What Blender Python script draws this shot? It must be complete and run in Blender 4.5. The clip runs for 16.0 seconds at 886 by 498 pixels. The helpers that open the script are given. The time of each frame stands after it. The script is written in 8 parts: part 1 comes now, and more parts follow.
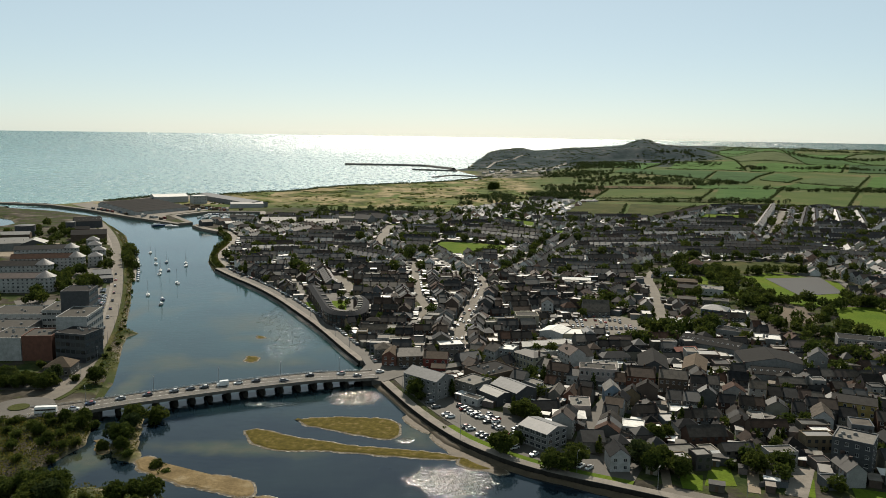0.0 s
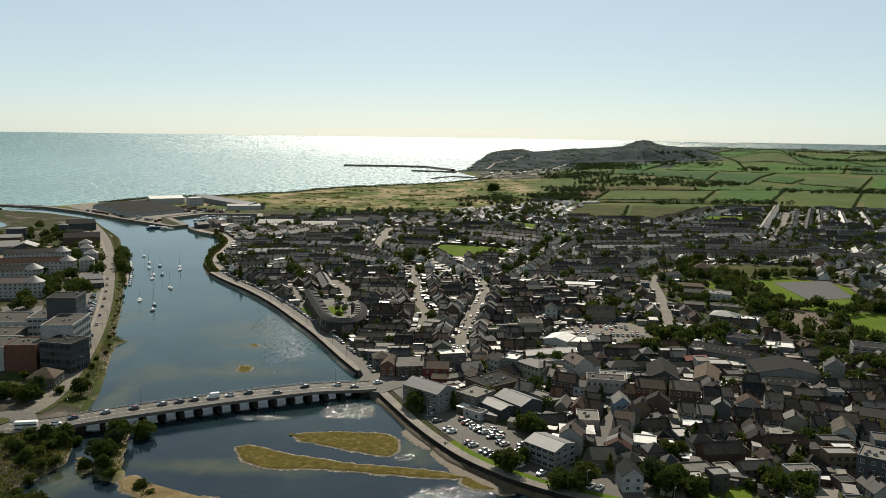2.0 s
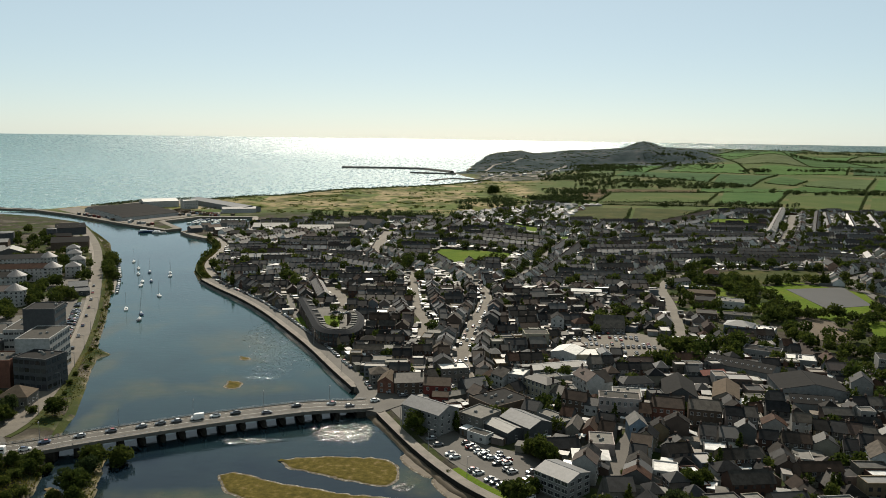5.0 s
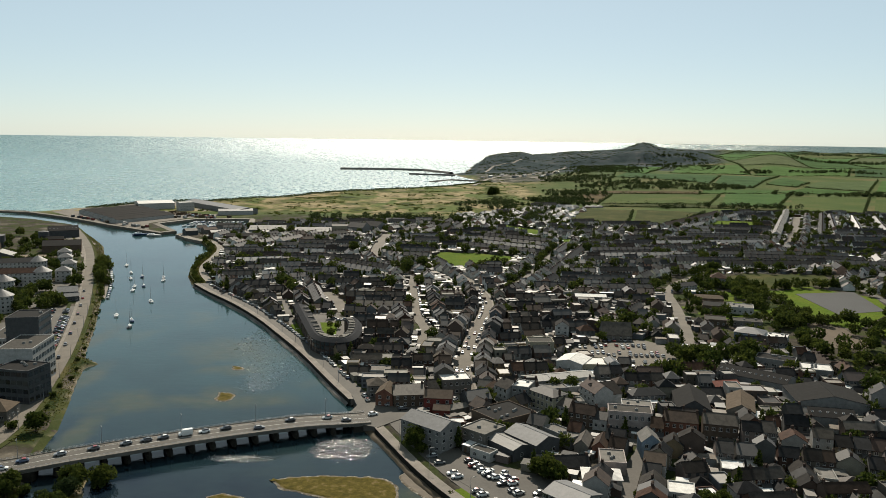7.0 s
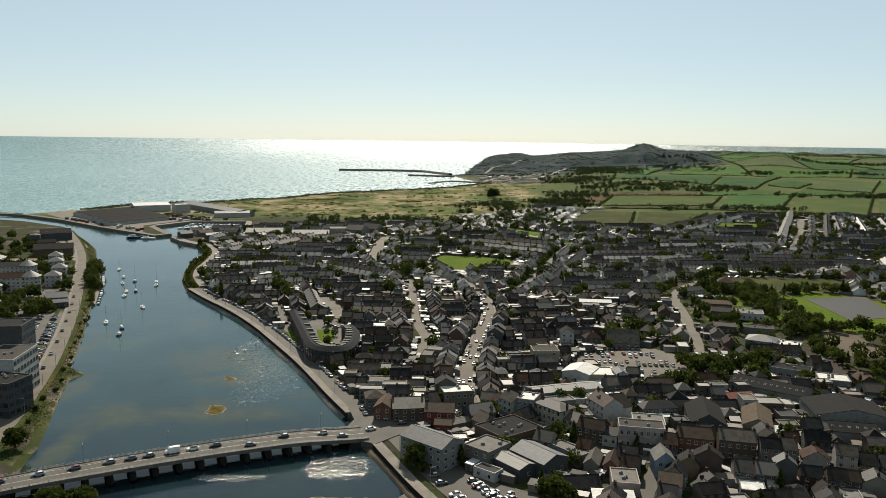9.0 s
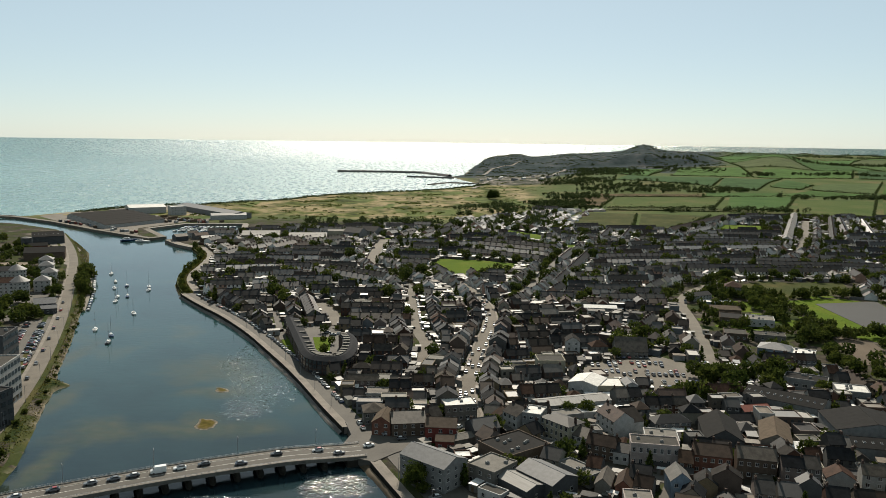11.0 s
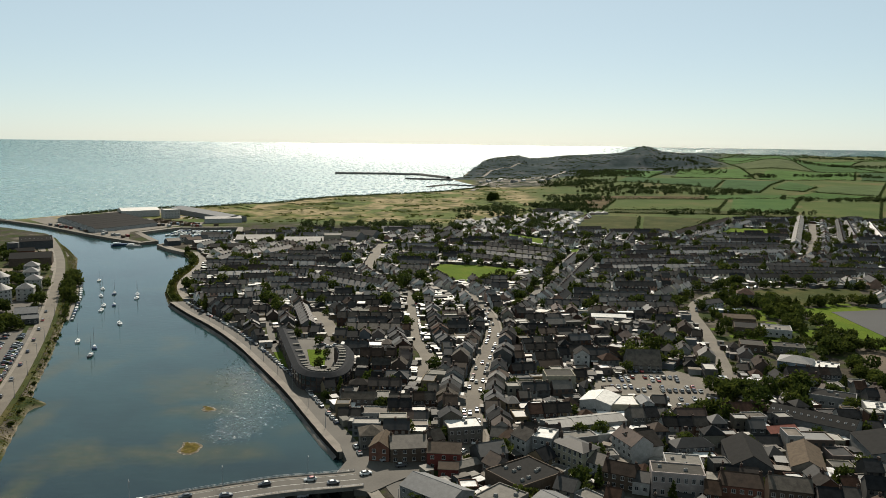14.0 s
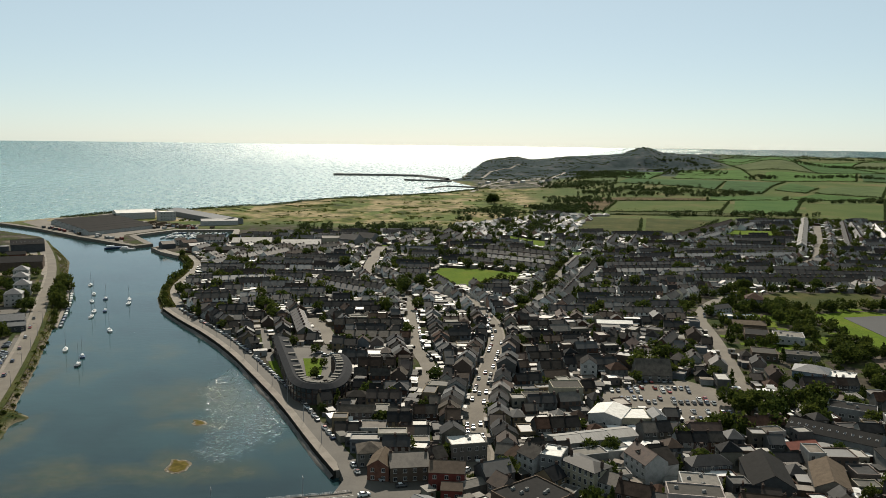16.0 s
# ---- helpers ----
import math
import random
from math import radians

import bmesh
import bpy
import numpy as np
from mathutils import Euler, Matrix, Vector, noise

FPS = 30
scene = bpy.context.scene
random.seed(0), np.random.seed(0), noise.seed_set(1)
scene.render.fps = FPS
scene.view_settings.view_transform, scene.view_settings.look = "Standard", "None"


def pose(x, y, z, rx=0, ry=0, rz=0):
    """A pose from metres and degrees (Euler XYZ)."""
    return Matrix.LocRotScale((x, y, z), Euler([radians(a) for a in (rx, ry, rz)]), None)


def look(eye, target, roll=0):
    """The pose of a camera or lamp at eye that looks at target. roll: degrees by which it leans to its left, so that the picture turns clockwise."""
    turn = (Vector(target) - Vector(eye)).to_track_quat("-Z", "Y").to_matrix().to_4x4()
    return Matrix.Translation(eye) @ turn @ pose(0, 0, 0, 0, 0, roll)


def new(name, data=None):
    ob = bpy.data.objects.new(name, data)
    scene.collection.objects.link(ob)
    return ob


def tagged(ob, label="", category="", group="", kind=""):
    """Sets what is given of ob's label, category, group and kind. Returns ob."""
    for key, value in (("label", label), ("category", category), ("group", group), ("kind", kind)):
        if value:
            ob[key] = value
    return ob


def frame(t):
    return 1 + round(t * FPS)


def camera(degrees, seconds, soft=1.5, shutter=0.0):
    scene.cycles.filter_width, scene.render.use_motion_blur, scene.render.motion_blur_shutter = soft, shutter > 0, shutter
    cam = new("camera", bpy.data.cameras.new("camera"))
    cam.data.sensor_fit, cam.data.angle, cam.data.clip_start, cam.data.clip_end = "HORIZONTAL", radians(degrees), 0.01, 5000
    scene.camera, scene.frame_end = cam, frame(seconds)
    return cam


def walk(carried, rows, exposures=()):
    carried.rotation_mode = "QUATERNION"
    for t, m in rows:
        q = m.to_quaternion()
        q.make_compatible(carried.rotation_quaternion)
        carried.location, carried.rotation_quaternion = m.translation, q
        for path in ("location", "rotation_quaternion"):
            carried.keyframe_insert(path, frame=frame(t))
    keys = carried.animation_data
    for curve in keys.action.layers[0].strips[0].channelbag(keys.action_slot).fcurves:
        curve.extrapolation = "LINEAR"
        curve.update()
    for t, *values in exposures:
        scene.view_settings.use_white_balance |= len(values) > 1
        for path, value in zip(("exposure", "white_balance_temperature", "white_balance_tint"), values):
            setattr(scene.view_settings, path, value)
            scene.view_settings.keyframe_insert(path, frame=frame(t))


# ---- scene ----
cam = camera(58.84, 16.0, soft=0.7)
walk(cam, [(t, look(eye, aim, roll)) for t, eye, aim, roll in (
    (0, (0.00, 0.00, 120.00), (0.00, 989.13, -27.02), 0.893),
    (2, (-0.83, 16.09, 119.66), (0.23, 1005.41, -26.03), 0.873),
    (4, (-1.68, 32.23, 119.36), (0.51, 1021.76, -24.97), 0.853),
    (6, (-2.58, 48.39, 119.08), (0.85, 1038.12, -23.84), 0.833),
    (8, (-3.52, 64.55, 118.84), (1.23, 1054.48, -22.66), 0.812),
    (10, (-4.52, 80.67, 118.62), (1.65, 1070.79, -21.45), 0.792),
    (12, (-5.57, 96.71, 118.44), (2.10, 1087.02, -20.20), 0.772),
    (14, (-6.70, 112.64, 118.29), (2.58, 1103.13, -18.94), 0.751),
    (16, (-7.89, 128.43, 118.16), (3.07, 1119.10, -17.67), 0.731))],
     exposures=[(0, 0.66, 6700, 8.5), (16, 0.66, 6700, 8.5)])

# ---- daylight: a summer sun ahead of the camera, a little to the right ----
SUN_AZ, SUN_EL = 1.0, 40.0          # degrees right of +y, and above the horizon
world = bpy.data.worlds.new("sky")
scene.world = world
world.use_nodes = True
wn = world.node_tree
sky = wn.nodes.new("ShaderNodeTexSky")
sky.sky_type = "NISHITA"
sky.sun_disc = False
sky.sun_elevation = radians(SUN_EL)
sky.sun_rotation = radians(SUN_AZ)
sky.air_density, sky.dust_density, sky.ozone_density = 0.7, 0.35, 1.2
wn.nodes["Background"].inputs["Strength"].default_value = 0.06
veil = wn.nodes.new("ShaderNodeMix")          # thin summer haze over the whole sky
veil.data_type = "RGBA"
veil.inputs[0].default_value = 0.58
veil.inputs[7].default_value = (6.15, 7.7, 7.95, 1)
wn.links.new(sky.outputs[0], veil.inputs[6])
wn.links.new(veil.outputs[2], wn.nodes["Background"].inputs["Color"])
sun = new("sun", bpy.data.lights.new("sun", "SUN"))
sun.data.energy, sun.data.angle, sun.data.color = 5.0, radians(0.53), (1.0, 0.915, 0.79)
to_sun = Vector((math.sin(radians(SUN_AZ)) * math.cos(radians(SUN_EL)),
                 math.cos(radians(SUN_AZ)) * math.cos(radians(SUN_EL)), math.sin(radians(SUN_EL))))
sun.matrix_world = look(to_sun * 500, (0, 0, 0))


# ---- materials ----
class Nodes:
    """A material's node tree with short calls."""

    def __init__(self, name, rough=0.8, metal=0.0, spec=0.5):
        self.m = bpy.data.materials.new(name)
        self.m.use_nodes = True
        self.t = self.m.node_tree
        self.b = self.t.nodes["Principled BSDF"]
        self.b.inputs["Roughness"].default_value = rough
        self.b.inputs["Metallic"].default_value = metal
        self.b.inputs["Specular IOR Level"].default_value = spec

    def put(self, value, socket):
        if hasattr(value, "is_output"):
            self.t.links.new(value, socket)
        elif isinstance(value, tuple) and len(value) == 3 and socket.type == "RGBA":
            socket.default_value = (*value, 1)
        else:
            socket.default_value = value

    def pos(self):
        return self.t.nodes.new("ShaderNodeNewGeometry").outputs["Position"]

    def obj(self):
        return self.t.nodes.new("ShaderNodeTexCoord").outputs["Object"]

    def rnd(self):
        """A number of its own for each object, or for each house or tree of a joined mass."""
        r = self.t.nodes.new("ShaderNodeObjectInfo").outputs["Random"]
        return self.math("FRACT", self.math("ADD", r, self.attr("shade")))

    def island(self):
        return self.t.nodes.new("ShaderNodeNewGeometry").outputs["Random Per Island"]

    def scaled(self, vec, s):
        n = self.t.nodes.new("ShaderNodeVectorMath")
        n.operation = "MULTIPLY"
        self.t.links.new(vec, n.inputs[0])
        n.inputs[1].default_value = s
        return n.outputs[0]

    def noise(self, vec, scale, detail=4.0, rough=0.6):
        n = self.t.nodes.new("ShaderNodeTexNoise")
        self.t.links.new(vec, n.inputs["Vector"])
        n.inputs["Scale"].default_value, n.inputs["Detail"].default_value, n.inputs["Roughness"].default_value = scale, detail, rough
        return n.outputs["Fac"]

    def voronoi(self, vec, scale, out="Color"):
        n = self.t.nodes.new("ShaderNodeTexVoronoi")
        self.t.links.new(vec, n.inputs["Vector"])
        n.inputs["Scale"].default_value = scale
        return n.outputs[out]

    def ramp(self, fac, stops, hard=False):
        n = self.t.nodes.new("ShaderNodeValToRGB")
        n.color_ramp.interpolation = "CONSTANT" if hard else "LINEAR"
        e = n.color_ramp.elements
        while len(e) < len(stops):
            e.new(0.5)
        for el, (p, c) in zip(e, stops):
            el.position = p
            el.color = (*c, 1) if isinstance(c, tuple) else (c, c, c, 1)
        self.t.links.new(fac, n.inputs[0])
        return n.outputs[0]

    def mix(self, fac, a, b, mode="MIX"):
        n = self.t.nodes.new("ShaderNodeMix")
        n.data_type, n.blend_type = "RGBA", mode
        self.put(fac, n.inputs[0])
        self.put(a, n.inputs[6])
        self.put(b, n.inputs[7])
        return n.outputs[2]

    def math(self, op, a, b=0.0):
        n = self.t.nodes.new("ShaderNodeMath")
        n.operation = op
        self.put(a, n.inputs[0])
        self.put(b, n.inputs[1])
        return n.outputs[0]

    def attr(self, name):
        n = self.t.nodes.new("ShaderNodeAttribute")
        n.attribute_name = name
        return n.outputs["Fac"]

    def bump(self, height, strength, distance, after=None):
        n = self.t.nodes.new("ShaderNodeBump")
        self.put(height, n.inputs["Height"])
        self.put(strength, n.inputs["Strength"])
        n.inputs["Distance"].default_value = distance
        if after is not None:
            self.t.links.new(after, n.inputs["Normal"])
        self.t.links.new(n.outputs[0], self.b.inputs["Normal"])
        return n.outputs[0]

    def color(self, c, colour_gain=0.74):
        """The base colour, scaled down so that shaded sides stay dark under the raised exposure."""
        self.put(self.mix(1.0, c, (colour_gain, colour_gain, colour_gain), "MULTIPLY"), self.b.inputs["Base Color"])
        return self.m


def shade(c, k):
    return tuple(min(0.95, v * k) for v in c)


def worn(name, c, rough=0.8, scale=0.6, fine=6.0, amount=0.35, bump=0.004, metal=0.0, spec=0.22):
    """A plain surface with stains at two scales."""
    n = Nodes(name, rough, metal, spec)
    p = n.pos()
    big, small = n.noise(p, scale), n.noise(p, fine, 3.0)
    base = n.ramp(big, [(0.3, shade(c, 1 - amount)), (0.65, shade(c, 1 + amount * 0.5))])
    out = n.mix(0.35, base, n.ramp(small, [(0.3, shade(c, 0.6)), (0.7, shade(c, 1.2))]))
    n.bump(small, 0.5, bump)
    return n.color(out)


def palette(name, colours, rough=0.8, scale=0.35, amount=0.25, bump=0.006, spec=0.4, gain=1.0, gloss=None):
    """Paint or slates whose colour differs from one object to the next, stained by the weather."""
    n = Nodes(name, rough, 0.0, spec)
    p = n.pos()
    step = 1.0 / len(colours)
    base = n.ramp(n.rnd(), [(i * step, shade(c, gain)) for i, c in enumerate(colours)], True)
    stain = n.ramp(n.noise(p, scale), [(0.3, 1 - amount), (0.62, 1.0)])
    grain = n.ramp(n.noise(p, 3.0, 3.0), [(0.3, 0.78), (0.7, 1.0)])
    out = n.mix(1.0, n.mix(1.0, base, stain, "MULTIPLY"), grain, "MULTIPLY")
    n.bump(n.noise(n.scaled(p, (2.0, 2.0, 5.0)), 2.0, 2.0), 0.6, bump)
    if gloss:
        n.put(n.ramp(n.math("FRACT", n.math("MULTIPLY", n.rnd(), 7.31)), gloss, True), n.b.inputs["Specular IOR Level"])
    return n.color(out)


M = {}
M["wall"] = palette("painted_render", [(0.62, 0.60, 0.56), (0.24, 0.21, 0.17), (0.20, 0.195, 0.185), (0.50, 0.46, 0.37), (0.15, 0.14, 0.13), (0.17, 0.095, 0.07), (0.40, 0.31, 0.20),
                                       (0.27, 0.29, 0.31), (0.64, 0.63, 0.60), (0.22, 0.16, 0.13), (0.36, 0.29, 0.26), (0.30, 0.29, 0.27)], 0.85, spec=0.1, gain=0.52)
M["slate"] = palette("roof_slate", [(0.070, 0.070, 0.072), (0.105, 0.100, 0.096), (0.056, 0.057, 0.060), (0.115, 0.080, 0.062), (0.085, 0.084, 0.085),
                                    (0.14, 0.125, 0.11), (0.062, 0.058, 0.055), (0.15, 0.095, 0.065), (0.05, 0.052, 0.056), (0.26, 0.22, 0.18), (0.078, 0.068, 0.060), (0.18, 0.10, 0.07)], 0.65, 0.5, 0.5, 0.012, 0.12, gain=0.42,
                     gloss=[(0.0, 0.03), (0.45, 0.10), (0.7, 0.22), (0.88, 0.55)])
# far copies of wall and slate: whiter fronts, and haze put into the colour
M["hazed_wall"] = palette("hazed_render", [(0.72, 0.71, 0.68), (0.62, 0.58, 0.48), (0.70, 0.70, 0.68), (0.50, 0.49, 0.46), (0.74, 0.73, 0.70), (0.40, 0.26, 0.20), (0.66, 0.60, 0.50)], 0.85, spec=0.1, gain=1.0)
M["hazed_roof"] = palette("hazed_roof_tile", [(0.085, 0.082, 0.08), (0.12, 0.11, 0.10), (0.075, 0.074, 0.074), (0.13, 0.10, 0.085), (0.10, 0.098, 0.096), (0.15, 0.14, 0.13), (0.30, 0.29, 0.28), (0.09, 0.09, 0.095)], 0.6, 0.5, 0.45, 0.012, 0.2, gain=0.52,
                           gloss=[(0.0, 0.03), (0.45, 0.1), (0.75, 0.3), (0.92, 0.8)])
M["felt"] = palette("flat_roof_felt", [(0.15, 0.14, 0.125), (0.09, 0.087, 0.083), (0.24, 0.225, 0.20), (0.12, 0.115, 0.10), (0.72, 0.71, 0.69), (0.07, 0.068, 0.066), (0.11, 0.095, 0.08), (0.20, 0.17, 0.14), (0.055, 0.054, 0.053), (0.80, 0.79, 0.77)],
                    0.6, 0.3, 0.45, gloss=[(0.0, 0.05), (0.5, 0.2), (0.75, 0.6)])
for key, c, r in (("white", (0.70, 0.69, 0.66), 0.8), ("cream", (0.60, 0.54, 0.40), 0.85), ("grey", (0.36, 0.36, 0.35), 0.85),
                  ("dark", (0.12, 0.125, 0.13), 0.7), ("stone", (0.27, 0.25, 0.22), 0.9), ("yellow", (0.62, 0.45, 0.15), 0.85),
                  ("pink", (0.58, 0.49, 0.45), 0.85), ("blue", (0.36, 0.47, 0.58), 0.8), ("red", (0.30, 0.07, 0.055), 0.8),
                  ("brick", (0.28, 0.125, 0.085), 0.9), ("brown", (0.20, 0.15, 0.115), 0.85), ("concrete", (0.27, 0.25, 0.22), 0.9),
                  ("metal", (0.20, 0.203, 0.208), 0.6), ("whitefelt", (0.68, 0.66, 0.62), 0.7), ("greyfelt", (0.12, 0.112, 0.10), 0.9),
                  ("darkfelt", (0.036, 0.035, 0.034), 0.9), ("redtile", (0.34, 0.09, 0.055), 0.7), ("rust", (0.19, 0.145, 0.105), 0.9),
                  ("chimney", (0.13, 0.085, 0.068), 0.9), ("wood", (0.20, 0.13, 0.075), 0.8), ("black", (0.02, 0.02, 0.022), 0.5), ("galv", (0.5, 0.51, 0.52), 0.4)):
    M[key] = worn(key + "_surface", shade(c, 0.85 if key == "whitefelt" else 0.54), r, spec=0.06 if key in ("darkfelt", "greyfelt", "rust", "brown") else 0.22)
M["solar"] = worn("solar_glass", (0.03, 0.04, 0.07), 0.2, amount=0.1)


def tin_sheet():
    """Profiled metal sheet with ribs and streaks."""
    n = Nodes("profiled_sheet", 0.6, 0.0, 0.2)
    p = n.obj()
    w = n.t.nodes.new("ShaderNodeTexWave")
    n.t.links.new(p, w.inputs["Vector"])
    w.inputs["Scale"].default_value = 1.0
    n.bump(w.outputs["Fac"], 0.4, 0.015)
    st = n.ramp(n.noise(n.scaled(p, (1.5, 0.12, 1.0)), 1.0), [(0.3, (0.09, 0.084, 0.075)), (0.6, (0.165, 0.16, 0.15))])
    return n.color(n.mix(0.35, st, n.ramp(n.rnd(), [(0.0, (0.14, 0.145, 0.15)), (0.5, (0.27, 0.26, 0.235)), (1.0, (0.21, 0.20, 0.185))])))


M["tin"] = tin_sheet()
M["pale_sheet"] = worn("weathered_pale_sheet", (0.20, 0.19, 0.175), 0.7, 0.12, 1.0, 0.5, spec=0.1)
M["zinc"] = worn("grey_zinc_roof", (0.034, 0.035, 0.038), 0.85, spec=0.03)


def glass_dark():
    n = Nodes("window_glass", 0.12, 0.0, 0.6)
    return n.color(n.ramp(n.rnd(), [(0.0, (0.012, 0.014, 0.017)), (0.6, (0.03, 0.034, 0.04)), (1.0, (0.07, 0.07, 0.068))]))


M["glass"] = glass_dark()
M["frame"] = worn("window_frame_paint", (0.44, 0.43, 0.41), 0.6)
M["asphalt"] = worn("asphalt", (0.088, 0.080, 0.069), 0.85, 0.08, 1.5, 0.3)
M["path"] = worn("pale_concrete_path", (0.19, 0.168, 0.142), 0.9, 0.15, 2.0, 0.45)
M["line"] = worn("road_paint", (0.62, 0.61, 0.57), 0.7, 1.0, 8.0, 0.4)
M["gravel"] = worn("gravel_yard", (0.20, 0.16, 0.115), 0.95, 0.05, 0.8, 0.35)
M["astro"] = worn("grey_pitch", (0.050, 0.051, 0.051), 0.9, 0.03, 1.0, 0.15)
M["rock"] = worn("armour_stone", (0.13, 0.12, 0.11), 0.95, 0.3, 2.0, 0.45, 0.3)
M["tan_road"] = worn("sandy_asphalt", (0.135, 0.118, 0.096), 0.9, 0.08, 1.5, 0.3)
M["mud"] = worn("brown_river_mud", (0.075, 0.055, 0.032), 0.75, 0.3, 2.0, 0.5, 0.05)
M["quay"] = worn("quay_stone", (0.034, 0.031, 0.026), 0.92, 0.5, 2.5, 0.6, 0.1, spec=0.05)
M["earth"] = worn("bare_earth", (0.10, 0.075, 0.05), 0.95, 0.05, 0.7, 0.3)


def shingle_rim():
    """Brown wet mud with broken lines of pale shingle and froth."""
    n = Nodes("mud_and_shingle", 0.85, 0.0, 0.1)
    p = n.pos()
    c = n.ramp(n.noise(p, 0.55, 5.0, 0.7), [(0.38, (0.055, 0.042, 0.026)), (0.5, (0.10, 0.082, 0.055)), (0.56, (0.20, 0.18, 0.145)), (0.66, (0.30, 0.275, 0.23))])
    n.bump(n.noise(p, 2.0, 3.0), 0.6, 0.08)
    return n.color(c)


M["foam"] = shingle_rim()


def grass(name, a, b, dry, scale=0.03):
    n = Nodes(name, 0.95, 0.0, 0.02)
    p = n.pos()
    c = n.ramp(n.noise(p, scale, 5.0), [(0.3, a), (0.55, b), (0.72, dry)])
    c = n.mix(1.0, c, n.ramp(n.noise(p, 0.9, 3.0), [(0.25, 0.72), (0.7, 1.1)]), "MULTIPLY")
    n.bump(n.noise(p, 1.2, 3.0), 0.7, 0.25)
    return n.color(c)


M["lawn"] = grass("mown_grass", (0.066, 0.110, 0.014), (0.092, 0.134, 0.016), (0.116, 0.132, 0.024), 0.04)
M["rough_grass"] = grass("rough_grass", (0.036, 0.050, 0.018), (0.060, 0.066, 0.024), (0.100, 0.086, 0.038), 0.03)
M["marsh"] = grass("marsh_grass", (0.058, 0.050, 0.014), (0.098, 0.078, 0.020), (0.17, 0.125, 0.06), 0.35)


def field_grass():
    """Pasture, hay and stubble: each field its own shade, with mowing streaks."""
    n = Nodes("field_grass", 0.95, 0.0, 0.02)
    p = n.pos()
    step = 1 / 9
    base = n.ramp(n.rnd(), [(i * step, c) for i, c in enumerate([(0.060, 0.116, 0.036), (0.078, 0.146, 0.038), (0.050, 0.096, 0.036), (0.080, 0.136, 0.044),
                            (0.066, 0.126, 0.034), (0.090, 0.126, 0.050), (0.056, 0.108, 0.040), (0.074, 0.150, 0.042), (0.105, 0.130, 0.058)])], True)
    streak = n.ramp(n.noise(n.scaled(p, (0.10, 0.012, 0.02)), 1.0, 3.0), [(0.3, 0.85), (0.7, 1.08)])
    blot = n.ramp(n.noise(p, 0.02, 5.0), [(0.3, 0.58), (0.7, 0.92)])
    return n.color(n.mix(1.0, n.mix(1.0, base, streak, "MULTIPLY"), blot, "MULTIPLY"))


M["field"] = field_grass()


def ground_mat():
    """Town soil and yards, open rough grass, dunes, and heather and rock on the hill, blued for distant haze."""
    n = Nodes("ground_cover", 0.95, 0.0, 0.02)
    p = n.pos()
    n1, n2, n3 = n.noise(p, 0.045, 5.0), n.noise(p, 0.35, 4.0), n.noise(p, 0.009, 5.0)
    town = n.ramp(n1, [(0.38, (0.028, 0.042, 0.014)), (0.46, (0.055, 0.064, 0.024)), (0.51, (0.05, 0.044, 0.034)), (0.59, (0.078, 0.069, 0.055)), (0.69, (0.15, 0.132, 0.105))])
    open_ = n.ramp(n3, [(0.3, (0.055, 0.082, 0.028)), (0.5, (0.080, 0.106, 0.036)), (0.68, (0.130, 0.116, 0.055))])
    dune = n.ramp(n.noise(n.scaled(p, (1.0, 0.6, 1.0)), 0.014, 7.0, 0.68), [(0.36, (0.033, 0.044, 0.014)), (0.44, (0.081, 0.099, 0.023)), (0.48, (0.150, 0.148, 0.056)), (0.53, (0.235, 0.195, 0.105)), (0.64, (0.35, 0.28, 0.165))])
    scrub = n.ramp(n.noise(p, 0.03, 6.0, 0.65), [(0.50, 0.0), (0.56, 1.0)])
    fair = n.ramp(n.noise(n.scaled(p, (1.0, 0.45, 1.0)), 0.008, 3.0), [(0.53, 0.0), (0.56, 1.0)])
    dune = n.mix(fair, dune, n.ramp(n1, [(0.35, (0.085, 0.115, 0.036)), (0.65, (0.130, 0.155, 0.050))]))
    dune = n.mix(n.math("MULTIPLY", scrub, 0.5), dune, (0.030, 0.040, 0.016))
    # rock and heather, with the blue of distance painted in
    rock = n.ramp(n.noise(p, 0.012, 8.0, 0.7), [(0.34, (0.013, 0.028, 0.030)), (0.44, (0.026, 0.044, 0.047)), (0.54, (0.040, 0.056, 0.060)), (0.63, (0.066, 0.074, 0.076)), (0.74, (0.12, 0.115, 0.108))])
    c = n.mix(n.attr("open"), town, open_)
    c = n.mix(n.attr("dune"), c, dune)
    c = n.mix(n.attr("rock"), c, rock)
    dug = n.ramp(n.noise(n.scaled(p, (1.0, 0.45, 1.0)), 0.016, 6.0, 0.7), [(0.40, (0.030, 0.042, 0.022)), (0.50, (0.075, 0.075, 0.062)), (0.56, (0.20, 0.18, 0.15)), (0.66, (0.36, 0.33, 0.28))])
    c = n.mix(n.attr("quarry"), c, dug)
    c = n.mix(n.attr("shore"), c, n.ramp(n2, [(0.3, (0.13, 0.11, 0.08)), (0.7, (0.24, 0.205, 0.15))]))
    c = n.mix(1.0, c, n.ramp(n2, [(0.25, 0.65), (0.7, 1.1)]), "MULTIPLY")
    n.bump(n2, 0.8, 0.5)
    return n.color(c)


M["ground"] = ground_mat()


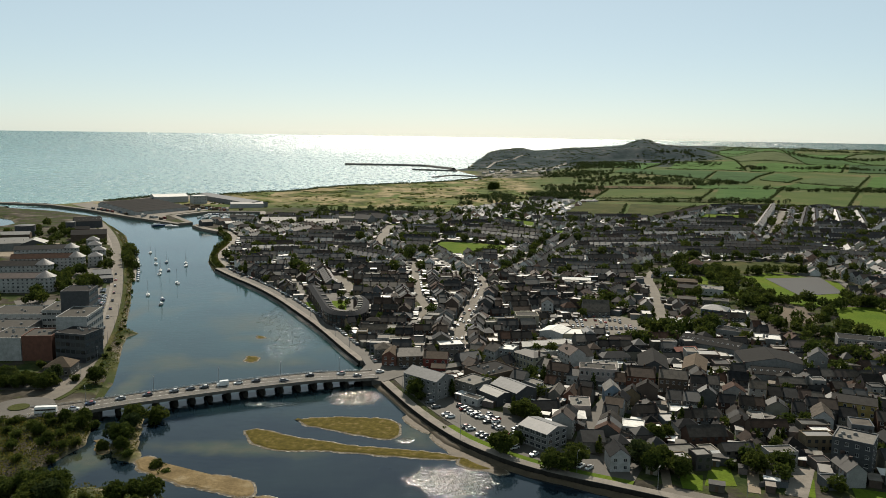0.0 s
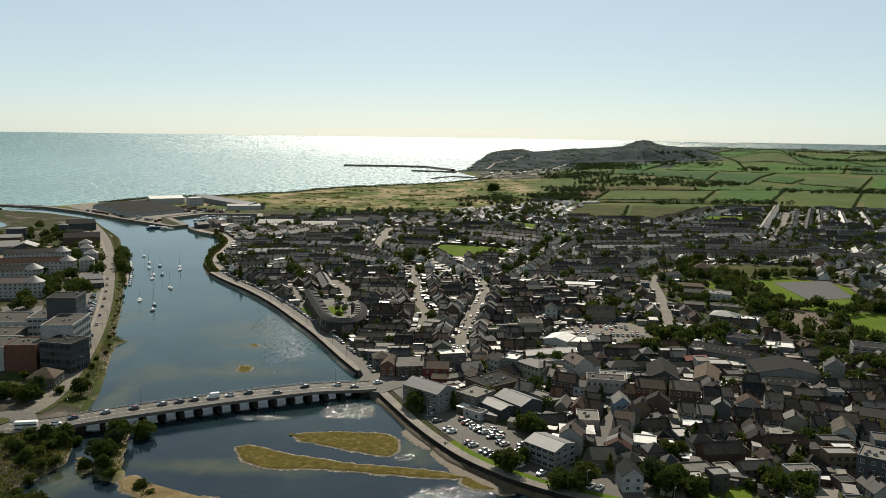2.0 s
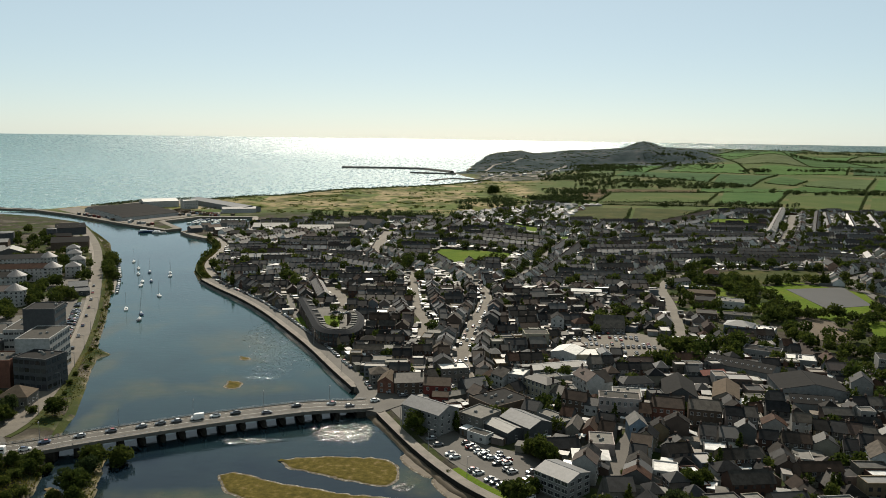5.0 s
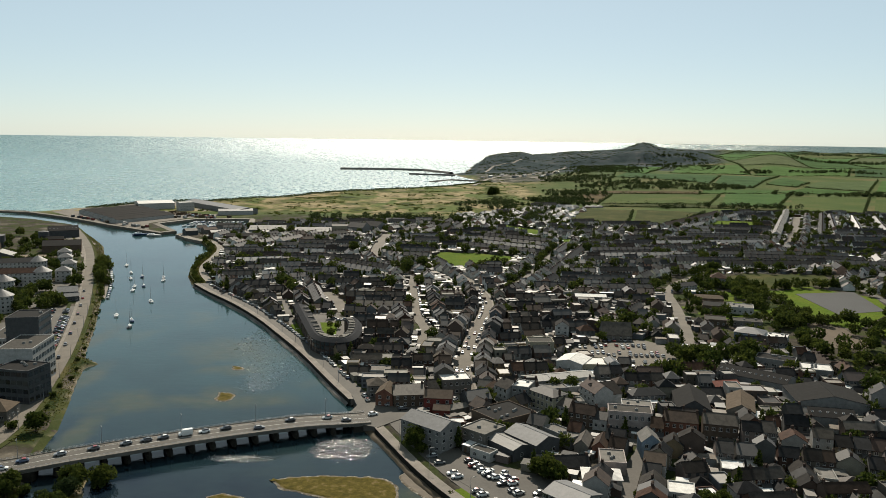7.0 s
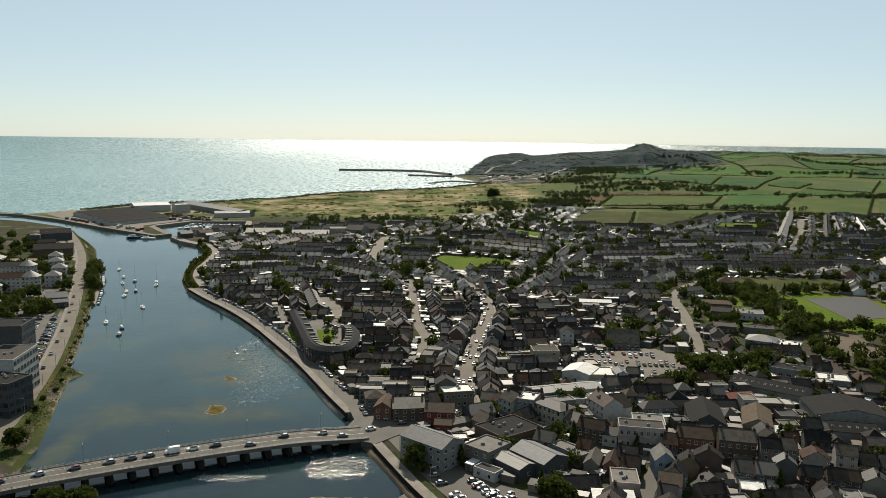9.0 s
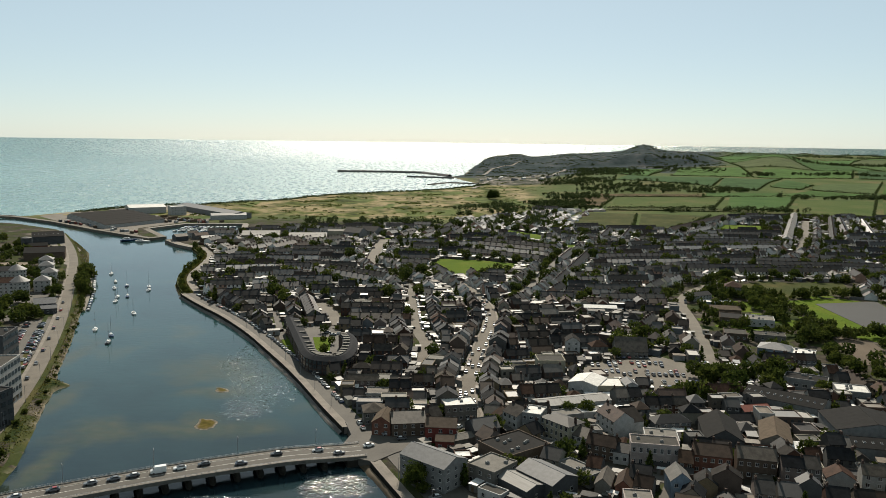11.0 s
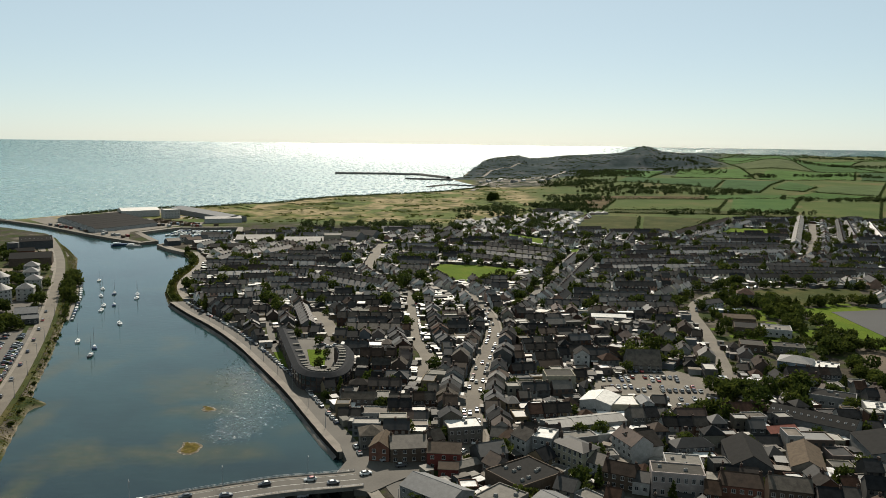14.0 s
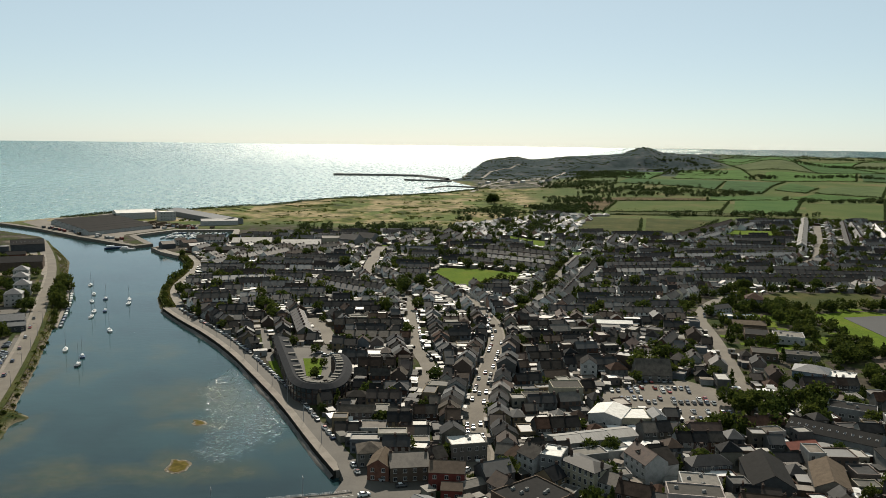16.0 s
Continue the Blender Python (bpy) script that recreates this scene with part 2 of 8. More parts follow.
def leaves(name, dark, light):
    n = Nodes(name, 0.9, 0.0, 0.03)
    c = n.ramp(n.island(), [(0.0, dark), (1.0, light)])
    c = n.mix(1.0, c, n.ramp(n.rnd(), [(0.0, (0.75, 0.8, 0.75)), (1.0, (1.2, 1.1, 1.0))]), "MULTIPLY")
    n.color(c)
    t = n.t.nodes.new("ShaderNodeBsdfTranslucent")
    n.t.links.new(c, t.inputs["Color"])
    s = n.t.nodes.new("ShaderNodeMixShader")
    s.inputs[0].default_value = 0.3
    n.t.links.new(n.b.outputs[0], s.inputs[1])
    n.t.links.new(t.outputs[0], s.inputs[2])
    n.t.links.new(s.outputs[0], n.t.nodes["Material Output"].inputs[0])
    return n.m


M["leaf"] = leaves("tree_leaves", (0.026, 0.040, 0.011), (0.074, 0.094, 0.020))
M["leaf_dark"] = leaves("conifer_leaves", (0.022, 0.036, 0.016), (0.05, 0.068, 0.024))
M["leaf_hedge"] = leaves("hedge_leaves", (0.030, 0.046, 0.020), (0.070, 0.088, 0.034))
M["leaf_bank"] = leaves("bank_plants", (0.045, 0.058, 0.014), (0.13, 0.12, 0.03))
M["bark"] = worn("bark", (0.09, 0.07, 0.05), 0.95)


def water_mat(name, deep, rough, waves, patches=(), shallows=()):
    """Water: a dark body colour under a mirror broken by ripples; rougher riffles at the given places (x, y, radius)."""
    n = Nodes(name, rough, 0.0, 0.36)
    n.b.inputs["IOR"].default_value = 1.333
    p = n.pos()
    c = n.ramp(n.noise(p, 0.012, 5.0), [(0.35, shade(deep, 0.75)), (0.55, shade(deep, 1.2)), (0.68, (deep[0] * 3.2, deep[1] * 1.5, deep[2] * 0.9))])
    if patches:
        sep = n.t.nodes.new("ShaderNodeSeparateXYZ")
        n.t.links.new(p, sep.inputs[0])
        # near water darker: the weaker sky reflection seen looking down, put into the colour
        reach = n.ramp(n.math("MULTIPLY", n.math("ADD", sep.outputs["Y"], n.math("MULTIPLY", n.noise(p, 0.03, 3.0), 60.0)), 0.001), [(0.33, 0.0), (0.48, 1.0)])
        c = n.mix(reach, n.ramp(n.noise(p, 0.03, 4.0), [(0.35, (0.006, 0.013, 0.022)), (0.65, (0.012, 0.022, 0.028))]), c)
    if shallows:          # mud showing through where the bed rises
        total = None
        for x, y, rx, ry in shallows:
            d = n.t.nodes.new("ShaderNodeVectorMath")
            d.operation = "SUBTRACT"
            n.t.links.new(p, d.inputs[0])
            d.inputs[1].default_value = (x, y, 0)
            ln = n.t.nodes.new("ShaderNodeVectorMath")
            ln.operation = "LENGTH"
            n.t.links.new(n.scaled(d.outputs[0], (1 / rx, 1 / ry, 0)), ln.inputs[0])
            m = n.math("SUBTRACT", 1.2, ln.outputs["Value"])
            total = m if total is None else n.math("MAXIMUM", total, m)
        bed = n.math("ADD", total, n.math("MULTIPLY", n.math("SUBTRACT", n.noise(p, 0.06, 5.0), 0.5), 1.5))
        c = n.mix(n.ramp(bed, [(0.15, 0.0), (0.9, 0.85)]), c, n.ramp(n.noise(p, 0.15, 4.0), [(0.35, (0.032, 0.046, 0.026)), (0.65, (0.060, 0.060, 0.032))]))
    h = None
    for vec, scale, strength, dist in waves:
        h = n.bump(n.noise(n.scaled(p, vec), scale, 3.0, 0.6), strength, dist, h)
    if patches:
        total = None
        for x, y, rx, ry in patches:
            d = n.t.nodes.new("ShaderNodeVectorMath")
            d.operation = "SUBTRACT"
            n.t.links.new(p, d.inputs[0])
            d.inputs[1].default_value = (x, y, 0)
            s = n.scaled(d.outputs[0], (1 / rx, 1 / ry, 0))
            ln = n.t.nodes.new("ShaderNodeVectorMath")
            ln.operation = "LENGTH"
            n.t.links.new(s, ln.inputs[0])
            m = n.math("SUBTRACT", 1.25, ln.outputs["Value"])
            total = m if total is None else n.math("MAXIMUM", total, m)
        edge = n.math("ADD", total, n.math("MULTIPLY", n.math("SUBTRACT", n.noise(p, 0.22, 4.0), 0.5), 1.6))
        stray = n.math("MULTIPLY", n.ramp(n.noise(p, 0.05, 3.0), [(0.52, 0.0), (0.66, 1.0)]), n.ramp(n.noise(p, 0.7, 2.0), [(0.66, 0.0), (0.70, 1.0)]))
        dots = n.math("MAXIMUM", n.ramp(n.noise(p, 0.5, 2.0), [(0.50, 0.0), (0.57, 1.0)]), n.math("SUBTRACT", 1.0, reach))
        amt = n.math("MAXIMUM", n.math("MULTIPLY", n.ramp(edge, [(0.1, 0.0), (0.55, 1.0)]), dots), n.math("MULTIPLY", stray, 0.8))
        n.bump(n.noise(n.scaled(p, (1.35, 0.8, 1.0)), 0.95, 1.5, 0.6), amt, 0.8, h)
        n.put(n.math("ADD", n.math("MULTIPLY", amt, 0.06), rough), n.b.inputs["Roughness"])
    return n.color(c)


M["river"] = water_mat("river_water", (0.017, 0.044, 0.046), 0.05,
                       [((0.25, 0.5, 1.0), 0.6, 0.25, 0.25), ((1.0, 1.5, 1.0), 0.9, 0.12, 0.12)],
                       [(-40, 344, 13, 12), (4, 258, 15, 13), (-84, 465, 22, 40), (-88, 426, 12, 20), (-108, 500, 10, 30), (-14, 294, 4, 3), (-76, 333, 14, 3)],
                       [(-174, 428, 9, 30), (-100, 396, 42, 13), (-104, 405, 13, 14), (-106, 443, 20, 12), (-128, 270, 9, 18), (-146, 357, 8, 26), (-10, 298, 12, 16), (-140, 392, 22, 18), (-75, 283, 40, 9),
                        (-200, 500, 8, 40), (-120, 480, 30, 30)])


def sea_mat():
    """Open sea: teal body, wind-roughened in streaks, so that the sun's path breaks into sparkles."""
    n = Nodes("sea_water", 0.25, 0.0, 0.5)
    n.b.inputs["IOR"].default_value = 1.333
    p = n.pos()
    c = n.ramp(n.noise(n.scaled(p, (0.004, 0.0015, 1.0)), 1.0, 5.0), [(0.35, (0.085, 0.180, 0.182)), (0.65, (0.105, 0.222, 0.218))])
    chop = n.noise(n.scaled(p, (0.085, 0.026, 1.0)), 1.0, 4.0, 0.7)
    n.put(n.ramp(chop, [(0.35, 0.16), (0.65, 0.42)]), n.b.inputs["Roughness"])
    # bright and dark sides of the waves painted into the colour along the chop
    c = n.mix(1.0, c, n.ramp(chop, [(0.35, 0.84), (0.65, 1.12)]), "MULTIPLY")
    n.bump(chop, 1.0, 3.0, n.bump(n.noise(n.scaled(p, (0.14, 0.04, 1.0)), 1.0, 3.0), 1.0, 1.6))
    return n.color(c)


M["sea"] = sea_mat()


# ---- mesh helpers ----
def mesh_of(name, verts, faces, mats=(), index=None, smooth=False):
    me = bpy.data.meshes.new(name)
    me.from_pydata([tuple(v) for v in verts], [], faces)
    for m in mats:
        me.materials.append(m)
    if index is not None:
        me.polygons.foreach_set("material_index", np.array(index, dtype=np.int32))
    if smooth:
        me.polygons.foreach_set("use_smooth", np.ones(len(me.polygons), dtype=bool))
    me.update()
    return me


def joined(name, me, parent, m=None, label=""):
    """Links a mesh as one object under a thing or a part."""
    ob = new(name, me)
    ob.parent = parent
    if m is not None:
        ob.matrix_local = m
    if label:
        ob["label"] = label
    return ob


class Shape:
    """Collects boxes, prisms and slabs into one mesh."""

    def __init__(self):
        self.v, self.f, self.i = [], [], []

    def add(self, verts, faces, mat=0):
        o = len(self.v)
        self.v += [tuple(v) for v in verts]
        self.f += [tuple(o + k for k in f) for f in faces]
        self.i += [mat] * len(faces)
        return self

    def box(self, x0, x1, y0, y1, z0, z1, mat=0, top=0.0):
        """top: how far the upper face is drawn in, for a bevelled or tapered block."""
        t = top
        return self.add([(x0, y0, z0), (x1, y0, z0), (x1, y1, z0), (x0, y1, z0), (x0 + t, y0 + t, z1), (x1 - t, y0 + t, z1), (x1 - t, y1 - t, z1), (x0 + t, y1 - t, z1)],
                        [(0, 3, 2, 1), (4, 5, 6, 7), (0, 1, 5, 4), (1, 2, 6, 5), (2, 3, 7, 6), (3, 0, 4, 7)], mat)

    def prism(self, outline, z0, z1, mat=0):
        n = len(outline)
        vs = [(x, y, z0) for x, y in outline] + [(x, y, z1) for x, y in outline]
        fs = [tuple(range(n - 1, -1, -1)), tuple(range(n, 2 * n))] + [(k, (k + 1) % n, n + (k + 1) % n, n + k) for k in range(n)]
        return self.add(vs, fs, mat)

    def tube(self, x, y, z0, z1, r0, r1, n=8, mat=0):
        vs = [(x + r0 * math.cos(k * math.tau / n), y + r0 * math.sin(k * math.tau / n), z0) for k in range(n)]
        vs += [(x + r1 * math.cos(k * math.tau / n), y + r1 * math.sin(k * math.tau / n), z1) for k in range(n)]
        fs = [tuple(range(n - 1, -1, -1)), tuple(range(n, 2 * n))] + [(k, (k + 1) % n, n + (k + 1) % n, n + k) for k in range(n)]
        return self.add(vs, fs, mat)

    def mesh(self, name, *mats, smooth=False):
        return mesh_of(name, self.v, self.f, mats, self.i, smooth)


# ---- the plan: banks and coast ----
SOUTH = [(3600, -600), (420, 120), (200, 190), (110, 225), (65, 248), (44, 258), (29, 267), (15, 280), (5, 292), (-9, 316), (-23, 347), (-33, 368),
         (-43, 396), (-55, 419), (-76, 466), (-98, 508), (-118, 546), (-145, 589), (-170, 622), (-200, 668), (-213, 700), (-224, 742), (-228, 786),
         (-236, 845), (-262, 899), (-286, 923), (-308, 955), (-296, 992), (-274, 1025), (-248, 1046), (-264, 1128), (-335, 1118), (-364, 1062),
         (-316, 985), (-330, 966), (-372, 999), (-421, 1039), (-516, 1124), (-593, 1178), (-690, 1202), (-692, 1211), (-605, 1196), (-585, 1240)]
SOUTH += [(-556, 1316), (-519, 1370), (-446, 1422), (-318, 1547), (-227, 1699), (-112, 1821), (-3, 1912), (60, 2040), (105, 2150), (70, 2300), (45, 2450),
          (30, 2560), (75, 2700), (110, 2950), (200, 3300), (500, 3800), (1000, 4300), (1250, 4900), (3600, 4900)]
NORTH = [(-3000, -600), (-3000, 1170), (-900, 1165), (-650, 1146), (-607, 1127), (-546, 1104), (-466, 1046), (-391, 931), (-353, 869), (-313, 778), (-270, 681),
         (-242, 604), (-212, 525), (-193, 470), (-187, 456), (-176, 451), (-181, 442), (-176, 423), (-166, 394), (-154, 357), (-147, 320), (-141, 306), (-134, 285),
         (-141, 259), (-150, 240), (-175, 190), (-260, 60), (-400, -600)]
SPIT = [(-129, 316), (-122, 314), (-117, 298), (-113, 284), (-105, 270), (-112, 267), (-121, 272), (-127, 283), (-127, 297), (-131, 308)]
ISLE = [(-141, 244), (-118, 251), (-100, 247), (-80, 238), (-62, 222), (-60, 190), (-150, 190)]
POOL = [(-640, 1060), (-560, 1010), (-530, 965), (-525, 925), (-580, 900), (-700, 950)]


def edge_distance(px, py, poly):
    """Distance to a polygon's edge, positive inside."""
    d = np.full(px.shape, 1e9)
    inside = np.zeros(px.shape, dtype=bool)
    for (x0, y0), (x1, y1) in zip(poly, poly[1:] + poly[:1]):
        dx, dy = x1 - x0, y1 - y0
        t = np.clip(((px - x0) * dx + (py - y0) * dy) / (dx * dx + dy * dy), 0, 1)
        d = np.minimum(d, np.hypot(px - x0 - t * dx, py - y0 - t * dy))
        if dy != 0:
            cross = ((y0 > py) != (y1 > py)) & (px < dx * (py - y0) / dy + x0)
            inside ^= cross
    return np.where(inside, d, -d)


def ease(a, b, v):
    t = np.clip((v - a) / (b - a), 0, 1)
    return t * t * (3 - 2 * t)


def wobble(px, py, size, seed=0.0):
    """Smooth unevenness, about -1 to 1."""
    u, v = px / size + seed, py / size - seed * 1.7
    return (np.sin(u + 1.3 * np.sin(v * 1.1)) + np.sin(1.7 * v + 1.1 * np.sin(u * 0.9 + 2)) + 0.6 * np.sin(2.9 * u + 2.3 * v + seed)
            + 0.4 * np.sin(5.3 * u - 4.7 * v)) / 3.0


HILL_A = [0.0, 0.018, 0.030, 0.045, 0.059, 0.081, 0.099, 0.113, 0.142, 0.159, 0.195, 0.223, 0.232, 0.240, 0.251, 0.259, 0.266, 0.276, 0.309, 0.335, 0.37, 0.5]
HILL_Z = [0, 4, 14, 27, 46, 54, 57, 46, 54, 61, 65, 74, 84, 96, 101, 98, 88, 81, 74, 58, 40, 20]


def land_edge(px, py):
    s = np.maximum(edge_distance(px, py, SOUTH), edge_distance(px, py, NORTH))
    return np.minimum(s, -edge_distance(px, py, POOL))


def height(px, py):
    px, py = np.asarray(px, float), np.asarray(py, float)
    s = land_edge(px, py)
    a = px / np.maximum(py, 200.0)
    inland = ease(60, 420, px - 0.05 * py)
    base = 2.7 + inland * (5 * ease(900, 1500, py) + 22 * ease(1500, 2600, py) + 26 * ease(2500, 3900, py) + 8 * ease(3800, 4800, py))
    base = base + 1.6 * wobble(px, py, 38.0, 1.0) * ease(1150, 1350, py) * (1 - ease(0.11, 0.16, a)) * (1 - ease(2300, 2450, py)) + inland * 7 * wobble(px, py, 260.0, 2.0) * ease(1500, 2300, py)
    hill = np.interp(a, HILL_A, HILL_Z) * ease(2560, 3080, py + 60 * wobble(px, py, 90.0, 3.0)) * (1 - 0.45 * ease(3300, 4200, py))
    hill = hill + ease(2600, 2900, py) * (1 - ease(0.30, 0.36, a)) * (4.5 * wobble(px, py, 34.0, 4.0) + 3.0 * wobble(px, py, 14.0, 5.0))
    dome = 34 * np.exp(-((a - 0.412) / 0.036) ** 2 - ((py - 3050) / 330) ** 2)
    z = np.maximum(base, hill) + dome
    bank = np.where(py > 1190, 26.0, 5.5)
    z = -2.4 + (z + 2.4) * ease(-0.6, 1.0, s / bank)
    spit = np.maximum(edge_distance(px, py, SPIT), edge_distance(px, py, ISLE))
    return np.where(s < 2, np.maximum(z, -2.4 + 3.5 * ease(-3.0, 4.0, spit)), z)


GRID_X, GRID_Y = np.arange(-720, 1605, 3.0), np.arange(196, 1805, 3.0)
GRID_Z = height(*np.meshgrid(GRID_X, GRID_Y))


def gz(x, y):
    """The ground's height, from a grid where the town stands."""
    i, j = (x + 720) / 3.0, (y - 196) / 3.0
    if 0 <= i < len(GRID_X) - 1 and 0 <= j < len(GRID_Y) - 1:
        a, b = int(i), int(j)
        u, v = i - a, j - b
        g = GRID_Z
        return float((g[b, a] * (1 - u) + g[b, a + 1] * u) * (1 - v) + (g[b + 1, a] * (1 - u) + g[b + 1, a + 1] * u) * v)
    return float(height(np.array([x]), np.array([y]))[0])


def graded(lo, a, b, hi, fine, coarse):
    """Grid lines, close together between a and b and wider apart beyond."""
    out = list(np.arange(a, b, fine))
    v, s = b, fine
    while v < hi:
        out.append(v)
        s = min(coarse, s * 1.07)
        v += s
    out.append(hi)
    v, s = a, fine
    while v > lo:
        s = min(coarse, s * 1.07)
        v -= s
        out.insert(0, max(v, lo))
    return np.array(out)


def make_ground():
    xs, ys = graded(-3000, -460, 330, 3600, 4.0, 20.0), graded(-600, 200, 1130, 4790, 4.0, 22.0)
    gx, gy = np.meshgrid(xs, ys)
    z = height(gx, gy)
    s = land_edge(gx, gy)
    nx, ny = len(xs), len(ys)
    verts = np.stack([gx, gy, z], -1).reshape(-1, 3)
    k = np.arange(nx * ny).reshape(ny, nx)
    faces = np.stack([k[:-1, :-1], k[:-1, 1:], k[1:, 1:], k[1:, :-1]], -1).reshape(-1, 4)
    me = mesh_of("ground", verts.tolist(), faces.tolist(), [M["ground"]], None, True)
    a = gx / np.maximum(gy, 200)
    warp = gy + 60 * wobble(gx, gy, 120.0, 6.0)
    out = np.maximum(ease(1120, 1180, warp), ease(430, 470, gx - 0.30 * gy))
    dune = ease(1200, 1230, warp) * (1 - ease(2250, 2500, warp)) * (1 - ease(0.10, 0.13, a + 0.02 * wobble(gx, gy, 150.0, 7.0)))
    ridge = a - 0.06 * ease(2650, 2900, gy)
    rock = np.maximum(ease(2350, 2480, warp) * (1 - ease(0.27, 0.31, ridge)), 0) * ease(0.0, 0.02, a)
    shore = (1 - ease(2, 16, s)) * ease(1150, 1200, gy)
    shore = np.maximum(shore, 1 - ease(0.12, 0.5, z))
    quarry = ease(2060, 2140, warp) * (1 - ease(2480, 2640, warp)) * ease(0.035, 0.05, a) * (1 - ease(0.12, 0.15, a))
    near_bank = np.maximum(edge_distance(gx, gy, SPIT), edge_distance(gx, gy, ISLE))
    dune = np.where(near_bank > -4, 0.55, dune)
    for name, val in (("open", out), ("dune", dune), ("rock", rock), ("shore", shore), ("quarry", quarry)):
        me.attributes.new(name, "FLOAT", "POINT").data.foreach_set("value", val.reshape(-1).astype(np.float32))
    return tagged(new("ground", me), "town ground, fields, dunes and rocky hill in one sheet", "ground", kind="structure")


make_ground()


def make_water():
    """River and sea: one level, the sea curving up to meet the horizon far out."""
    th = np.radians(np.linspace(-62, 62, 125))

    def sheet(name, radii, mat, label, angles):
        r, t = np.meshgrid(radii, angles, indexing="ij")
        x, y = r * np.sin(t), r * np.cos(t)
        start = 3200 + 1380 * ease(0.20, 0.30, np.tan(np.clip(t, -1.2, 1.2)))
        z = 93.0 * np.clip((r - start) / (4850 - start), 0, 1) ** 2
        k = np.arange(x.size).reshape(x.shape)
        f = np.stack([k[:-1, :-1], k[:-1, 1:], k[1:, 1:], k[1:, :-1]], -1).reshape(-1, 4)[:, ::-1]
        me = mesh_of(name, np.stack([x, y, z], -1).reshape(-1, 3).tolist(), f.tolist(), [mat], None, True)
        tagged(new(name, me), label, "water", kind="structure")

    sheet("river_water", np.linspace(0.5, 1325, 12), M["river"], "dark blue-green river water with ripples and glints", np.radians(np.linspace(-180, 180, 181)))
    sheet("sea_water", np.concatenate([[1325], np.linspace(1400, 3200, 10), np.linspace(3250, 4850, 40)]), M["sea"], "teal sea glittering under the sun", th)


make_water()

# ---- where things already stand (2 m cells) ----
OX, OY, OC = -720, 200, 2.0
taken = np.zeros((800, 1160), dtype=bool)
cell_y, cell_x = np.meshgrid(OY + (np.arange(800) + 0.5) * OC, OX + (np.arange(1160) + 0.5) * OC, indexing="ij")
taken |= (land_edge(cell_x, cell_y) < 7)


def rect_cells(x, y, rot, x0, x1, y0, y1):
    c, s = math.cos(radians(rot)), math.sin(radians(rot))
    r = max(abs(x0), abs(x1)) + max(abs(y0), abs(y1)) + 3
    j0, j1 = max(0, int((y - r - OY) / OC)), min(800, int((y + r - OY) / OC) + 1)
    i0, i1 = max(0, int((x - r - OX) / OC)), min(1160, int((x + r - OX) / OC) + 1)
    dx, dy = cell_x[j0:j1, i0:i1] - x, cell_y[j0:j1, i0:i1] - y
    u, v = dx * c + dy * s, -dx * s + dy * c
    return (slice(j0, j1), slice(i0, i1)), (u > x0) & (u < x1) & (v > y0) & (v < y1)


def occupy(x, y, rot, x0, x1, y0, y1):
    sl, m = rect_cells(x, y, rot, x0, x1, y0, y1)
    taken[sl] |= m


def is_free(x, y, rot, x0, x1, y0, y1):
    sl, m = rect_cells(x, y, rot, x0, x1, y0, y1)
    return m.any() and not (taken[sl] & m).any()


def occupy_poly(poly, grow=0.0):
    taken[edge_distance(cell_x, cell_y, poly) > -grow] = True


# ---- strips, patches, walls ----
def dense(line, step):
    out = [line[0]]
    for (x0, y0), (x1, y1) in zip(line, line[1:]):
        n = max(1, int(math.hypot(x1 - x0, y1 - y0) / step))
        out += [(x0 + (x1 - x0) * k / n, y0 + (y1 - y0) * k / n) for k in range(1, n + 1)]
    return out


def rounded(line, times=2):
    """Cuts the corners of an open line."""
    for _ in range(times):
        out = [line[0]]
        for (x0, y0), (x1, y1) in zip(line, line[1:]):
            out += [(0.75 * x0 + 0.25 * x1, 0.75 * y0 + 0.25 * y1), (0.25 * x0 + 0.75 * x1, 0.25 * y0 + 0.75 * y1)]
        line = out + [line[-1]]
    return line


def normals(line):
    p = np.array(line, float)
    d = np.gradient(p, axis=0)
    d /= np.maximum(np.hypot(d[:, 0], d[:, 1]), 1e-6)[:, None]
    return np.stack([-d[:, 1], d[:, 0]], -1)


def strip(name, line, left, right, mat, dz=0.15, label="", level=None, thick=0.5, kind="structure", category="road", mark=True, step=8.0):
    """A paved band between two offsets of a line (left is positive), with a real edge; level: a fixed height."""
    pts = dense(line, step)
    n, p = normals(pts), np.array(pts, float)
    a, b = p + n * left, p + n * right
    za = height(a[:, 0], a[:, 1]) if level is None else np.full(len(a), level)
    zb = height(b[:, 0], b[:, 1]) if level is None else np.full(len(b), level)
    z = np.maximum(za, zb) + dz
    s, k = Shape(), len(pts)
    vs = [(*a[i], z[i]) for i in range(k)] + [(*b[i], z[i]) for i in range(k)] + [(*a[i], z[i] - thick) for i in range(k)] + [(*b[i], z[i] - thick) for i in range(k)]
    fs = []
    for i in range(k - 1):
        fs += [(k + i, k + i + 1, i + 1, i), (i, i + 1, 2 * k + i + 1, 2 * k + i), (k + i + 1, k + i, 3 * k + i, 3 * k + i + 1)]
    fs += [(0, 2 * k, 3 * k, k), (2 * k - 1, 4 * k - 1, 3 * k - 1, k - 1)]
    s.add(vs, fs)
    ob = new(name, s.mesh(name, mat))
    if mark:
        for (x0, y0), (x1, y1) in zip(pts, pts[1:]):
            lo, hi = min(left, right), max(left, right)
            ang = math.degrees(math.atan2(y1 - y0, x1 - x0))
            occupy(x0, y0, ang, -1, math.hypot(x1 - x0, y1 - y0) + 1, lo, hi)
    return tagged(ob, label, category, kind=kind) if label else ob


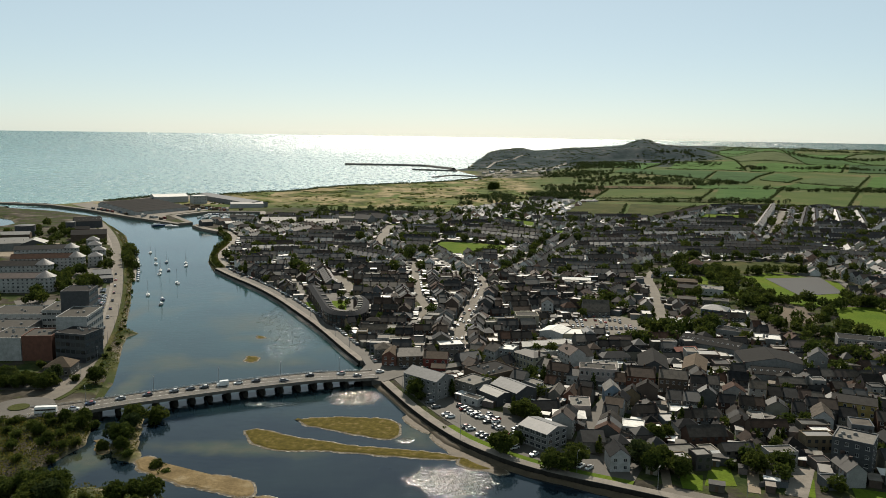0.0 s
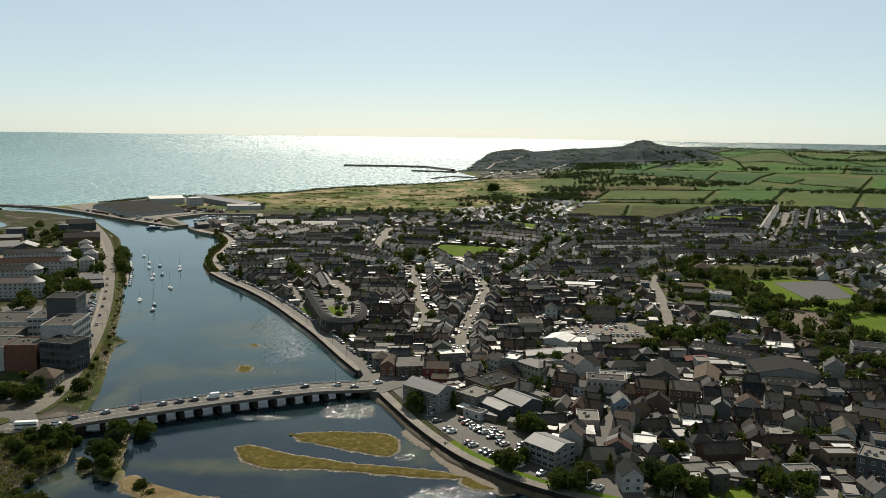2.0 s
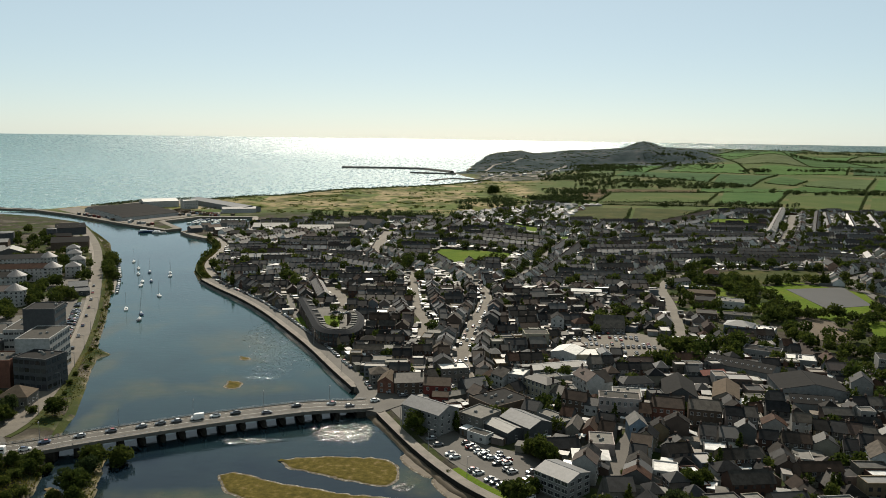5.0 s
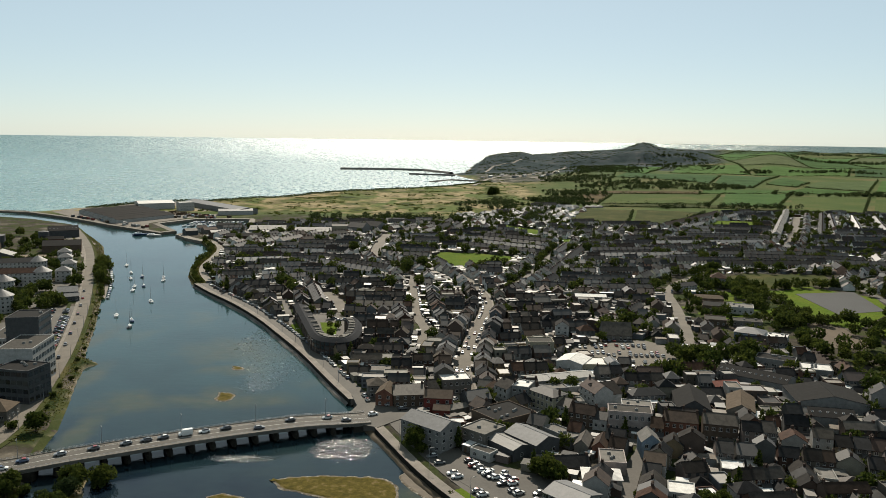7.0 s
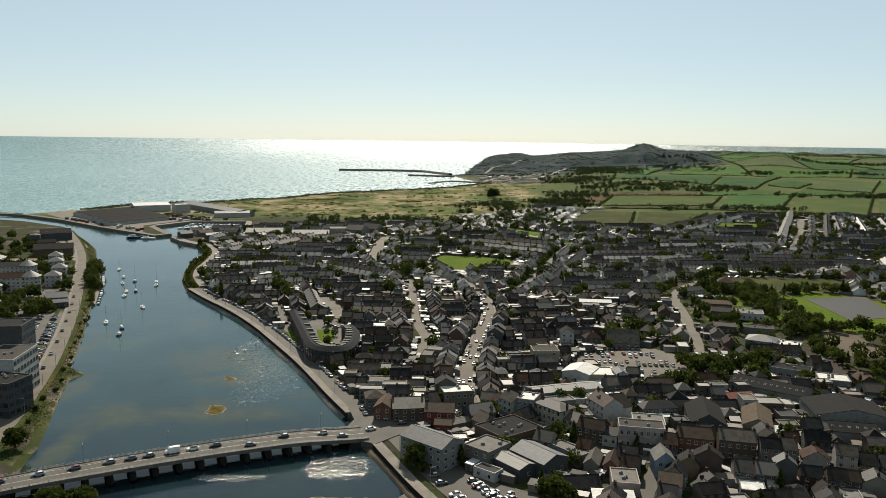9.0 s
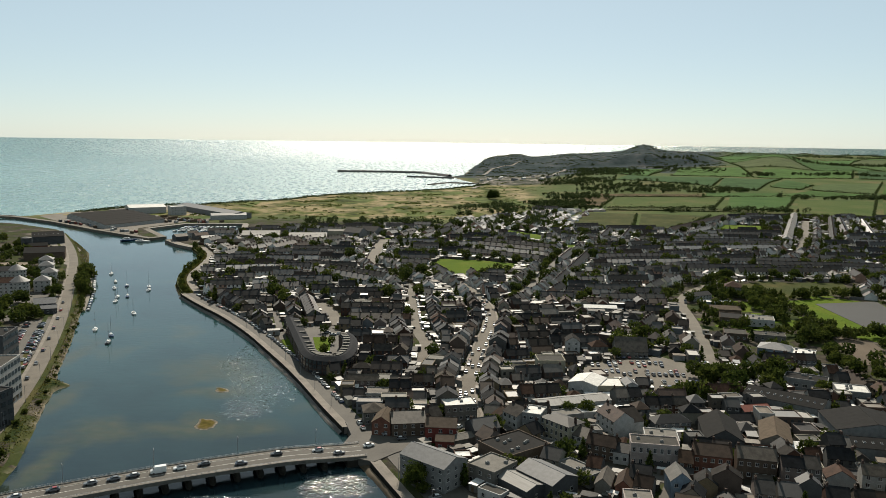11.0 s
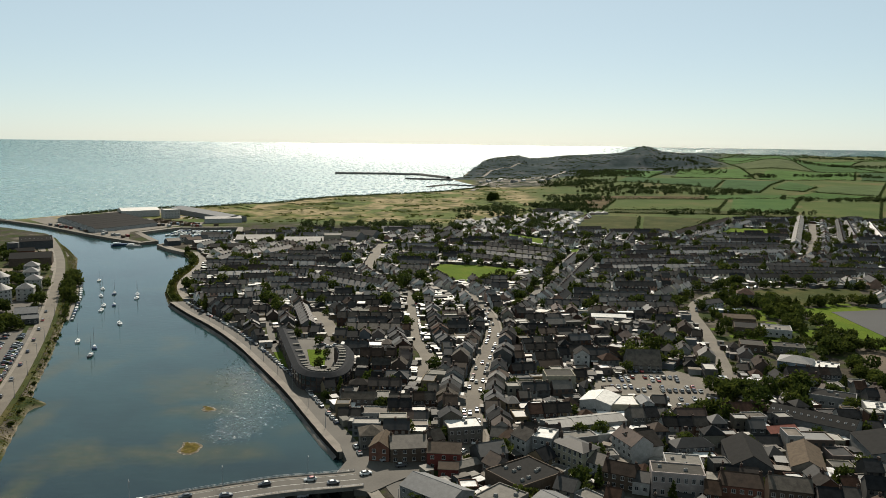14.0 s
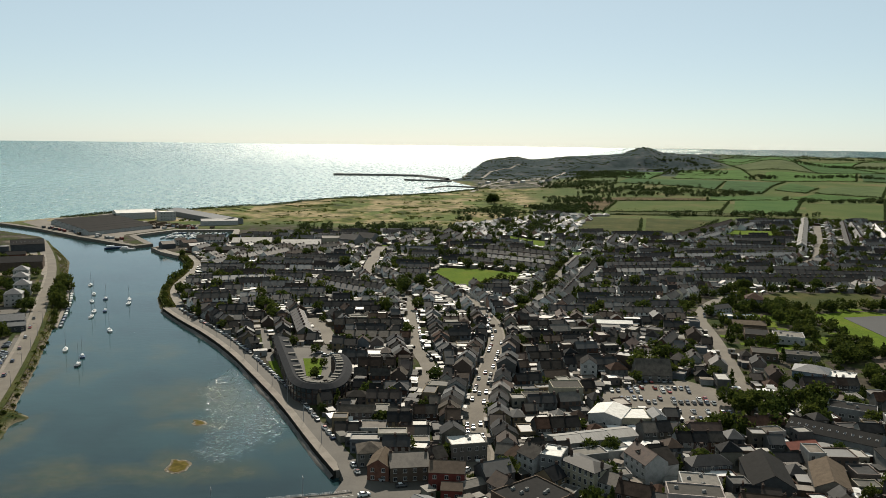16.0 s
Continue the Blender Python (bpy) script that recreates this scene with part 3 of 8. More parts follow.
def patch(name, poly, mat, dz=0.12, label="", category="ground", mark=True, thick=0.4):
    """A flat area that follows the ground, with a real edge."""
    pts = dense(list(poly) + [poly[0]], 12)[:-1]
    z = height([q[0] for q in pts], [q[1] for q in pts]) + dz
    bm = bmesh.new()
    f = bm.faces.new([bm.verts.new((x, y, h)) for (x, y), h in zip(pts, z)])
    if f.normal.z < 0 or f.calc_area() and (f.normal_update() or f.normal.z < 0):
        f.normal_flip()
    skirt = bmesh.ops.extrude_edge_only(bm, edges=list(bm.edges))
    for v in skirt["geom"]:
        if isinstance(v, bmesh.types.BMVert):
            v.co.z -= thick
    bmesh.ops.triangulate(bm, faces=[f])
    me = bpy.data.meshes.new(name)
    bm.to_mesh(me)
    bm.free()
    me.materials.append(mat)
    if mark:
        occupy_poly(list(poly))
    return tagged(new(name, me), label, category, kind="structure")


def wall_line(name, line, thick, z0, z1, mat, label, category="wall", cope=None):
    """A wall along a line, with a coping that is a little wider."""
    pts = dense(line, 6.0)
    n, p = normals(pts), np.array(pts, float)
    s = Shape()
    for half, lo, hi, mi in ((thick / 2, z0, z1, 0), (thick / 2 + 0.12, z1, z1 + 0.18, 1 if cope else 0)):
        a, b, k = p + n * half, p - n * half, len(pts)
        vs = [(*a[i], lo) for i in range(k)] + [(*b[i], lo) for i in range(k)] + [(*a[i], hi) for i in range(k)] + [(*b[i], hi) for i in range(k)]
        fs = []
        for i in range(k - 1):
            fs += [(i + 1, i, 2 * k + i, 2 * k + i + 1), (k + i, k + i + 1, 3 * k + i + 1, 3 * k + i), (2 * k + i, 3 * k + i, 3 * k + i + 1, 2 * k + i + 1), (i, i + 1, k + i + 1, k + i)]
        fs += [(0, k, 3 * k, 2 * k), (k - 1, 3 * k - 1, 4 * k - 1, 2 * k - 1)]
        s.add(vs, fs, mi)
    return tagged(new(name, s.mesh(name, mat, cope or mat)), label, category, kind="structure")


# ---- quays of the south bank, from upstream to the dock ----
QUAY_UP = rounded([(200, 190), (110, 225), (65, 248), (44, 258), (29, 267), (15, 280), (5, 292), (-9, 316), (-23, 347), (-31, 366)])
QUAY_DOWN = rounded([(-42, 392), (-55, 419), (-76, 466), (-98, 508), (-118, 546), (-145, 589), (-170, 622), (-193, 657)])
QUAY_PARK = rounded([(-193, 657), (-213, 700), (-224, 742), (-228, 786), (-236, 845), (-262, 899)])
for line in (QUAY_UP, QUAY_DOWN):
    wall_line("river_wall", line, 0.7, -2.5, 2.82, M["quay"], "dark stone river wall with a pale concrete coping", cope=M["path"])
strip("quay_walk", QUAY_UP, -0.3, -3.6, M["path"], 0.0, "pale concrete riverside walk", 2.88, 3.0, category="path")
strip("quay_walk", QUAY_DOWN, -0.3, -3.0, M["path"], 0.0, "pale concrete riverside walk", 2.88, 3.0, category="path")


def apron(line, reach, top, mat, label, seed):
    """Mud and stones banked against the foot of a wall."""
    pts = dense(line, 2.0)
    n, p = normals(pts), np.array(pts, float)
    w = wobble(p[:, 0], p[:, 1], 9.0, seed)[:, None]
    prof = [(0.2, top), (0.5, top * 0.85), (0.75, top * 0.35), (1.0, -0.5)]
    vs, k = [], len(prof)
    for f, z in prof:
        q = p + n * (0.3 + reach * f * (1 + 0.45 * w))
        vs.append(np.concatenate([q, z + 0.25 * wobble(q[:, :1], q[:, 1:], 1.7, seed + f)], 1))
    v = np.stack(vs, 1).reshape(-1, 3)
    fs = [(k * i + j, k * i + j + 1, k * (i + 1) + j + 1, k * (i + 1) + j) for i in range(len(pts) - 1) for j in range(k - 1)]
    return tagged(new("mud_bank", mesh_of("mud_bank", v.tolist(), fs, [mat], None, True)), label, "bank", kind="structure")


apron(QUAY_UP, 2.8, 1.3, M["mud"], "brown mud and shingle against the river wall", 1.0)
apron(QUAY_DOWN, 2.2, 1.2, M["rock"], "dark weedy stones against the river wall", 5.0)
NEAR_END = [q for q in QUAY_UP if q[0] < 66]
FAR_END = [q for q in QUAY_UP if q[0] > 64]
strip("quay_lane", FAR_END, -3.6, -8.5, M["tan_road"], 0.0, "narrow sandy lane behind the river wall", 2.82, 2.0)
strip("quay_verge", NEAR_END[:-12], -3.6, -6.6, M["lawn"], 0.0, "mown grass verge beside the river walk", 2.86, 2.0, category="grass")
strip("quay_car_park", NEAR_END[:-2], -6.6, -22.0, M["asphalt"], 0.0, "worn grey asphalt car park beside the river", 2.8, 2.0, category="car park")
strip("quay_road", QUAY_DOWN, -3.0, -10.0, M["asphalt"], 0.0, "worn grey quayside road", 2.8, 2.0)
strip("quay_walk", QUAY_PARK, -1.5, -7.0, M["rough_grass"], 0.0, "rough grass bank above the river", 2.7, 3.2, category="grass")
strip("park_path", QUAY_PARK, -9.0, -15.0, M["path"], 0.2, "pale gravel path along the riverside park", category="path")
strip("dock_quay", [(-262, 899), (-286, 923), (-308, 955)], -0.2, -9.0, M["path"], 0.0, "concrete quay apron with a stone edge", 2.9, 5.2, category="quay")
strip("dock_quay", [(-308, 955), (-296, 992), (-274, 1025), (-248, 1046)], -0.2, -8.0, M["path"], 0.0, "concrete dock edge", 2.9, 5.2, category="quay")
strip("harbour_quay", [(-364, 1062), (-316, 985), (-330, 966), (-372, 999), (-421, 1039), (-516, 1124), (-593, 1178), (-690, 1202)], -0.2, -8.0, M["tan_road"], 0.0,
      "long concrete harbour quay above the channel", 2.9, 5.2, category="quay")
strip("dock_quay", [(-248, 1046), (-264, 1128), (-335, 1118), (-364, 1062)], -0.2, -8.0, M["path"], 0.0, "concrete dock edge beside the marina", 2.9, 5.2, category="quay")
patch("harbour_apron", [(-319, 993), (-331, 976), (-372, 1008), (-421, 1049), (-380, 1064), (-363, 1056)], M["tan_road"], 0.3, "worn concrete apron between quay and dock", "quay", False)
patch("harbour_yard", [(-350, 985), (-425, 1052), (-520, 1140), (-565, 1190), (-520, 1330), (-430, 1400), (-330, 1310), (-285, 1200), (-345, 1135), (-378, 1062), (-355, 1000)],
      M["tan_road"], 0.2, "worn concrete and gravel harbour yard", "yard", False)

# ---- roads of the town ----
MAIN = rounded([(-30, 372), (-12, 381), (12, 396), (8, 432), (12, 465), (20, 520), (33, 594), (24, 675), (10, 720)])
strip("road", MAIN, 3.7, -3.7, M["tan_road"], 0.22, "worn grey main street", )
strip("pavement", MAIN[4:], 5.0, 3.7, M["path"], 0.34, "pale concrete pavement of the main street", category="pavement")
strip("pavement", MAIN[4:], -3.7, -5.0, M["path"], 0.34, "pale concrete pavement of the main street", category="pavement")
ROADS = [(rounded([(12, 398), (19, 382), (30, 368), (63, 350), (95, 340), (140, 330), (190, 312), (260, 300)]), 6.5, "narrow shaded shopping street"),
         (rounded([(-25, 692), (-20, 607), (-17, 555), (-8, 515), (-14, 480)]), 8.0, "grey side street with parked cars"),
         ([(-64, 985), (-67, 943), (-67, 812)], 13.0, "wide pale street running up to the beach"),
         (rounded([(165, 985), (138, 930), (83, 744), (61, 673), (30, 620)]), 7.0, "grey estate road"),
         (rounded([(300, 745), (236, 742), (173, 666), (160, 577), (138, 480), (142, 440)]), 7.6, "broad grey road bending past the park"),
         ([(535, 1235), (464, 1083), (417, 985), (385, 924), (330, 860)], 10.0, "pale estate road"),
         (rounded([(420, 760), (345, 700), (332, 667), (327, 623), (316, 568), (308, 520)]), 7.0, "pale road beside the pitch"),
         ([(78, 345), (66, 320), (57, 295), (51, 277)], 6.0, "narrow lane down to the river"),
         ([(-67, 812), (-40, 740), (-25, 692)], 6.0, "grey back street"), ([(80, 745), (150, 745), (236, 742)], 6.0, "grey terrace street"),
         ([(-105, 545), (-84, 560), (-50, 560), (-18, 560)], 6.0, "grey terrace street"), ([(60, 985), (165, 985), (240, 960)], 7.0, "grey estate road"),
         ([(104, 1095), (122, 1150), (140, 1230), (180, 1335)], 8.0, "pale estate road between bungalows"), ([(276, 1035), (410, 1213)], 7.0, "pale estate road"),
         ([(240, 870), (330, 880), (420, 905)], 6.0, "grey estate road"), ([(-87, 631), (-76, 602), (-65, 566)], 9.0, "wide grey street ending at a courtyard"), ([(-113, 603), (-101, 558), (-93, 529)], 4.0, "narrow grey lane")]
for line, w, label in ROADS:
    strip("road", line, w / 2, -w / 2, M["tan_road"] if w > 7.5 else M["asphalt"], 0.2, label)
LEFT_ROAD = rounded([(-176, 317), (-168, 334), (-174, 369), (-184, 408), (-204, 473), (-245, 584), (-298, 710), (-338, 803), (-388, 902), (-450, 1010)])
strip("road", LEFT_ROAD, 3.6, -3.6, M["tan_road"], 0.25, "grey riverside road of the north bank")
strip("road_verge", LEFT_ROAD[4:], -3.7, -6.2, M["rough_grass"], 0.2, "rough grass verge beside the riverside road", category="grass")
strip("parking_bay", LEFT_ROAD[6:16], 8.0, 5.4, M["asphalt"], 0.22, "asphalt parking bay beside the pavement", category="parking")
strip("road_verge", LEFT_ROAD[8:], 10.4, 8.0, M["rough_grass"], 0.2, "rough grass verge beside the pavement", category="grass")
strip("pavement", LEFT_ROAD[6:], 5.4, 3.6, M["path"], 0.2, "pale paved promenade", category="pavement")
strip("road", [(-260, 290), (-205, 303), (-176, 314)], 4, -4, M["asphalt"], 0.25, "grey approach road")
occupy(-176, 317, 0, -14, 14, -14, 14)
s = Shape()
s.prism([(13.0 * math.cos(k * math.tau / 32), 13.0 * math.sin(k * math.tau / 32)) for k in range(32)], 2.2, 3.02)
o = tagged(new("roundabout_road", s.mesh("roundabout_road", M["asphalt"])), "grey asphalt ring of a small roundabout", "road", kind="structure")
o.location = (-176, 316, 0)
s = Shape()
s.prism([(4.2 * math.cos(k * math.tau / 24), 4.2 * math.sin(k * math.tau / 24)) for k in range(24)], 2.5, 3.3)
o = tagged(new("roundabout_island", s.mesh("roundabout_island", M["rough_grass"])), "grass island with a kerb in a roundabout", "traffic island", kind="structure")
o.location = (-177, 316, 0)

s = Shape()
s.prism([(-42, 366), (-36, 362), (-27, 358), (-20, 366), (-8, 378), (-10, 388), (-26, 392), (-33, 404), (-42, 398), (-38, 384)], 0.5, 3.06)
tagged(new("junction", s.mesh("junction", M["asphalt"])), "worn asphalt junction at the bridge's end", "road", kind="structure")
occupy(-25, 380, 0, -18, 14, -14, 16)
patch("riverside_car_park", [(8, 331), (28, 318), (43, 311), (36, 282), (24, 287), (14, 297), (1, 315)], M["asphalt"], 0.16, "asphalt car park behind the river walk", "car park")
strip("lane", [(113, 270), (105, 247)], 2.0, -2.0, M["gravel"], 0.15, "pale gravel lane between gardens")
strip("lane", [(131, 268), (118, 245)], 3.5, -3.5, M["path"], 0.15, "pale concrete lane between yards")
strip("lane", [(81, 270), (77, 250)], 1.6, -1.6, M["gravel"], 0.15, "pale gravel lane beside a garden")
patch("garden_lawn", [(97, 268), (104, 268), (101, 252), (90, 252)], M["lawn"], 0.12, "sunlit garden lawn with shrubs", "grass")
for q in ([(122, 262), (130, 258), (124, 244), (116, 246)], [(140, 252), (152, 248), (146, 236), (136, 240)], [(84, 262), (92, 260), (88, 248), (82, 250)]):
    patch("garden_lawn", q, M["lawn"], 0.12, "small back garden lawn", "grass")
for q in ([(-262, 478), (-232, 486), (-250, 528), (-290, 520)], [(-330, 556), (-268, 566), (-262, 582), (-330, 574)], [(-300, 600), (-262, 612), (-285, 660), (-320, 650)]):
    patch("residents_car_park", q, M["asphalt"], 0.14, "asphalt car park between apartments", "car park", False)

patch("pavilion_yard", [(-216, 336), (-174, 342), (-178, 364), (-187, 354), (-214, 352)], M["asphalt"], 0.14, "asphalt yard round a pavilion", "yard", False)
patch("works_yard", [(-440, 700), (-352, 700), (-372, 790), (-480, 792)], M["gravel"], 0.14, "pale yard between factory sheds", "yard", False)
patch("works_yard", [(-385, 830), (-345, 800), (-395, 900), (-420, 895)], M["gravel"], 0.14, "bare yard beside warehouses", "yard", False)
patch("shopping_yard", [(-290, 466), (-226, 468), (-232, 500), (-300, 505)], M["asphalt"], 0.14, "asphalt service yard behind a shopping centre", "yard", False)

# ---- greens, pitches, yards, car parks ----
patch("sports_green", [(250, 657), (300, 669), (326, 637), (311, 588), (258, 534), (247, 554)], M["lawn"], 0.15, "bright mown sports field", "grass")
patch("grey_pitch", [(270, 648), (321, 659), (307, 590), (268, 577)], M["astro"], 0.3, "grey all-weather pitch", "pitch")
patch("park_lawn", [(276, 541), (330, 541), (310, 440), (262, 455), (252, 480)], M["lawn"], 0.15, "bright mown park lawn", "grass")
patch("bare_plot", [(232, 545), (252, 540), (245, 490), (222, 490)], M["earth"], 0.15, "bare brown plot behind the trees", "ground")
patch("green_field", [(-11, 803), (-3, 842), (30, 838), (72, 817), (56, 764), (14, 746)], M["lawn"], 0.2, "bright green playing field among houses", "grass")
patch("green_field", [(67, 1055), (84, 1096), (128, 1034), (111, 984)], M["lawn"], 0.3, "bright green open space on an estate", "grass")
patch("green_field", [(347, 1102), (395, 1174), (444, 1164), (416, 1095)], M["lawn"], 0.3, "green open space on an estate", "grass")
patch("rough_field", [(215, 700), (262, 735), (335, 735), (320, 690), (250, 668)], M["rough_grass"], 0.2, "rough dry field behind a belt of trees", "grass")
patch("car_park", [(66, 462), (73, 486), (116, 503), (134, 480), (126, 438), (100, 441), (94, 452)], M["tan_road"], 0.15, "busy asphalt car park", "car park")
patch("left_car_park", [(-211, 474), (-232, 476), (-262, 566), (-246, 574)], M["asphalt"], 0.15, "asphalt car park beside offices", "car park")
patch("quay_plaza", [(-335, 780), (-352, 800), (-410, 905), (-440, 960), (-400, 930), (-362, 870)], M["path"], 0.1, "bare concrete quay at the river bend", "quay")
patch("north_grass", [(-150, 322), (-158, 357), (-170, 392), (-163, 392), (-152, 358), (-147, 325)], M["rough_grass"], 0.05, "rough grass verge on the river bank", "grass", False)
patch("crescent_court", [(-90, 556), (-70, 492), (-60, 474), (-52, 490), (-52, 520), (-60, 548), (-74, 562)], M["asphalt"], 0.12, "asphalt residents' courtyard", "courtyard")
patch("crescent_verge", [(-97, 536), (-94, 540), (-80, 502), (-81, 494)], M["lawn"], 0.16, "mown green verge beside the apartments", "grass")
patch("crescent_lawn", [(-77, 535), (-70, 503), (-63, 503), (-66, 535)], M["lawn"], 0.24, "small green lawn in a courtyard", "grass", False)


patch("green_field", [(62, 994), (109, 972), (177, 948), (170, 925), (117, 941)], M["lawn"], 0.3, "strip of bright grass between estates", "grass")

# ---- river islands ----
def mound(name, poly, top, mat, label, rim=M["foam"]):
    """A low island: an uneven gravel rim and a grassy top."""
    r = random.Random(int(poly[0][0] * 3 + poly[0][1]))
    line = dense(rounded(list(poly) + [poly[0]], 2), 1.3)[:-1]
    turn = sum(x0 * y1 - x1 * y0 for (x0, y0), (x1, y1) in zip(line, line[1:] + line[:1]))
    if turn < 0:
        line = line[::-1]
    line = [(x + r.uniform(-.35, .35), y + r.uniform(-.35, .35)) for x, y in line]
    n, p, k = normals(line + line[:1])[:-1], np.array(line), len(line)
    bm = bmesh.new()
    rings = []
    edge = np.array([wobble(x, y, 2.6, 1.0) + 0.7 * wobble(x, y, 0.9, 4.0) for x, y in line])[:, None]
    for inset, grow, z in ((-0.9, 0.8, -0.4), (-0.3, 0.7, 0.03), (0.35, 0.35, 0.12), (0.7, 0.35, 0.16), (1.5, 0.3, top * 0.8)):
        q = p + n * (inset + grow * edge)
        rings.append([bm.verts.new((q[i][0], q[i][1], z + r.uniform(-.04, .04))) for i in range(k)])
    for lo, hi, mi in ((0, 1, 1), (1, 2, 1), (2, 3, 2), (3, 4, 0)):
        for i in range(k):
            f = bm.faces.new((rings[lo][i], rings[lo][(i + 1) % k], rings[hi][(i + 1) % k], rings[hi][i]))
            f.material_index = mi
    cap = bm.faces.new(rings[4])
    bmesh.ops.triangulate(bm, faces=[cap])
    me = bpy.data.meshes.new(name)
    bm.to_mesh(me)
    bm.free()
    me.materials.append(mat)
    me.materials.append(rim)
    me.materials.append(M["mud"])
    return tagged(new(name, me), label, "island", kind="structure")


mound("river_island", [(-61, 315), (-48, 319), (-21, 318), (-15, 308), (-17, 295), (-23, 294), (-41, 302), (-55, 307)], 0.45, M["marsh"], "low yellow-green grass island in the river")
mound("river_island", [(-79, 301), (-74, 305), (-62, 298), (-48, 293), (-28, 287), (-8, 285), (4, 281), (12, 277), (0, 275), (-17, 278), (-47, 283), (-63, 281), (-75, 291)], 0.45, M["marsh"],
      "long thin marsh-grass island with a gravel rim")
M["sand"] = grass("tan_river_sand", (0.13, 0.095, 0.05), (0.19, 0.14, 0.075), (0.25, 0.20, 0.125), 0.12)
mound("sand_spit", [(-112, 272), (-106, 277), (-98, 266), (-95, 262), (-88, 258), (-82, 258), (-79, 261), (-65, 257), (-61, 250), (-62, 242), (-74, 246), (-93, 254), (-100, 259), (-108, 263)], 0.5, M["sand"],
      "tan sand spit with dry grass and a shingle rim")
mound("sand_spit", [(-62, 244), (-56, 246), (-46, 238), (-40, 226), (-50, 222), (-60, 234)], 0.5, M["sand"], "tan sand spit with dry grass and a shingle rim")
mound("river_islet", [(-133, 290), (-127, 287), (-123, 279), (-125, 275), (-129, 279)], 0.3, M["sand"], "pale bare sand islet", M["sand"])
mound("river_islet", [(-104, 407), (-98, 407), (-95, 400), (-98, 394), (-103, 397)], 0.35, M["marsh"], "small grassy islet")
mound("river_islet", [(-109, 449), (-104, 448), (-102, 443), (-107, 442)], 0.25, M["marsh"], "tiny grassy islet")
mound("river_shoal", [(-14, 322), (-9, 313), (-3, 303), (-6, 301), (-12, 309), (-17, 318)], 0.18, M["mud"], "muddy gravel shoal below the river wall")
mound("river_shoal", [(-3, 301), (2, 293), (10, 283), (18, 274), (26, 267), (22, 263), (14, 268), (5, 278), (1, 287), (-4, 296)], 0.18, M["mud"], "muddy gravel shoal below the river wall")
mound("river_islet", [(9, 279), (14, 274), (20, 268), (14, 267), (7, 271), (6, 276)], 0.4, M["marsh"], "small tuft of marsh grass on a shoal")

# ---- breakwaters far along the coast ----
for line, w, top in (([(30, 2560), (-60, 2760), (-180, 2800), (-350, 2790)], 14, 7.0), ([(40, 2440), (-100, 2490)], 6, 5.0), ([(100, 2155), (20, 2200), (-30, 2095)], 8, 3.5),
                     ([(-600, 1190), (-760, 1228), (-950, 1250)], 10, 3.5), ([(-640, 1146), (-760, 1172), (-960, 1180)], 8, 3.0)):
    pts = dense(line, 7.0)
    n, p = normals(pts), np.array(pts, float)
    rng = random.Random(int(w * 10))
    prof = [(-w * 0.75, -1.5), (-w * 0.32, top * 0.85), (0, top), (w * 0.32, top * 0.85), (w * 0.75, -1.5)]
    vs = [(p[i][0] + n[i][0] * o + rng.uniform(-.8, .8), p[i][1] + n[i][1] * o + rng.uniform(-.8, .8), z + rng.uniform(-.6, .6)) for i in range(len(pts)) for o, z in prof]
    fs = [(5 * i + k, 5 * i + k + 1, 5 * i + k + 6, 5 * i + k + 5) for i in range(len(pts) - 1) for k in range(4)]
    tagged(new("breakwater", mesh_of("breakwater", vs, fs, [M["rock"]])), "dark armour-stone breakwater reaching into the sea", "breakwater", kind="structure")


# ---- pale tracks over the hill and the shore road at its foot ----
for line in ([(142, 2658), (168, 2761), (195, 2807), (234, 2813), (287, 2914)], [(76, 1926), (99, 2075), (144, 2314), (206, 2483)], [(249, 2253), (303, 2360), (379, 2598), (420, 2741)]):
    strip("hill_track", rounded(line), 4.5, -4.5, M["path"], 0.8, "pale worn track over rough ground", thick=3.0, category="track", mark=False)


# ---- houses: meshes made once and shared ----
def window_mesh(w, h, key="window"):
    s = Shape()
    s.box(-w / 2, w / 2, -0.07, 0.03, 0, h, 0)
    for x0, x1 in ((-w / 2 + 0.09, -0.04), (0.04, w / 2 - 0.09)):
        s.box(x0, x1, -0.085, -0.02, 0.1, h - 0.1, 1)
    s.box(-w / 2 - 0.1, w / 2 + 0.1, -0.16, 0.02, -0.1, 0, 0)
    return s.mesh(key, M["frame"], M["glass"])


WINDOW = window_mesh(1.25, 1.35)
WINDOW_WIDE = window_mesh(2.2, 1.4, "wide_window")
WINDOW_TALL = window_mesh(1.15, 1.8, "tall_window")
s = Shape()
s.box(-1.15, 1.15, -0.07, 0.03, 0, 1.9, 0)
for k in (-0.55, 0.55):
    s.box(k - 0.5, k + 0.5, -0.09, -0.02, 0.08, 1.82, 1)
WINDOW_DARK = s.mesh("curtain_window", M["black"], M["glass"])
s = Shape()
s.box(-0.55, 0.55, -0.08, 0.02, 0, 2.15, 0)
s.box(-0.42, 0.42, -0.11, -0.05, 0.05, 2.0, 1)
s.box(0.28, 0.33, -0.15, -0.1, 0.95, 1.05, 0)
DOOR = s.mesh("door", M["frame"], M["wood"])
s = Shape()
s.box(-0.45, 0.45, -0.3, 0.3, -1.2, 1.0, 0)
s.box(-0.52, 0.52, -0.36, 0.36, 0.9, 1.05, 0)
for k in (-0.3, 0.3):
    s.tube(k * 0.7, 0, 1.05, 1.5, 0.14, 0.11, 8, 1)
CHIMNEY = s.mesh("chimney", M["chimney"], M["rust"])
s = Shape()
s.box(-0.45, 0.45, -0.6, 0.6, 0, 0.06, 0)
s.box(-0.38, 0.38, -0.53, 0.53, 0.05, 0.1, 1)
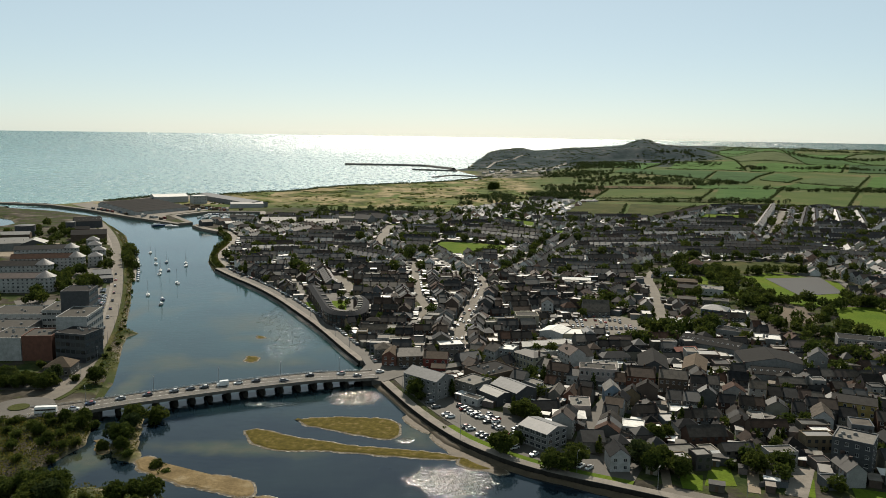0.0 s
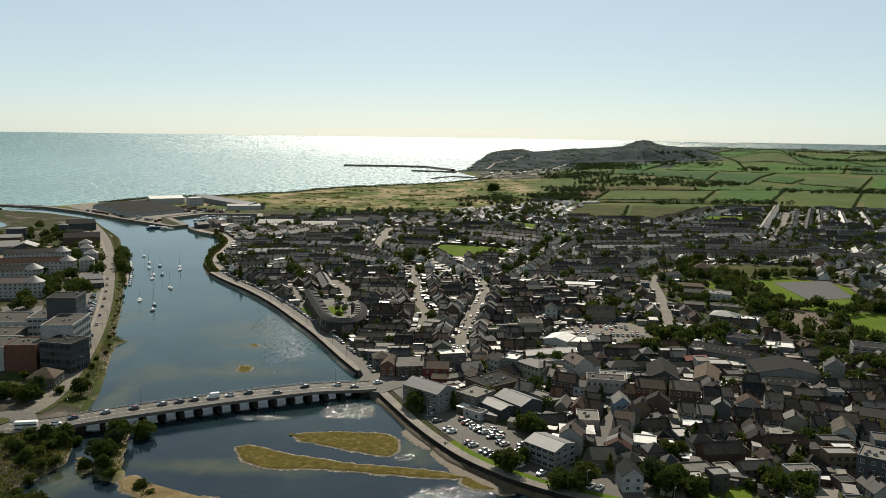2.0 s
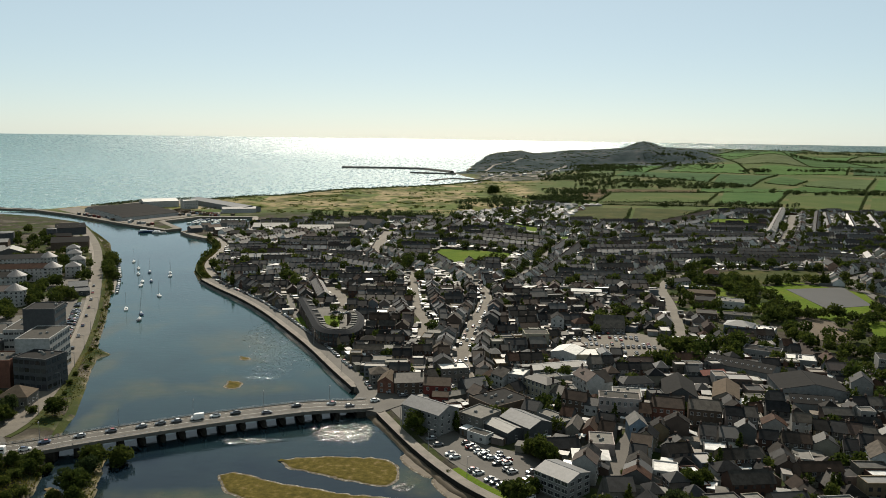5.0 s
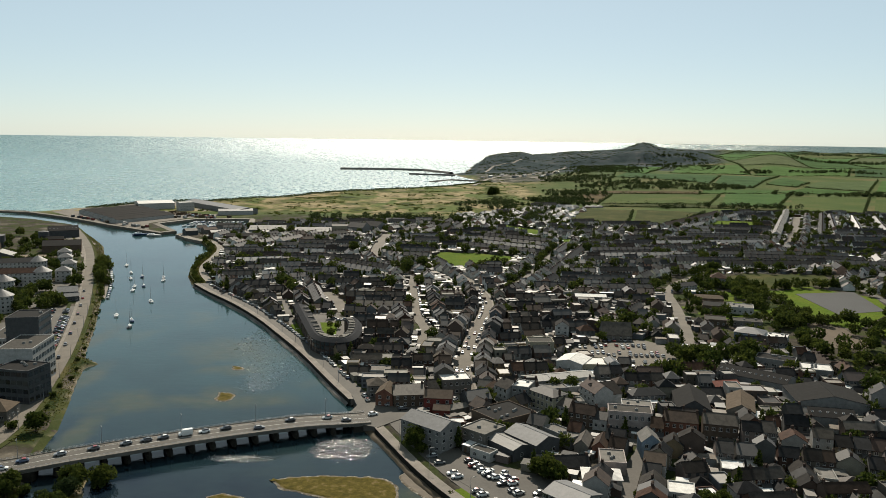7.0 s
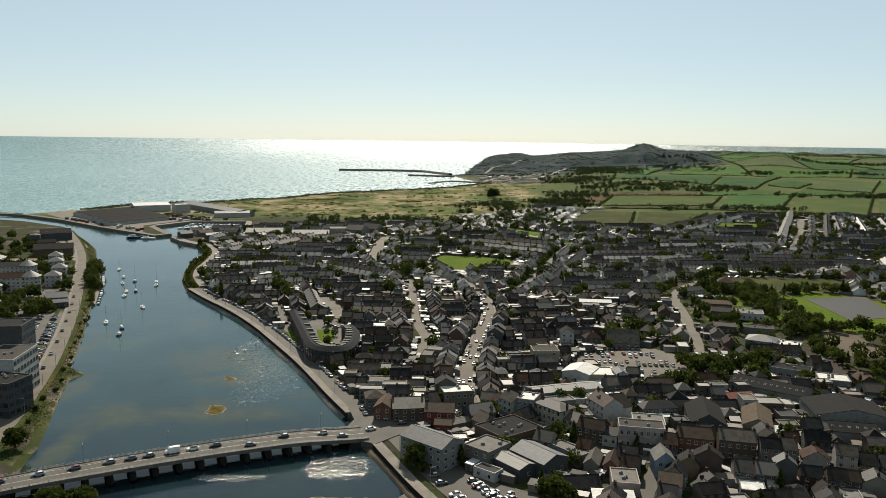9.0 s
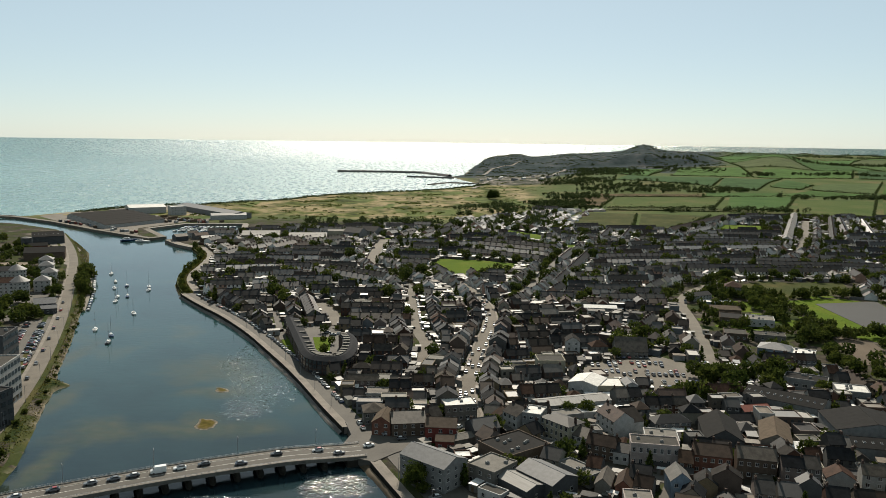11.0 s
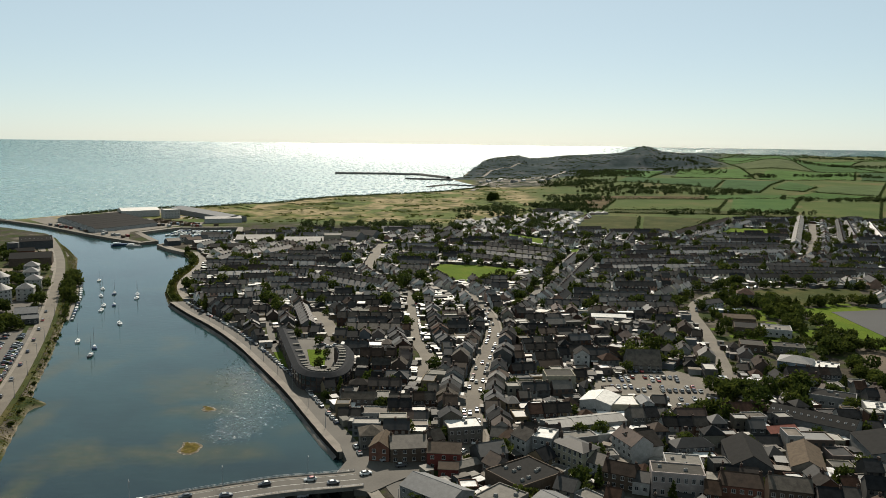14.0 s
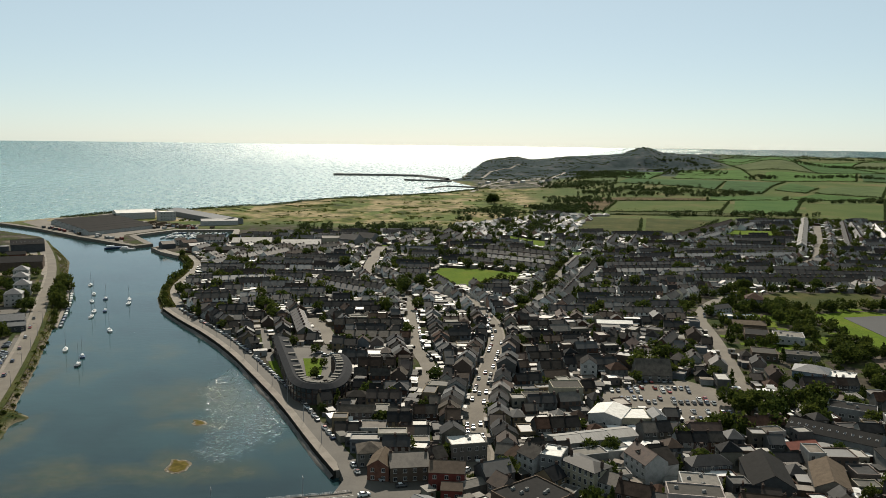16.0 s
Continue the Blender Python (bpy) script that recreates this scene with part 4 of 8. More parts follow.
ROOFLIGHT = s.mesh("rooflight", M["frame"], M["glass"])


def wall_shape(w, d, h, rise, ridge="x"):
    """Four walls, with gables under the ridge."""
    s = Shape()
    a, b = w / 2, d / 2
    v = [(-a, -b, -0.6), (a, -b, -0.6), (a, b, -0.6), (-a, b, -0.6), (-a, -b, h), (a, -b, h), (a, b, h), (-a, b, h)]
    if rise <= 0:
        return s.add(v, [(0, 1, 5, 4), (1, 2, 6, 5), (2, 3, 7, 6), (3, 0, 4, 7), (4, 5, 6, 7)])
    if ridge == "x":
        return s.add(v + [(-a, 0, h + rise), (a, 0, h + rise)], [(0, 1, 5, 4), (1, 2, 6, 9, 5), (2, 3, 7, 6), (3, 0, 4, 8, 7), (4, 5, 9, 8), (6, 7, 8, 9)])
    return s.add(v + [(0, -b, h + rise), (0, b, h + rise)], [(0, 1, 5, 8, 4), (1, 2, 6, 5), (2, 3, 7, 9, 6), (3, 0, 4, 7), (5, 6, 9, 8), (7, 4, 8, 9)])


def roof_shape(w, d, h, rise, ridge="x", hip=False, over=0.35, verge=0.15, thick=0.16):
    """Two slabs that meet at the ridge, or four hipped slopes over a fascia."""
    s = Shape()
    a, b = (w / 2, d / 2) if ridge == "x" else (d / 2, w / 2)
    out = []
    if hip:
        e, f = a + over, b + over
        k = max(0.05, e - f)
        zr, z0 = h + rise + 0.12, h - 0.12
        v = [(-e, -f, z0), (e, -f, z0), (e, f, z0), (-e, f, z0), (-e, -f, z0 + 0.2), (e, -f, z0 + 0.2), (e, f, z0 + 0.2), (-e, f, z0 + 0.2), (-k, 0, zr), (k, 0, zr)]
        out.append((v, [(0, 1, 5, 4), (1, 2, 6, 5), (2, 3, 7, 6), (3, 0, 4, 7), (4, 5, 9, 8), (5, 6, 9), (6, 7, 8, 9), (7, 4, 8), (3, 2, 1, 0)]))
    else:
        dz = over * rise / b
        e, f = a + verge, b + over
        for q in (-1, 1):
            v = [(-e, q * f, h - dz + 0.02), (e, q * f, h - dz + 0.02), (e, 0, h + rise + 0.02), (-e, 0, h + rise + 0.02)]
            v += [(x, y, z + thick) for x, y, z in v]
            fs = [(0, 3, 2, 1), (4, 5, 6, 7), (0, 1, 5, 4), (1, 2, 6, 5), (2, 3, 7, 6), (3, 0, 4, 7)]
            out.append((v, fs if q < 0 else [tuple(reversed(g)) for g in fs]))
        rz = h + rise + thick
        out.append(([(-e, -0.14, rz - 0.05), (e, -0.14, rz - 0.05), (e, 0.14, rz - 0.05), (-e, 0.14, rz - 0.05), (-e, 0, rz + 0.12), (e, 0, rz + 0.12)],
                    [(0, 1, 5, 4), (2, 3, 4, 5), (1, 2, 5), (3, 0, 4)]))
    for v, fs in out:
        s.add(v if ridge == "x" else [(-y, x, z) for x, y, z in v], fs)
    return s


def flat_shape(w, d, h, mat_edge=1):
    """A flat roof with a raised parapet round it."""
    s = Shape()
    a, b, t = w / 2, d / 2, 0.3
    s.box(-a + t, a - t, -b + t, b - t, h - 0.25, h + 0.05, 0)
    for x0, x1, y0, y1 in ((-a - 0.04, a + 0.04, -b - 0.04, -b + t), (-a - 0.04, a + 0.04, b - t, b + 0.04), (-a - 0.04, -a + t, -b + t, b - t), (a - t, a + 0.04, -b + t, b - t)):
        s.box(x0, x1, y0, y1, h - 0.3, h + 0.45, mat_edge)
    return s


class Mass:
    """Many alike things joined into one mesh, each with a shade of its own."""

    def __init__(self):
        self.v, self.f, self.m, self.s, self.n = [], [], [], [], 0

    def add(self, kit, m, shade_, roof=None):
        """roof: the roof's own shade, the same all along a terrace."""
        v, f, mi = kit
        w = v @ np.array(m.to_3x3()).T + np.array(m.translation)
        self.v.append(w)
        self.f += [tuple(self.n + k for k in q) for q in f]
        self.m += mi
        self.s += [shade_ if roof is None or k < 2 else roof for k in mi]
        self.n += len(v)

    def make(self, name, mats, label, category):
        me = mesh_of(name, np.concatenate(self.v).tolist(), self.f, mats, self.m)
        me.attributes.new("shade", "FLOAT", "FACE").data.foreach_set("value", np.array(self.s, dtype=np.float32))
        return tagged(new(name, me), label, category, kind="stuff")


FAR_HOUSES, ESTATE_HOUSES, FAR_SHEDS, FAR_TREES, GARDEN_WALLS = Mass(), Mass(), Mass(), Mass(), Mass()
SHARED = {}


s = Shape()
s.box(-0.12, 0.12, -0.5, 0.5, -0.3, 1.7)
s.box(-0.17, 0.17, -0.5, 0.5, 1.7, 1.82)
WALL_KIT = (np.array(s.v), s.f, s.i)


def house_kit(w, d, storeys, hip, far):
    key = (w, d, storeys, hip, far)
    if key not in SHARED:
        h, rise = 2.55 * storeys + (0.6 if hip == "flat" else 0), d * (0.31 if d > 8 else 0.36)
        ws = wall_shape(w, d, h, 0 if hip else rise)
        spots = []
        n = max(1, round(w / 2.9))
        for q in (-1, 1):
            for f in range(storeys):
                for k in range(n):
                    spots.append(((k + 0.5) / n * w - w / 2, q, 0.9 + f * 2.55))
        if far:
            for x, q, z in spots:
                y0, y1 = (-d / 2 - 0.05, -d / 2 + 0.05) if q < 0 else (d / 2 - 0.05, d / 2 + 0.05)
                ws.box(x - 0.6, x + 0.6, y0, y1, z, z + 1.3, 1)
        rs = flat_shape(w, d, h) if hip == "flat" else roof_shape(w, d, h, rise, "x", hip)
        if far and not hip:
            rs.box(w / 2 - 0.9, w / 2 - 0.1, -0.6, 0.6, h + rise - 0.6, h + rise + 0.9, 1)
        if far:
            o = len(ws.v)
            kit = (np.array(ws.v + rs.v), ws.f + [tuple(o + k for k in q) for q in rs.f], ws.i + [(4 if hip == "flat" else 2) + k for k in rs.i])
            SHARED[key] = (kit, None, spots, h, rise)
        else:
            SHARED[key] = (ws.mesh("house", M["wall"], M["glass"]), rs.mesh("roof", *((M["felt"], M["wall"]) if hip == "flat" else (M["slate"], M["chimney"]))), spots, h, rise)
    return SHARED[key]


s = Shape()
s.add([(-1.6, 0, -0.5), (1.6, 0, -0.5), (1.6, 3.2, -0.5), (-1.6, 3.2, -0.5), (-1.6, 0, 3.4), (1.6, 0, 3.4), (1.6, 3.2, 2.4), (-1.6, 3.2, 2.4)], [(1, 2, 6, 5), (2, 3, 7, 6), (3, 0, 4, 7), (0, 1, 5, 4)])
s.add([(-1.75, -0.05, 3.42), (1.75, -0.05, 3.42), (1.75, 3.4, 2.34), (-1.75, 3.4, 2.34), (-1.75, -0.05, 3.58), (1.75, -0.05, 3.58), (1.75, 3.4, 2.5), (-1.75, 3.4, 2.5)],
      [(4, 5, 6, 7), (2, 3, 7, 6), (1, 2, 6, 5), (3, 0, 4, 7)], 1)
s.box(-0.6, 0.6, 3.18, 3.26, 0.9, 2.0, 2)
LEAN_TO = s.mesh("rear_extension", M["wall"], M["felt"], M["glass"])
rng = random.Random(7)
HOUSES = [0, 0]
KIND_LABEL = {1: ("bungalow", "low bungalow with pale rendered walls and a slate roof", "bungalow"),
              2: ("house", "two-storey rendered town house with a grey slate roof", "house"),
              3: ("town_house", "three-storey rendered town house with a slate roof", "house")}


def place_house(x, y, rot, w, d, storeys, hip=False, detail=None, group="houses of the town", roof=None):
    near = HOUSES[0] < 232 and y < 470 + 0.25 * abs(x)
    wm, rm, spots, h, rise = house_kit(w, d, storeys, hip, not near)
    occupy(x, y, rot, -w / 2, w / 2, -d / 2, d / 2)
    if rng.random() < 0.75:
        ln, sd = rng.uniform(5, 11), rng.choice((-1, 1))
        wx, wy = w / 2 * rng.choice((-1, 1)), sd * (d / 2 + ln / 2)
        c0, s0 = math.cos(radians(rot)), math.sin(radians(rot))
        mx, my = x + c0 * wx - s0 * wy, y + s0 * wx + c0 * wy
        if is_free(mx, my, rot, -1, 1, -ln / 2, ln / 2):
            GARDEN_WALLS.add(WALL_KIT, pose(mx, my, gz(mx, my), 0, 0, rot) @ Matrix.Diagonal((1, ln, rng.uniform(0.8, 1.2), 1)), rng.random())
            if rng.random() < 0.6:
                ex, ey = x + c0 * wx - s0 * sd * (d / 2 + ln), y + s0 * wx + c0 * sd * (d / 2 + ln)
                GARDEN_WALLS.add(WALL_KIT, pose(ex, ey, gz(ex, ey), 0, 0, rot + 90) @ Matrix.Translation((0, -wx / abs(wx) * w / 2, 0)) @ Matrix.Diagonal((1, w, 1, 1)), rng.random())
    HOUSES[0 if near else 1] += 1
    if not near:
        # beyond y = 640 houses take the paler palettes with painted haze
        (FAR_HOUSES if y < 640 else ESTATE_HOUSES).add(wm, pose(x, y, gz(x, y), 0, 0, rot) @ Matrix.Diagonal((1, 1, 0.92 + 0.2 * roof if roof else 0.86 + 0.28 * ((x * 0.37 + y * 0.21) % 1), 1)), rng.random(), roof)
        return None
    name, label, cat = KIND_LABEL[storeys] if hip != "flat" else ("flat_roofed_building", "rendered town building with a flat felt roof", "building")
    ob = tagged(new(name, wm), label, cat, group)
    ob.matrix_basis = pose(x, y, gz(x, y), 0, 0, rot)
    roof_ob = joined("roof", rm, ob)
    if near:
        c, sn = math.cos(radians(rot)), math.sin(radians(rot))
        if not hip:
            joined("chimney", CHIMNEY, roof_ob, pose((w / 2 - 0.5) * rng.choice((-1, 1)), 0, h + rise, 0, 0, 90))
        back = 1 if c < 0 else -1
        if rng.random() < 0.45:
            joined("rear_extension", LEAN_TO, ob, pose(w * 0.2 * rng.choice((-1, 1)), back * d / 2, 0, 0, 0, 0 if back > 0 else 180))
        for i, (u, q, z) in enumerate(spots):
            fx, fy = (-sn) * q, c * q
            if fy > 0.35:          # a wall that the flight never sees
                continue
            if z < 1.5 and i % 3 == 0 and q < 0:
                joined("door", DOOR, ob, pose(u, q * d / 2, 0.05, 0, 0, 0 if q < 0 else 180))
            else:
                joined("window", WINDOW, ob, pose(u, q * d / 2, z, 0, 0, 0 if q < 0 else 180))
    return ob


def terrace(x0, y0, x1, y1, w=6.5, d=8.5, storeys=2, flip=1, group="a terrace of houses", detail=None):
    """Houses side by side from one end to the other; they lie to the left of the line, or to its right."""
    ln = math.hypot(x1 - x0, y1 - y0)
    n = max(1, int(ln / w))
    rot = math.degrees(math.atan2(y1 - y0, x1 - x0))
    nx, ny = -(y1 - y0) / ln * d / 2 * flip, (x1 - x0) / ln * d / 2 * flip
    roof = rng.uniform(0.01, 0.99)
    for k in range(n):
        t = (k + 0.5) / n
        x, y = x0 + (x1 - x0) * t + nx, y0 + (y1 - y0) * t + ny
        if is_free(x, y, rot, -w / 2 + 1.2, w / 2 - 1.2, -d / 2 + 1.2, d / 2 - 1.2):
            place_house(x, y, rot, w, d, storeys, False, detail, group, roof)


# ---- larger buildings ----
def building(name, label, x, y, rot, w, d, h, roof="flat", wall="white", top="felt", rise=2.5, front=0, side=0, floors=2, win=None, category="building", left=0,
             units=0, chimneys=0, lights=0):
    """x, y: the corner from which the front runs w metres along rot; the building goes d metres back from it."""
    c, s_ = math.cos(radians(rot)), math.sin(radians(rot))
    cx, cy = x + c * w / 2 - s_ * d / 2, y + s_ * w / 2 + c * d / 2
    flat, ridge = roof == "flat", "y" if roof == "gable_y" else "x"
    ob = tagged(new(name, wall_shape(w, d, h, 0 if roof in ("flat", "hip") else rise, ridge).mesh(name, M[wall])), label, category)
    ob.matrix_basis = pose(cx, cy, gz(cx, cy), 0, 0, rot)
    rs = flat_shape(w, d, h) if flat else roof_shape(w, d, h, rise, ridge, roof == "hip")
    roof_ob = joined("roof", rs.mesh("roof", M[top], M[wall]), ob)
    win = win or WINDOW
    fh = h / floors
    for f in range(floors):
        z = f * fh + fh * 0.32
        for k in range(front):
            joined("window", win, ob, pose((k + 0.5) / front * w - w / 2, -d / 2, z))
        for k in range(side):
            joined("window", win, ob, pose(w / 2, (k + 0.5) / side * d - d / 2, z, 0, 0, 90))
        for k in range(left):
            joined("window", win, ob, pose(-w / 2, (k + 0.5) / left * d - d / 2, z, 0, 0, -90))
    r = random.Random(int(x * 7 + y))
    for _ in range(units):
        u = Shape()
        u.box(-0.65, 0.65, -0.45, 0.45, 0, 0.8, 0, 0.06)
        u.tube(0.2, 0, 0.8, 0.95, 0.28, 0.28, 10)
        joined("roof_unit", u.mesh("roof_unit", M["grey"]), roof_ob, pose(r.uniform(-w * .35, w * .35), r.uniform(-d * .35, d * .35), h + 0.05))
    for k in range(chimneys):
        joined("chimney", CHIMNEY, roof_ob, pose(-w / 2 + 0.6 + k * (w - 1.2) / max(1, chimneys - 1), 0, h + (rise if not flat else 0.6)))
    for k in range(lights):
        b = d / 2
        sl = math.degrees(math.atan2(rise, b))
        joined("rooflight", ROOFLIGHT, roof_ob, pose((k + 0.5) / lights * w - w / 2, -b * 0.5, h + rise * 0.5 + 0.19, sl, 0, 0))
    occupy(cx, cy, rot, -w / 2 - 0.5, w / 2 + 0.5, -d / 2 - 0.5, d / 2 + 0.5)
    return ob


def street_end():
    B = building
    # between the river and the shopping street
    B("apartment_block", "three-storey grey apartment block with a pale metal roof", -17, 346, -41, 20, 12, 8.6, "gable_x", "grey", "metal", 2.4, 6, 3, 3)
    B("office", "stone-grey office with a patched pale flat roof", 6, 343, -42, 11.5, 13, 6.4, "flat", "stone", "concrete", 0, 3, 3, 2, units=2)
    B("office_annexe", "low white annexe wall and yard building", 9, 331, -40, 9, 5, 3.2, "flat", "white", "greyfelt", 0, 2, 1, 1)
    B("supermarket", "large dark flat-roofed shop with vents", 21, 350, 37, 20, 17, 6, "flat", "brown", "darkfelt", 0, 4, 0, 1, WINDOW_WIDE, units=7)
    B("workshop_hall", "dark-walled hall with a blue-grey metal gable roof", 33, 328, 38, 12, 17, 5.6, "gable_y", "dark", "metal", 2.2, 2, 3, 1, lights=0)
    B("store", "long low store with a pale sheet roof", 24.5, 326, 38, 8.5, 18, 4.5, "gable_y", "dark", "tin", 1.2, 1, 0, 1)
    B("shop", "flat-roofed shop with a pale rubbed roof", 47, 338, 38, 6.5, 15, 4.4, "flat", "grey", "concrete", 0, 1, 1, 1, units=2)
    B("red_building", "dark red rendered building with a brown roof", -9, 377, -5, 12, 9, 6.5, "gable_x", "red", "brown", 2.4, 3, 2, 2, chimneys=1)
    B("red_annexe", "low dark red rendered annexe", -5, 369, -5, 7, 6, 4, "gable_x", "red", "brown", 1.4, 2, 1, 1)
    B("flat_roofed_shop", "stone-grey shop building with a bright white flat roof", -1, 399, 12, 13.5, 10, 6.8, "flat", "stone", "whitefelt", 0, 5, 2, 2, units=2)
    B("bank_building", "cream three-storey street building with sash windows", 36, 383, -51, 14.5, 9, 8.8, "hip", "cream", "slate", 1.6, 6, 2, 3, WINDOW_TALL, chimneys=2)
    B("pub", "white two-storey pub with a dark roof", 44.5, 375, -41, 9.5, 8.5, 5.6, "gable_x", "white", "slate", 2.4, 4, 0, 2, chimneys=2)
    B("corner_building", "grey three-storey corner building with a flat roof", 29, 385, -22, 7.5, 10, 9.5, "flat", "grey", "whitefelt", 0, 3, 2, 3, units=1)
    B("town_building", "white rendered town building with a gabled roof", 22, 392, -54, 8.5, 10, 7.8, "gable_x", "white", "slate", 2.6, 3, 1, 3, chimneys=2)
    B("stone_building", "brown rendered building with a long slate roof", -22, 382, 8, 13.5, 12, 5.6, "gable_x", "brown", "slate", 2.8, 4, 2, 2, chimneys=2)
    B("brick_building", "brown brick riverside building with a rusty roof", -30, 384, -8, 7.5, 12, 5.4, "gable_y", "brick", "rust", 2.4, 2, 2, 2)
    B("white_house", "stone corner house with a hipped slate roof", -34, 394, 10, 9, 9, 5.6, "hip", "stone", "slate", 2.6, 3, 2, 2)
    B("dark_house", "dark rendered house with a gabled slate roof", 10, 376, 23, 11, 9, 5.5, "gable_x", "dark", "slate", 3, 3, 1, 2, chimneys=1)
    B("shed", "long shed with a pale sheet roof", 2, 371, 30, 9.5, 6, 3.2, "gable_x", "stone", "concrete", 1.0)
    B("shop_hall", "pale hall with a broad white sloping roof", 56, 438, -28, 13.5, 15, 5.6, "gable_y", "white", "whitefelt", 1.6, 3, 3, 1)
    B("cream_shop", "cream shop with a white flat roof", 68.5, 433, -2, 12, 13, 5.2, "flat", "cream", "whitefelt", 0, 4, 0, 1, WINDOW_WIDE)
    B("white_shop_house", "small white two-storey shop house", 80.8, 431, 2, 5.5, 9, 6.4, "gable_y", "white", "metal", 1.5, 2, 2, 2)
    for k, (x, y) in enumerate(((39, 408), (50, 411.5), (61, 415))):
        B("light_roofed_shed", "low shed with a pale sloping sheet roof", x, y, 16, 11, 10, 4.0, "gable_x", "white" if k else "grey", "tin", 1.2, 3, 1, 1)
    B("low_shed", "low flat shed with a pale roof", 44, 398, 16, 13, 7, 3.4, "flat", "grey", "concrete", 0)
    B("low_shed", "low flat shed with a white roof", 56, 403, 10, 12, 4, 3.2, "flat", "white", "whitefelt", 0)
    B("white_hotel", "large white gabled building with a dark roof", 60, 393, -70, 13, 9, 7.8, "gable_x", "white", "slate", 3.2, 4, 0, 3, chimneys=1)
    B("white_hotel_wing", "white rear wing with a dark roof", 66, 382, 20, 12, 14, 6.5, "gable_x", "white", "slate", 3.4, 1, 0, 2)
    B("long_street_building", "long pinkish street building with two rows of windows", 65, 357, -10, 17, 9, 8.6, "flat", "pink", "greyfelt", 0, 7, 2, 2, WINDOW_TALL, units=2)
    B("rear_building", "flat-roofed rear building with a patched pale roof", 73.5, 369, -10, 12.5, 12, 5.5, "flat", "white", "concrete", 0, units=3)
    B("brown_terrace_house", "brown brick street house with a slate roof", 50.5, 365, -27, 11, 8, 5.6, "gable_x", "brown", "slate", 2.6, 4, 0, 2, chimneys=2)
    B("white_shop", "small white rendered street shop", 59.5, 359.6, -20, 5.5, 8, 4.6, "gable_x", "white", "slate", 2.0, 2, 0, 1)
    B("blue_house", "pale blue house with a gabled roof", 72, 331, -3, 6.8, 9, 6.4, "gable_y", "blue", "felt", 2.8, 2, 2, 2)
    B("white_gabled_house", "white rendered house with a brown roof", 68, 314, -20, 7.5, 9, 5.8, "gable_x", "white", "brown", 2.6, 2, 2, 2)
    B("white_roofed_store", "low store with a bright white hipped sheet roof", 46, 306, -6, 13, 9, 3.4, "hip", "white", "whitefelt", 1.4, 3)
    B("flat_store", "flat-roofed store with a pale pinkish roof", 54, 317, -8, 9, 12, 4.4, "flat", "pink", "concrete", 0, units=3)
    B("small_gabled_store", "narrow dark slate-roofed stone store", 47.5, 333, -20, 5, 11, 4.2, "gable_y", "stone", "slate", 2.2)
    B("small_gabled_store", "narrow brick store with a slate roof", 54, 332, -20, 5, 11, 4.0, "gable_y", "brick", "slate", 2.2)
    B("riverside_apartment_block", "two-storey pale apartments with a light sloping roof", 30, 288, -46, 14, 12, 7.0, "gable_x", "grey", "metal", 1.6, 5, 3, 3, WINDOW_WIDE)
    B("gabled_house", "white gabled house with a grey roof", 60, 262, 2, 7, 9, 5.6, "gable_y", "white", "slate", 2.8, 2, 2, 2)
    B("stone_cottage", "stone cottage with a slate roof", 53, 278, 2, 8.5, 10, 4.4, "gable_x", "stone", "slate", 2.8, 2, 1, 1)
    B("white_store", "white store with a flat white roof", 71, 294, -15, 8.5, 9, 4.4, "flat", "white", "whitefelt", 0, 2)
    B("tall_building", "tall dark street building with a cluttered flat roof", 139, 266, -36, 13, 12, 12.5, "flat", "dark", "concrete", 0, 4, 3, 4, units=4)
    B("yellow_building", "yellow ochre rendered street building", 164, 317, -26, 17, 9, 8.6, "gable_x", "yellow", "slate", 2.0, 5, 2, 3)
    B("white_side_house", "white house with a long slate roof", 149, 301, -20, 7.5, 12, 7, "gable_y", "white", "slate", 2.8, 2, 2, 2)
    B("grey_house", "grey rendered house with a steep gable", 186, 386, -22, 9, 9, 7.5, "gable_y", "grey", "slate", 3.5, 2, 2, 2)


street_end()


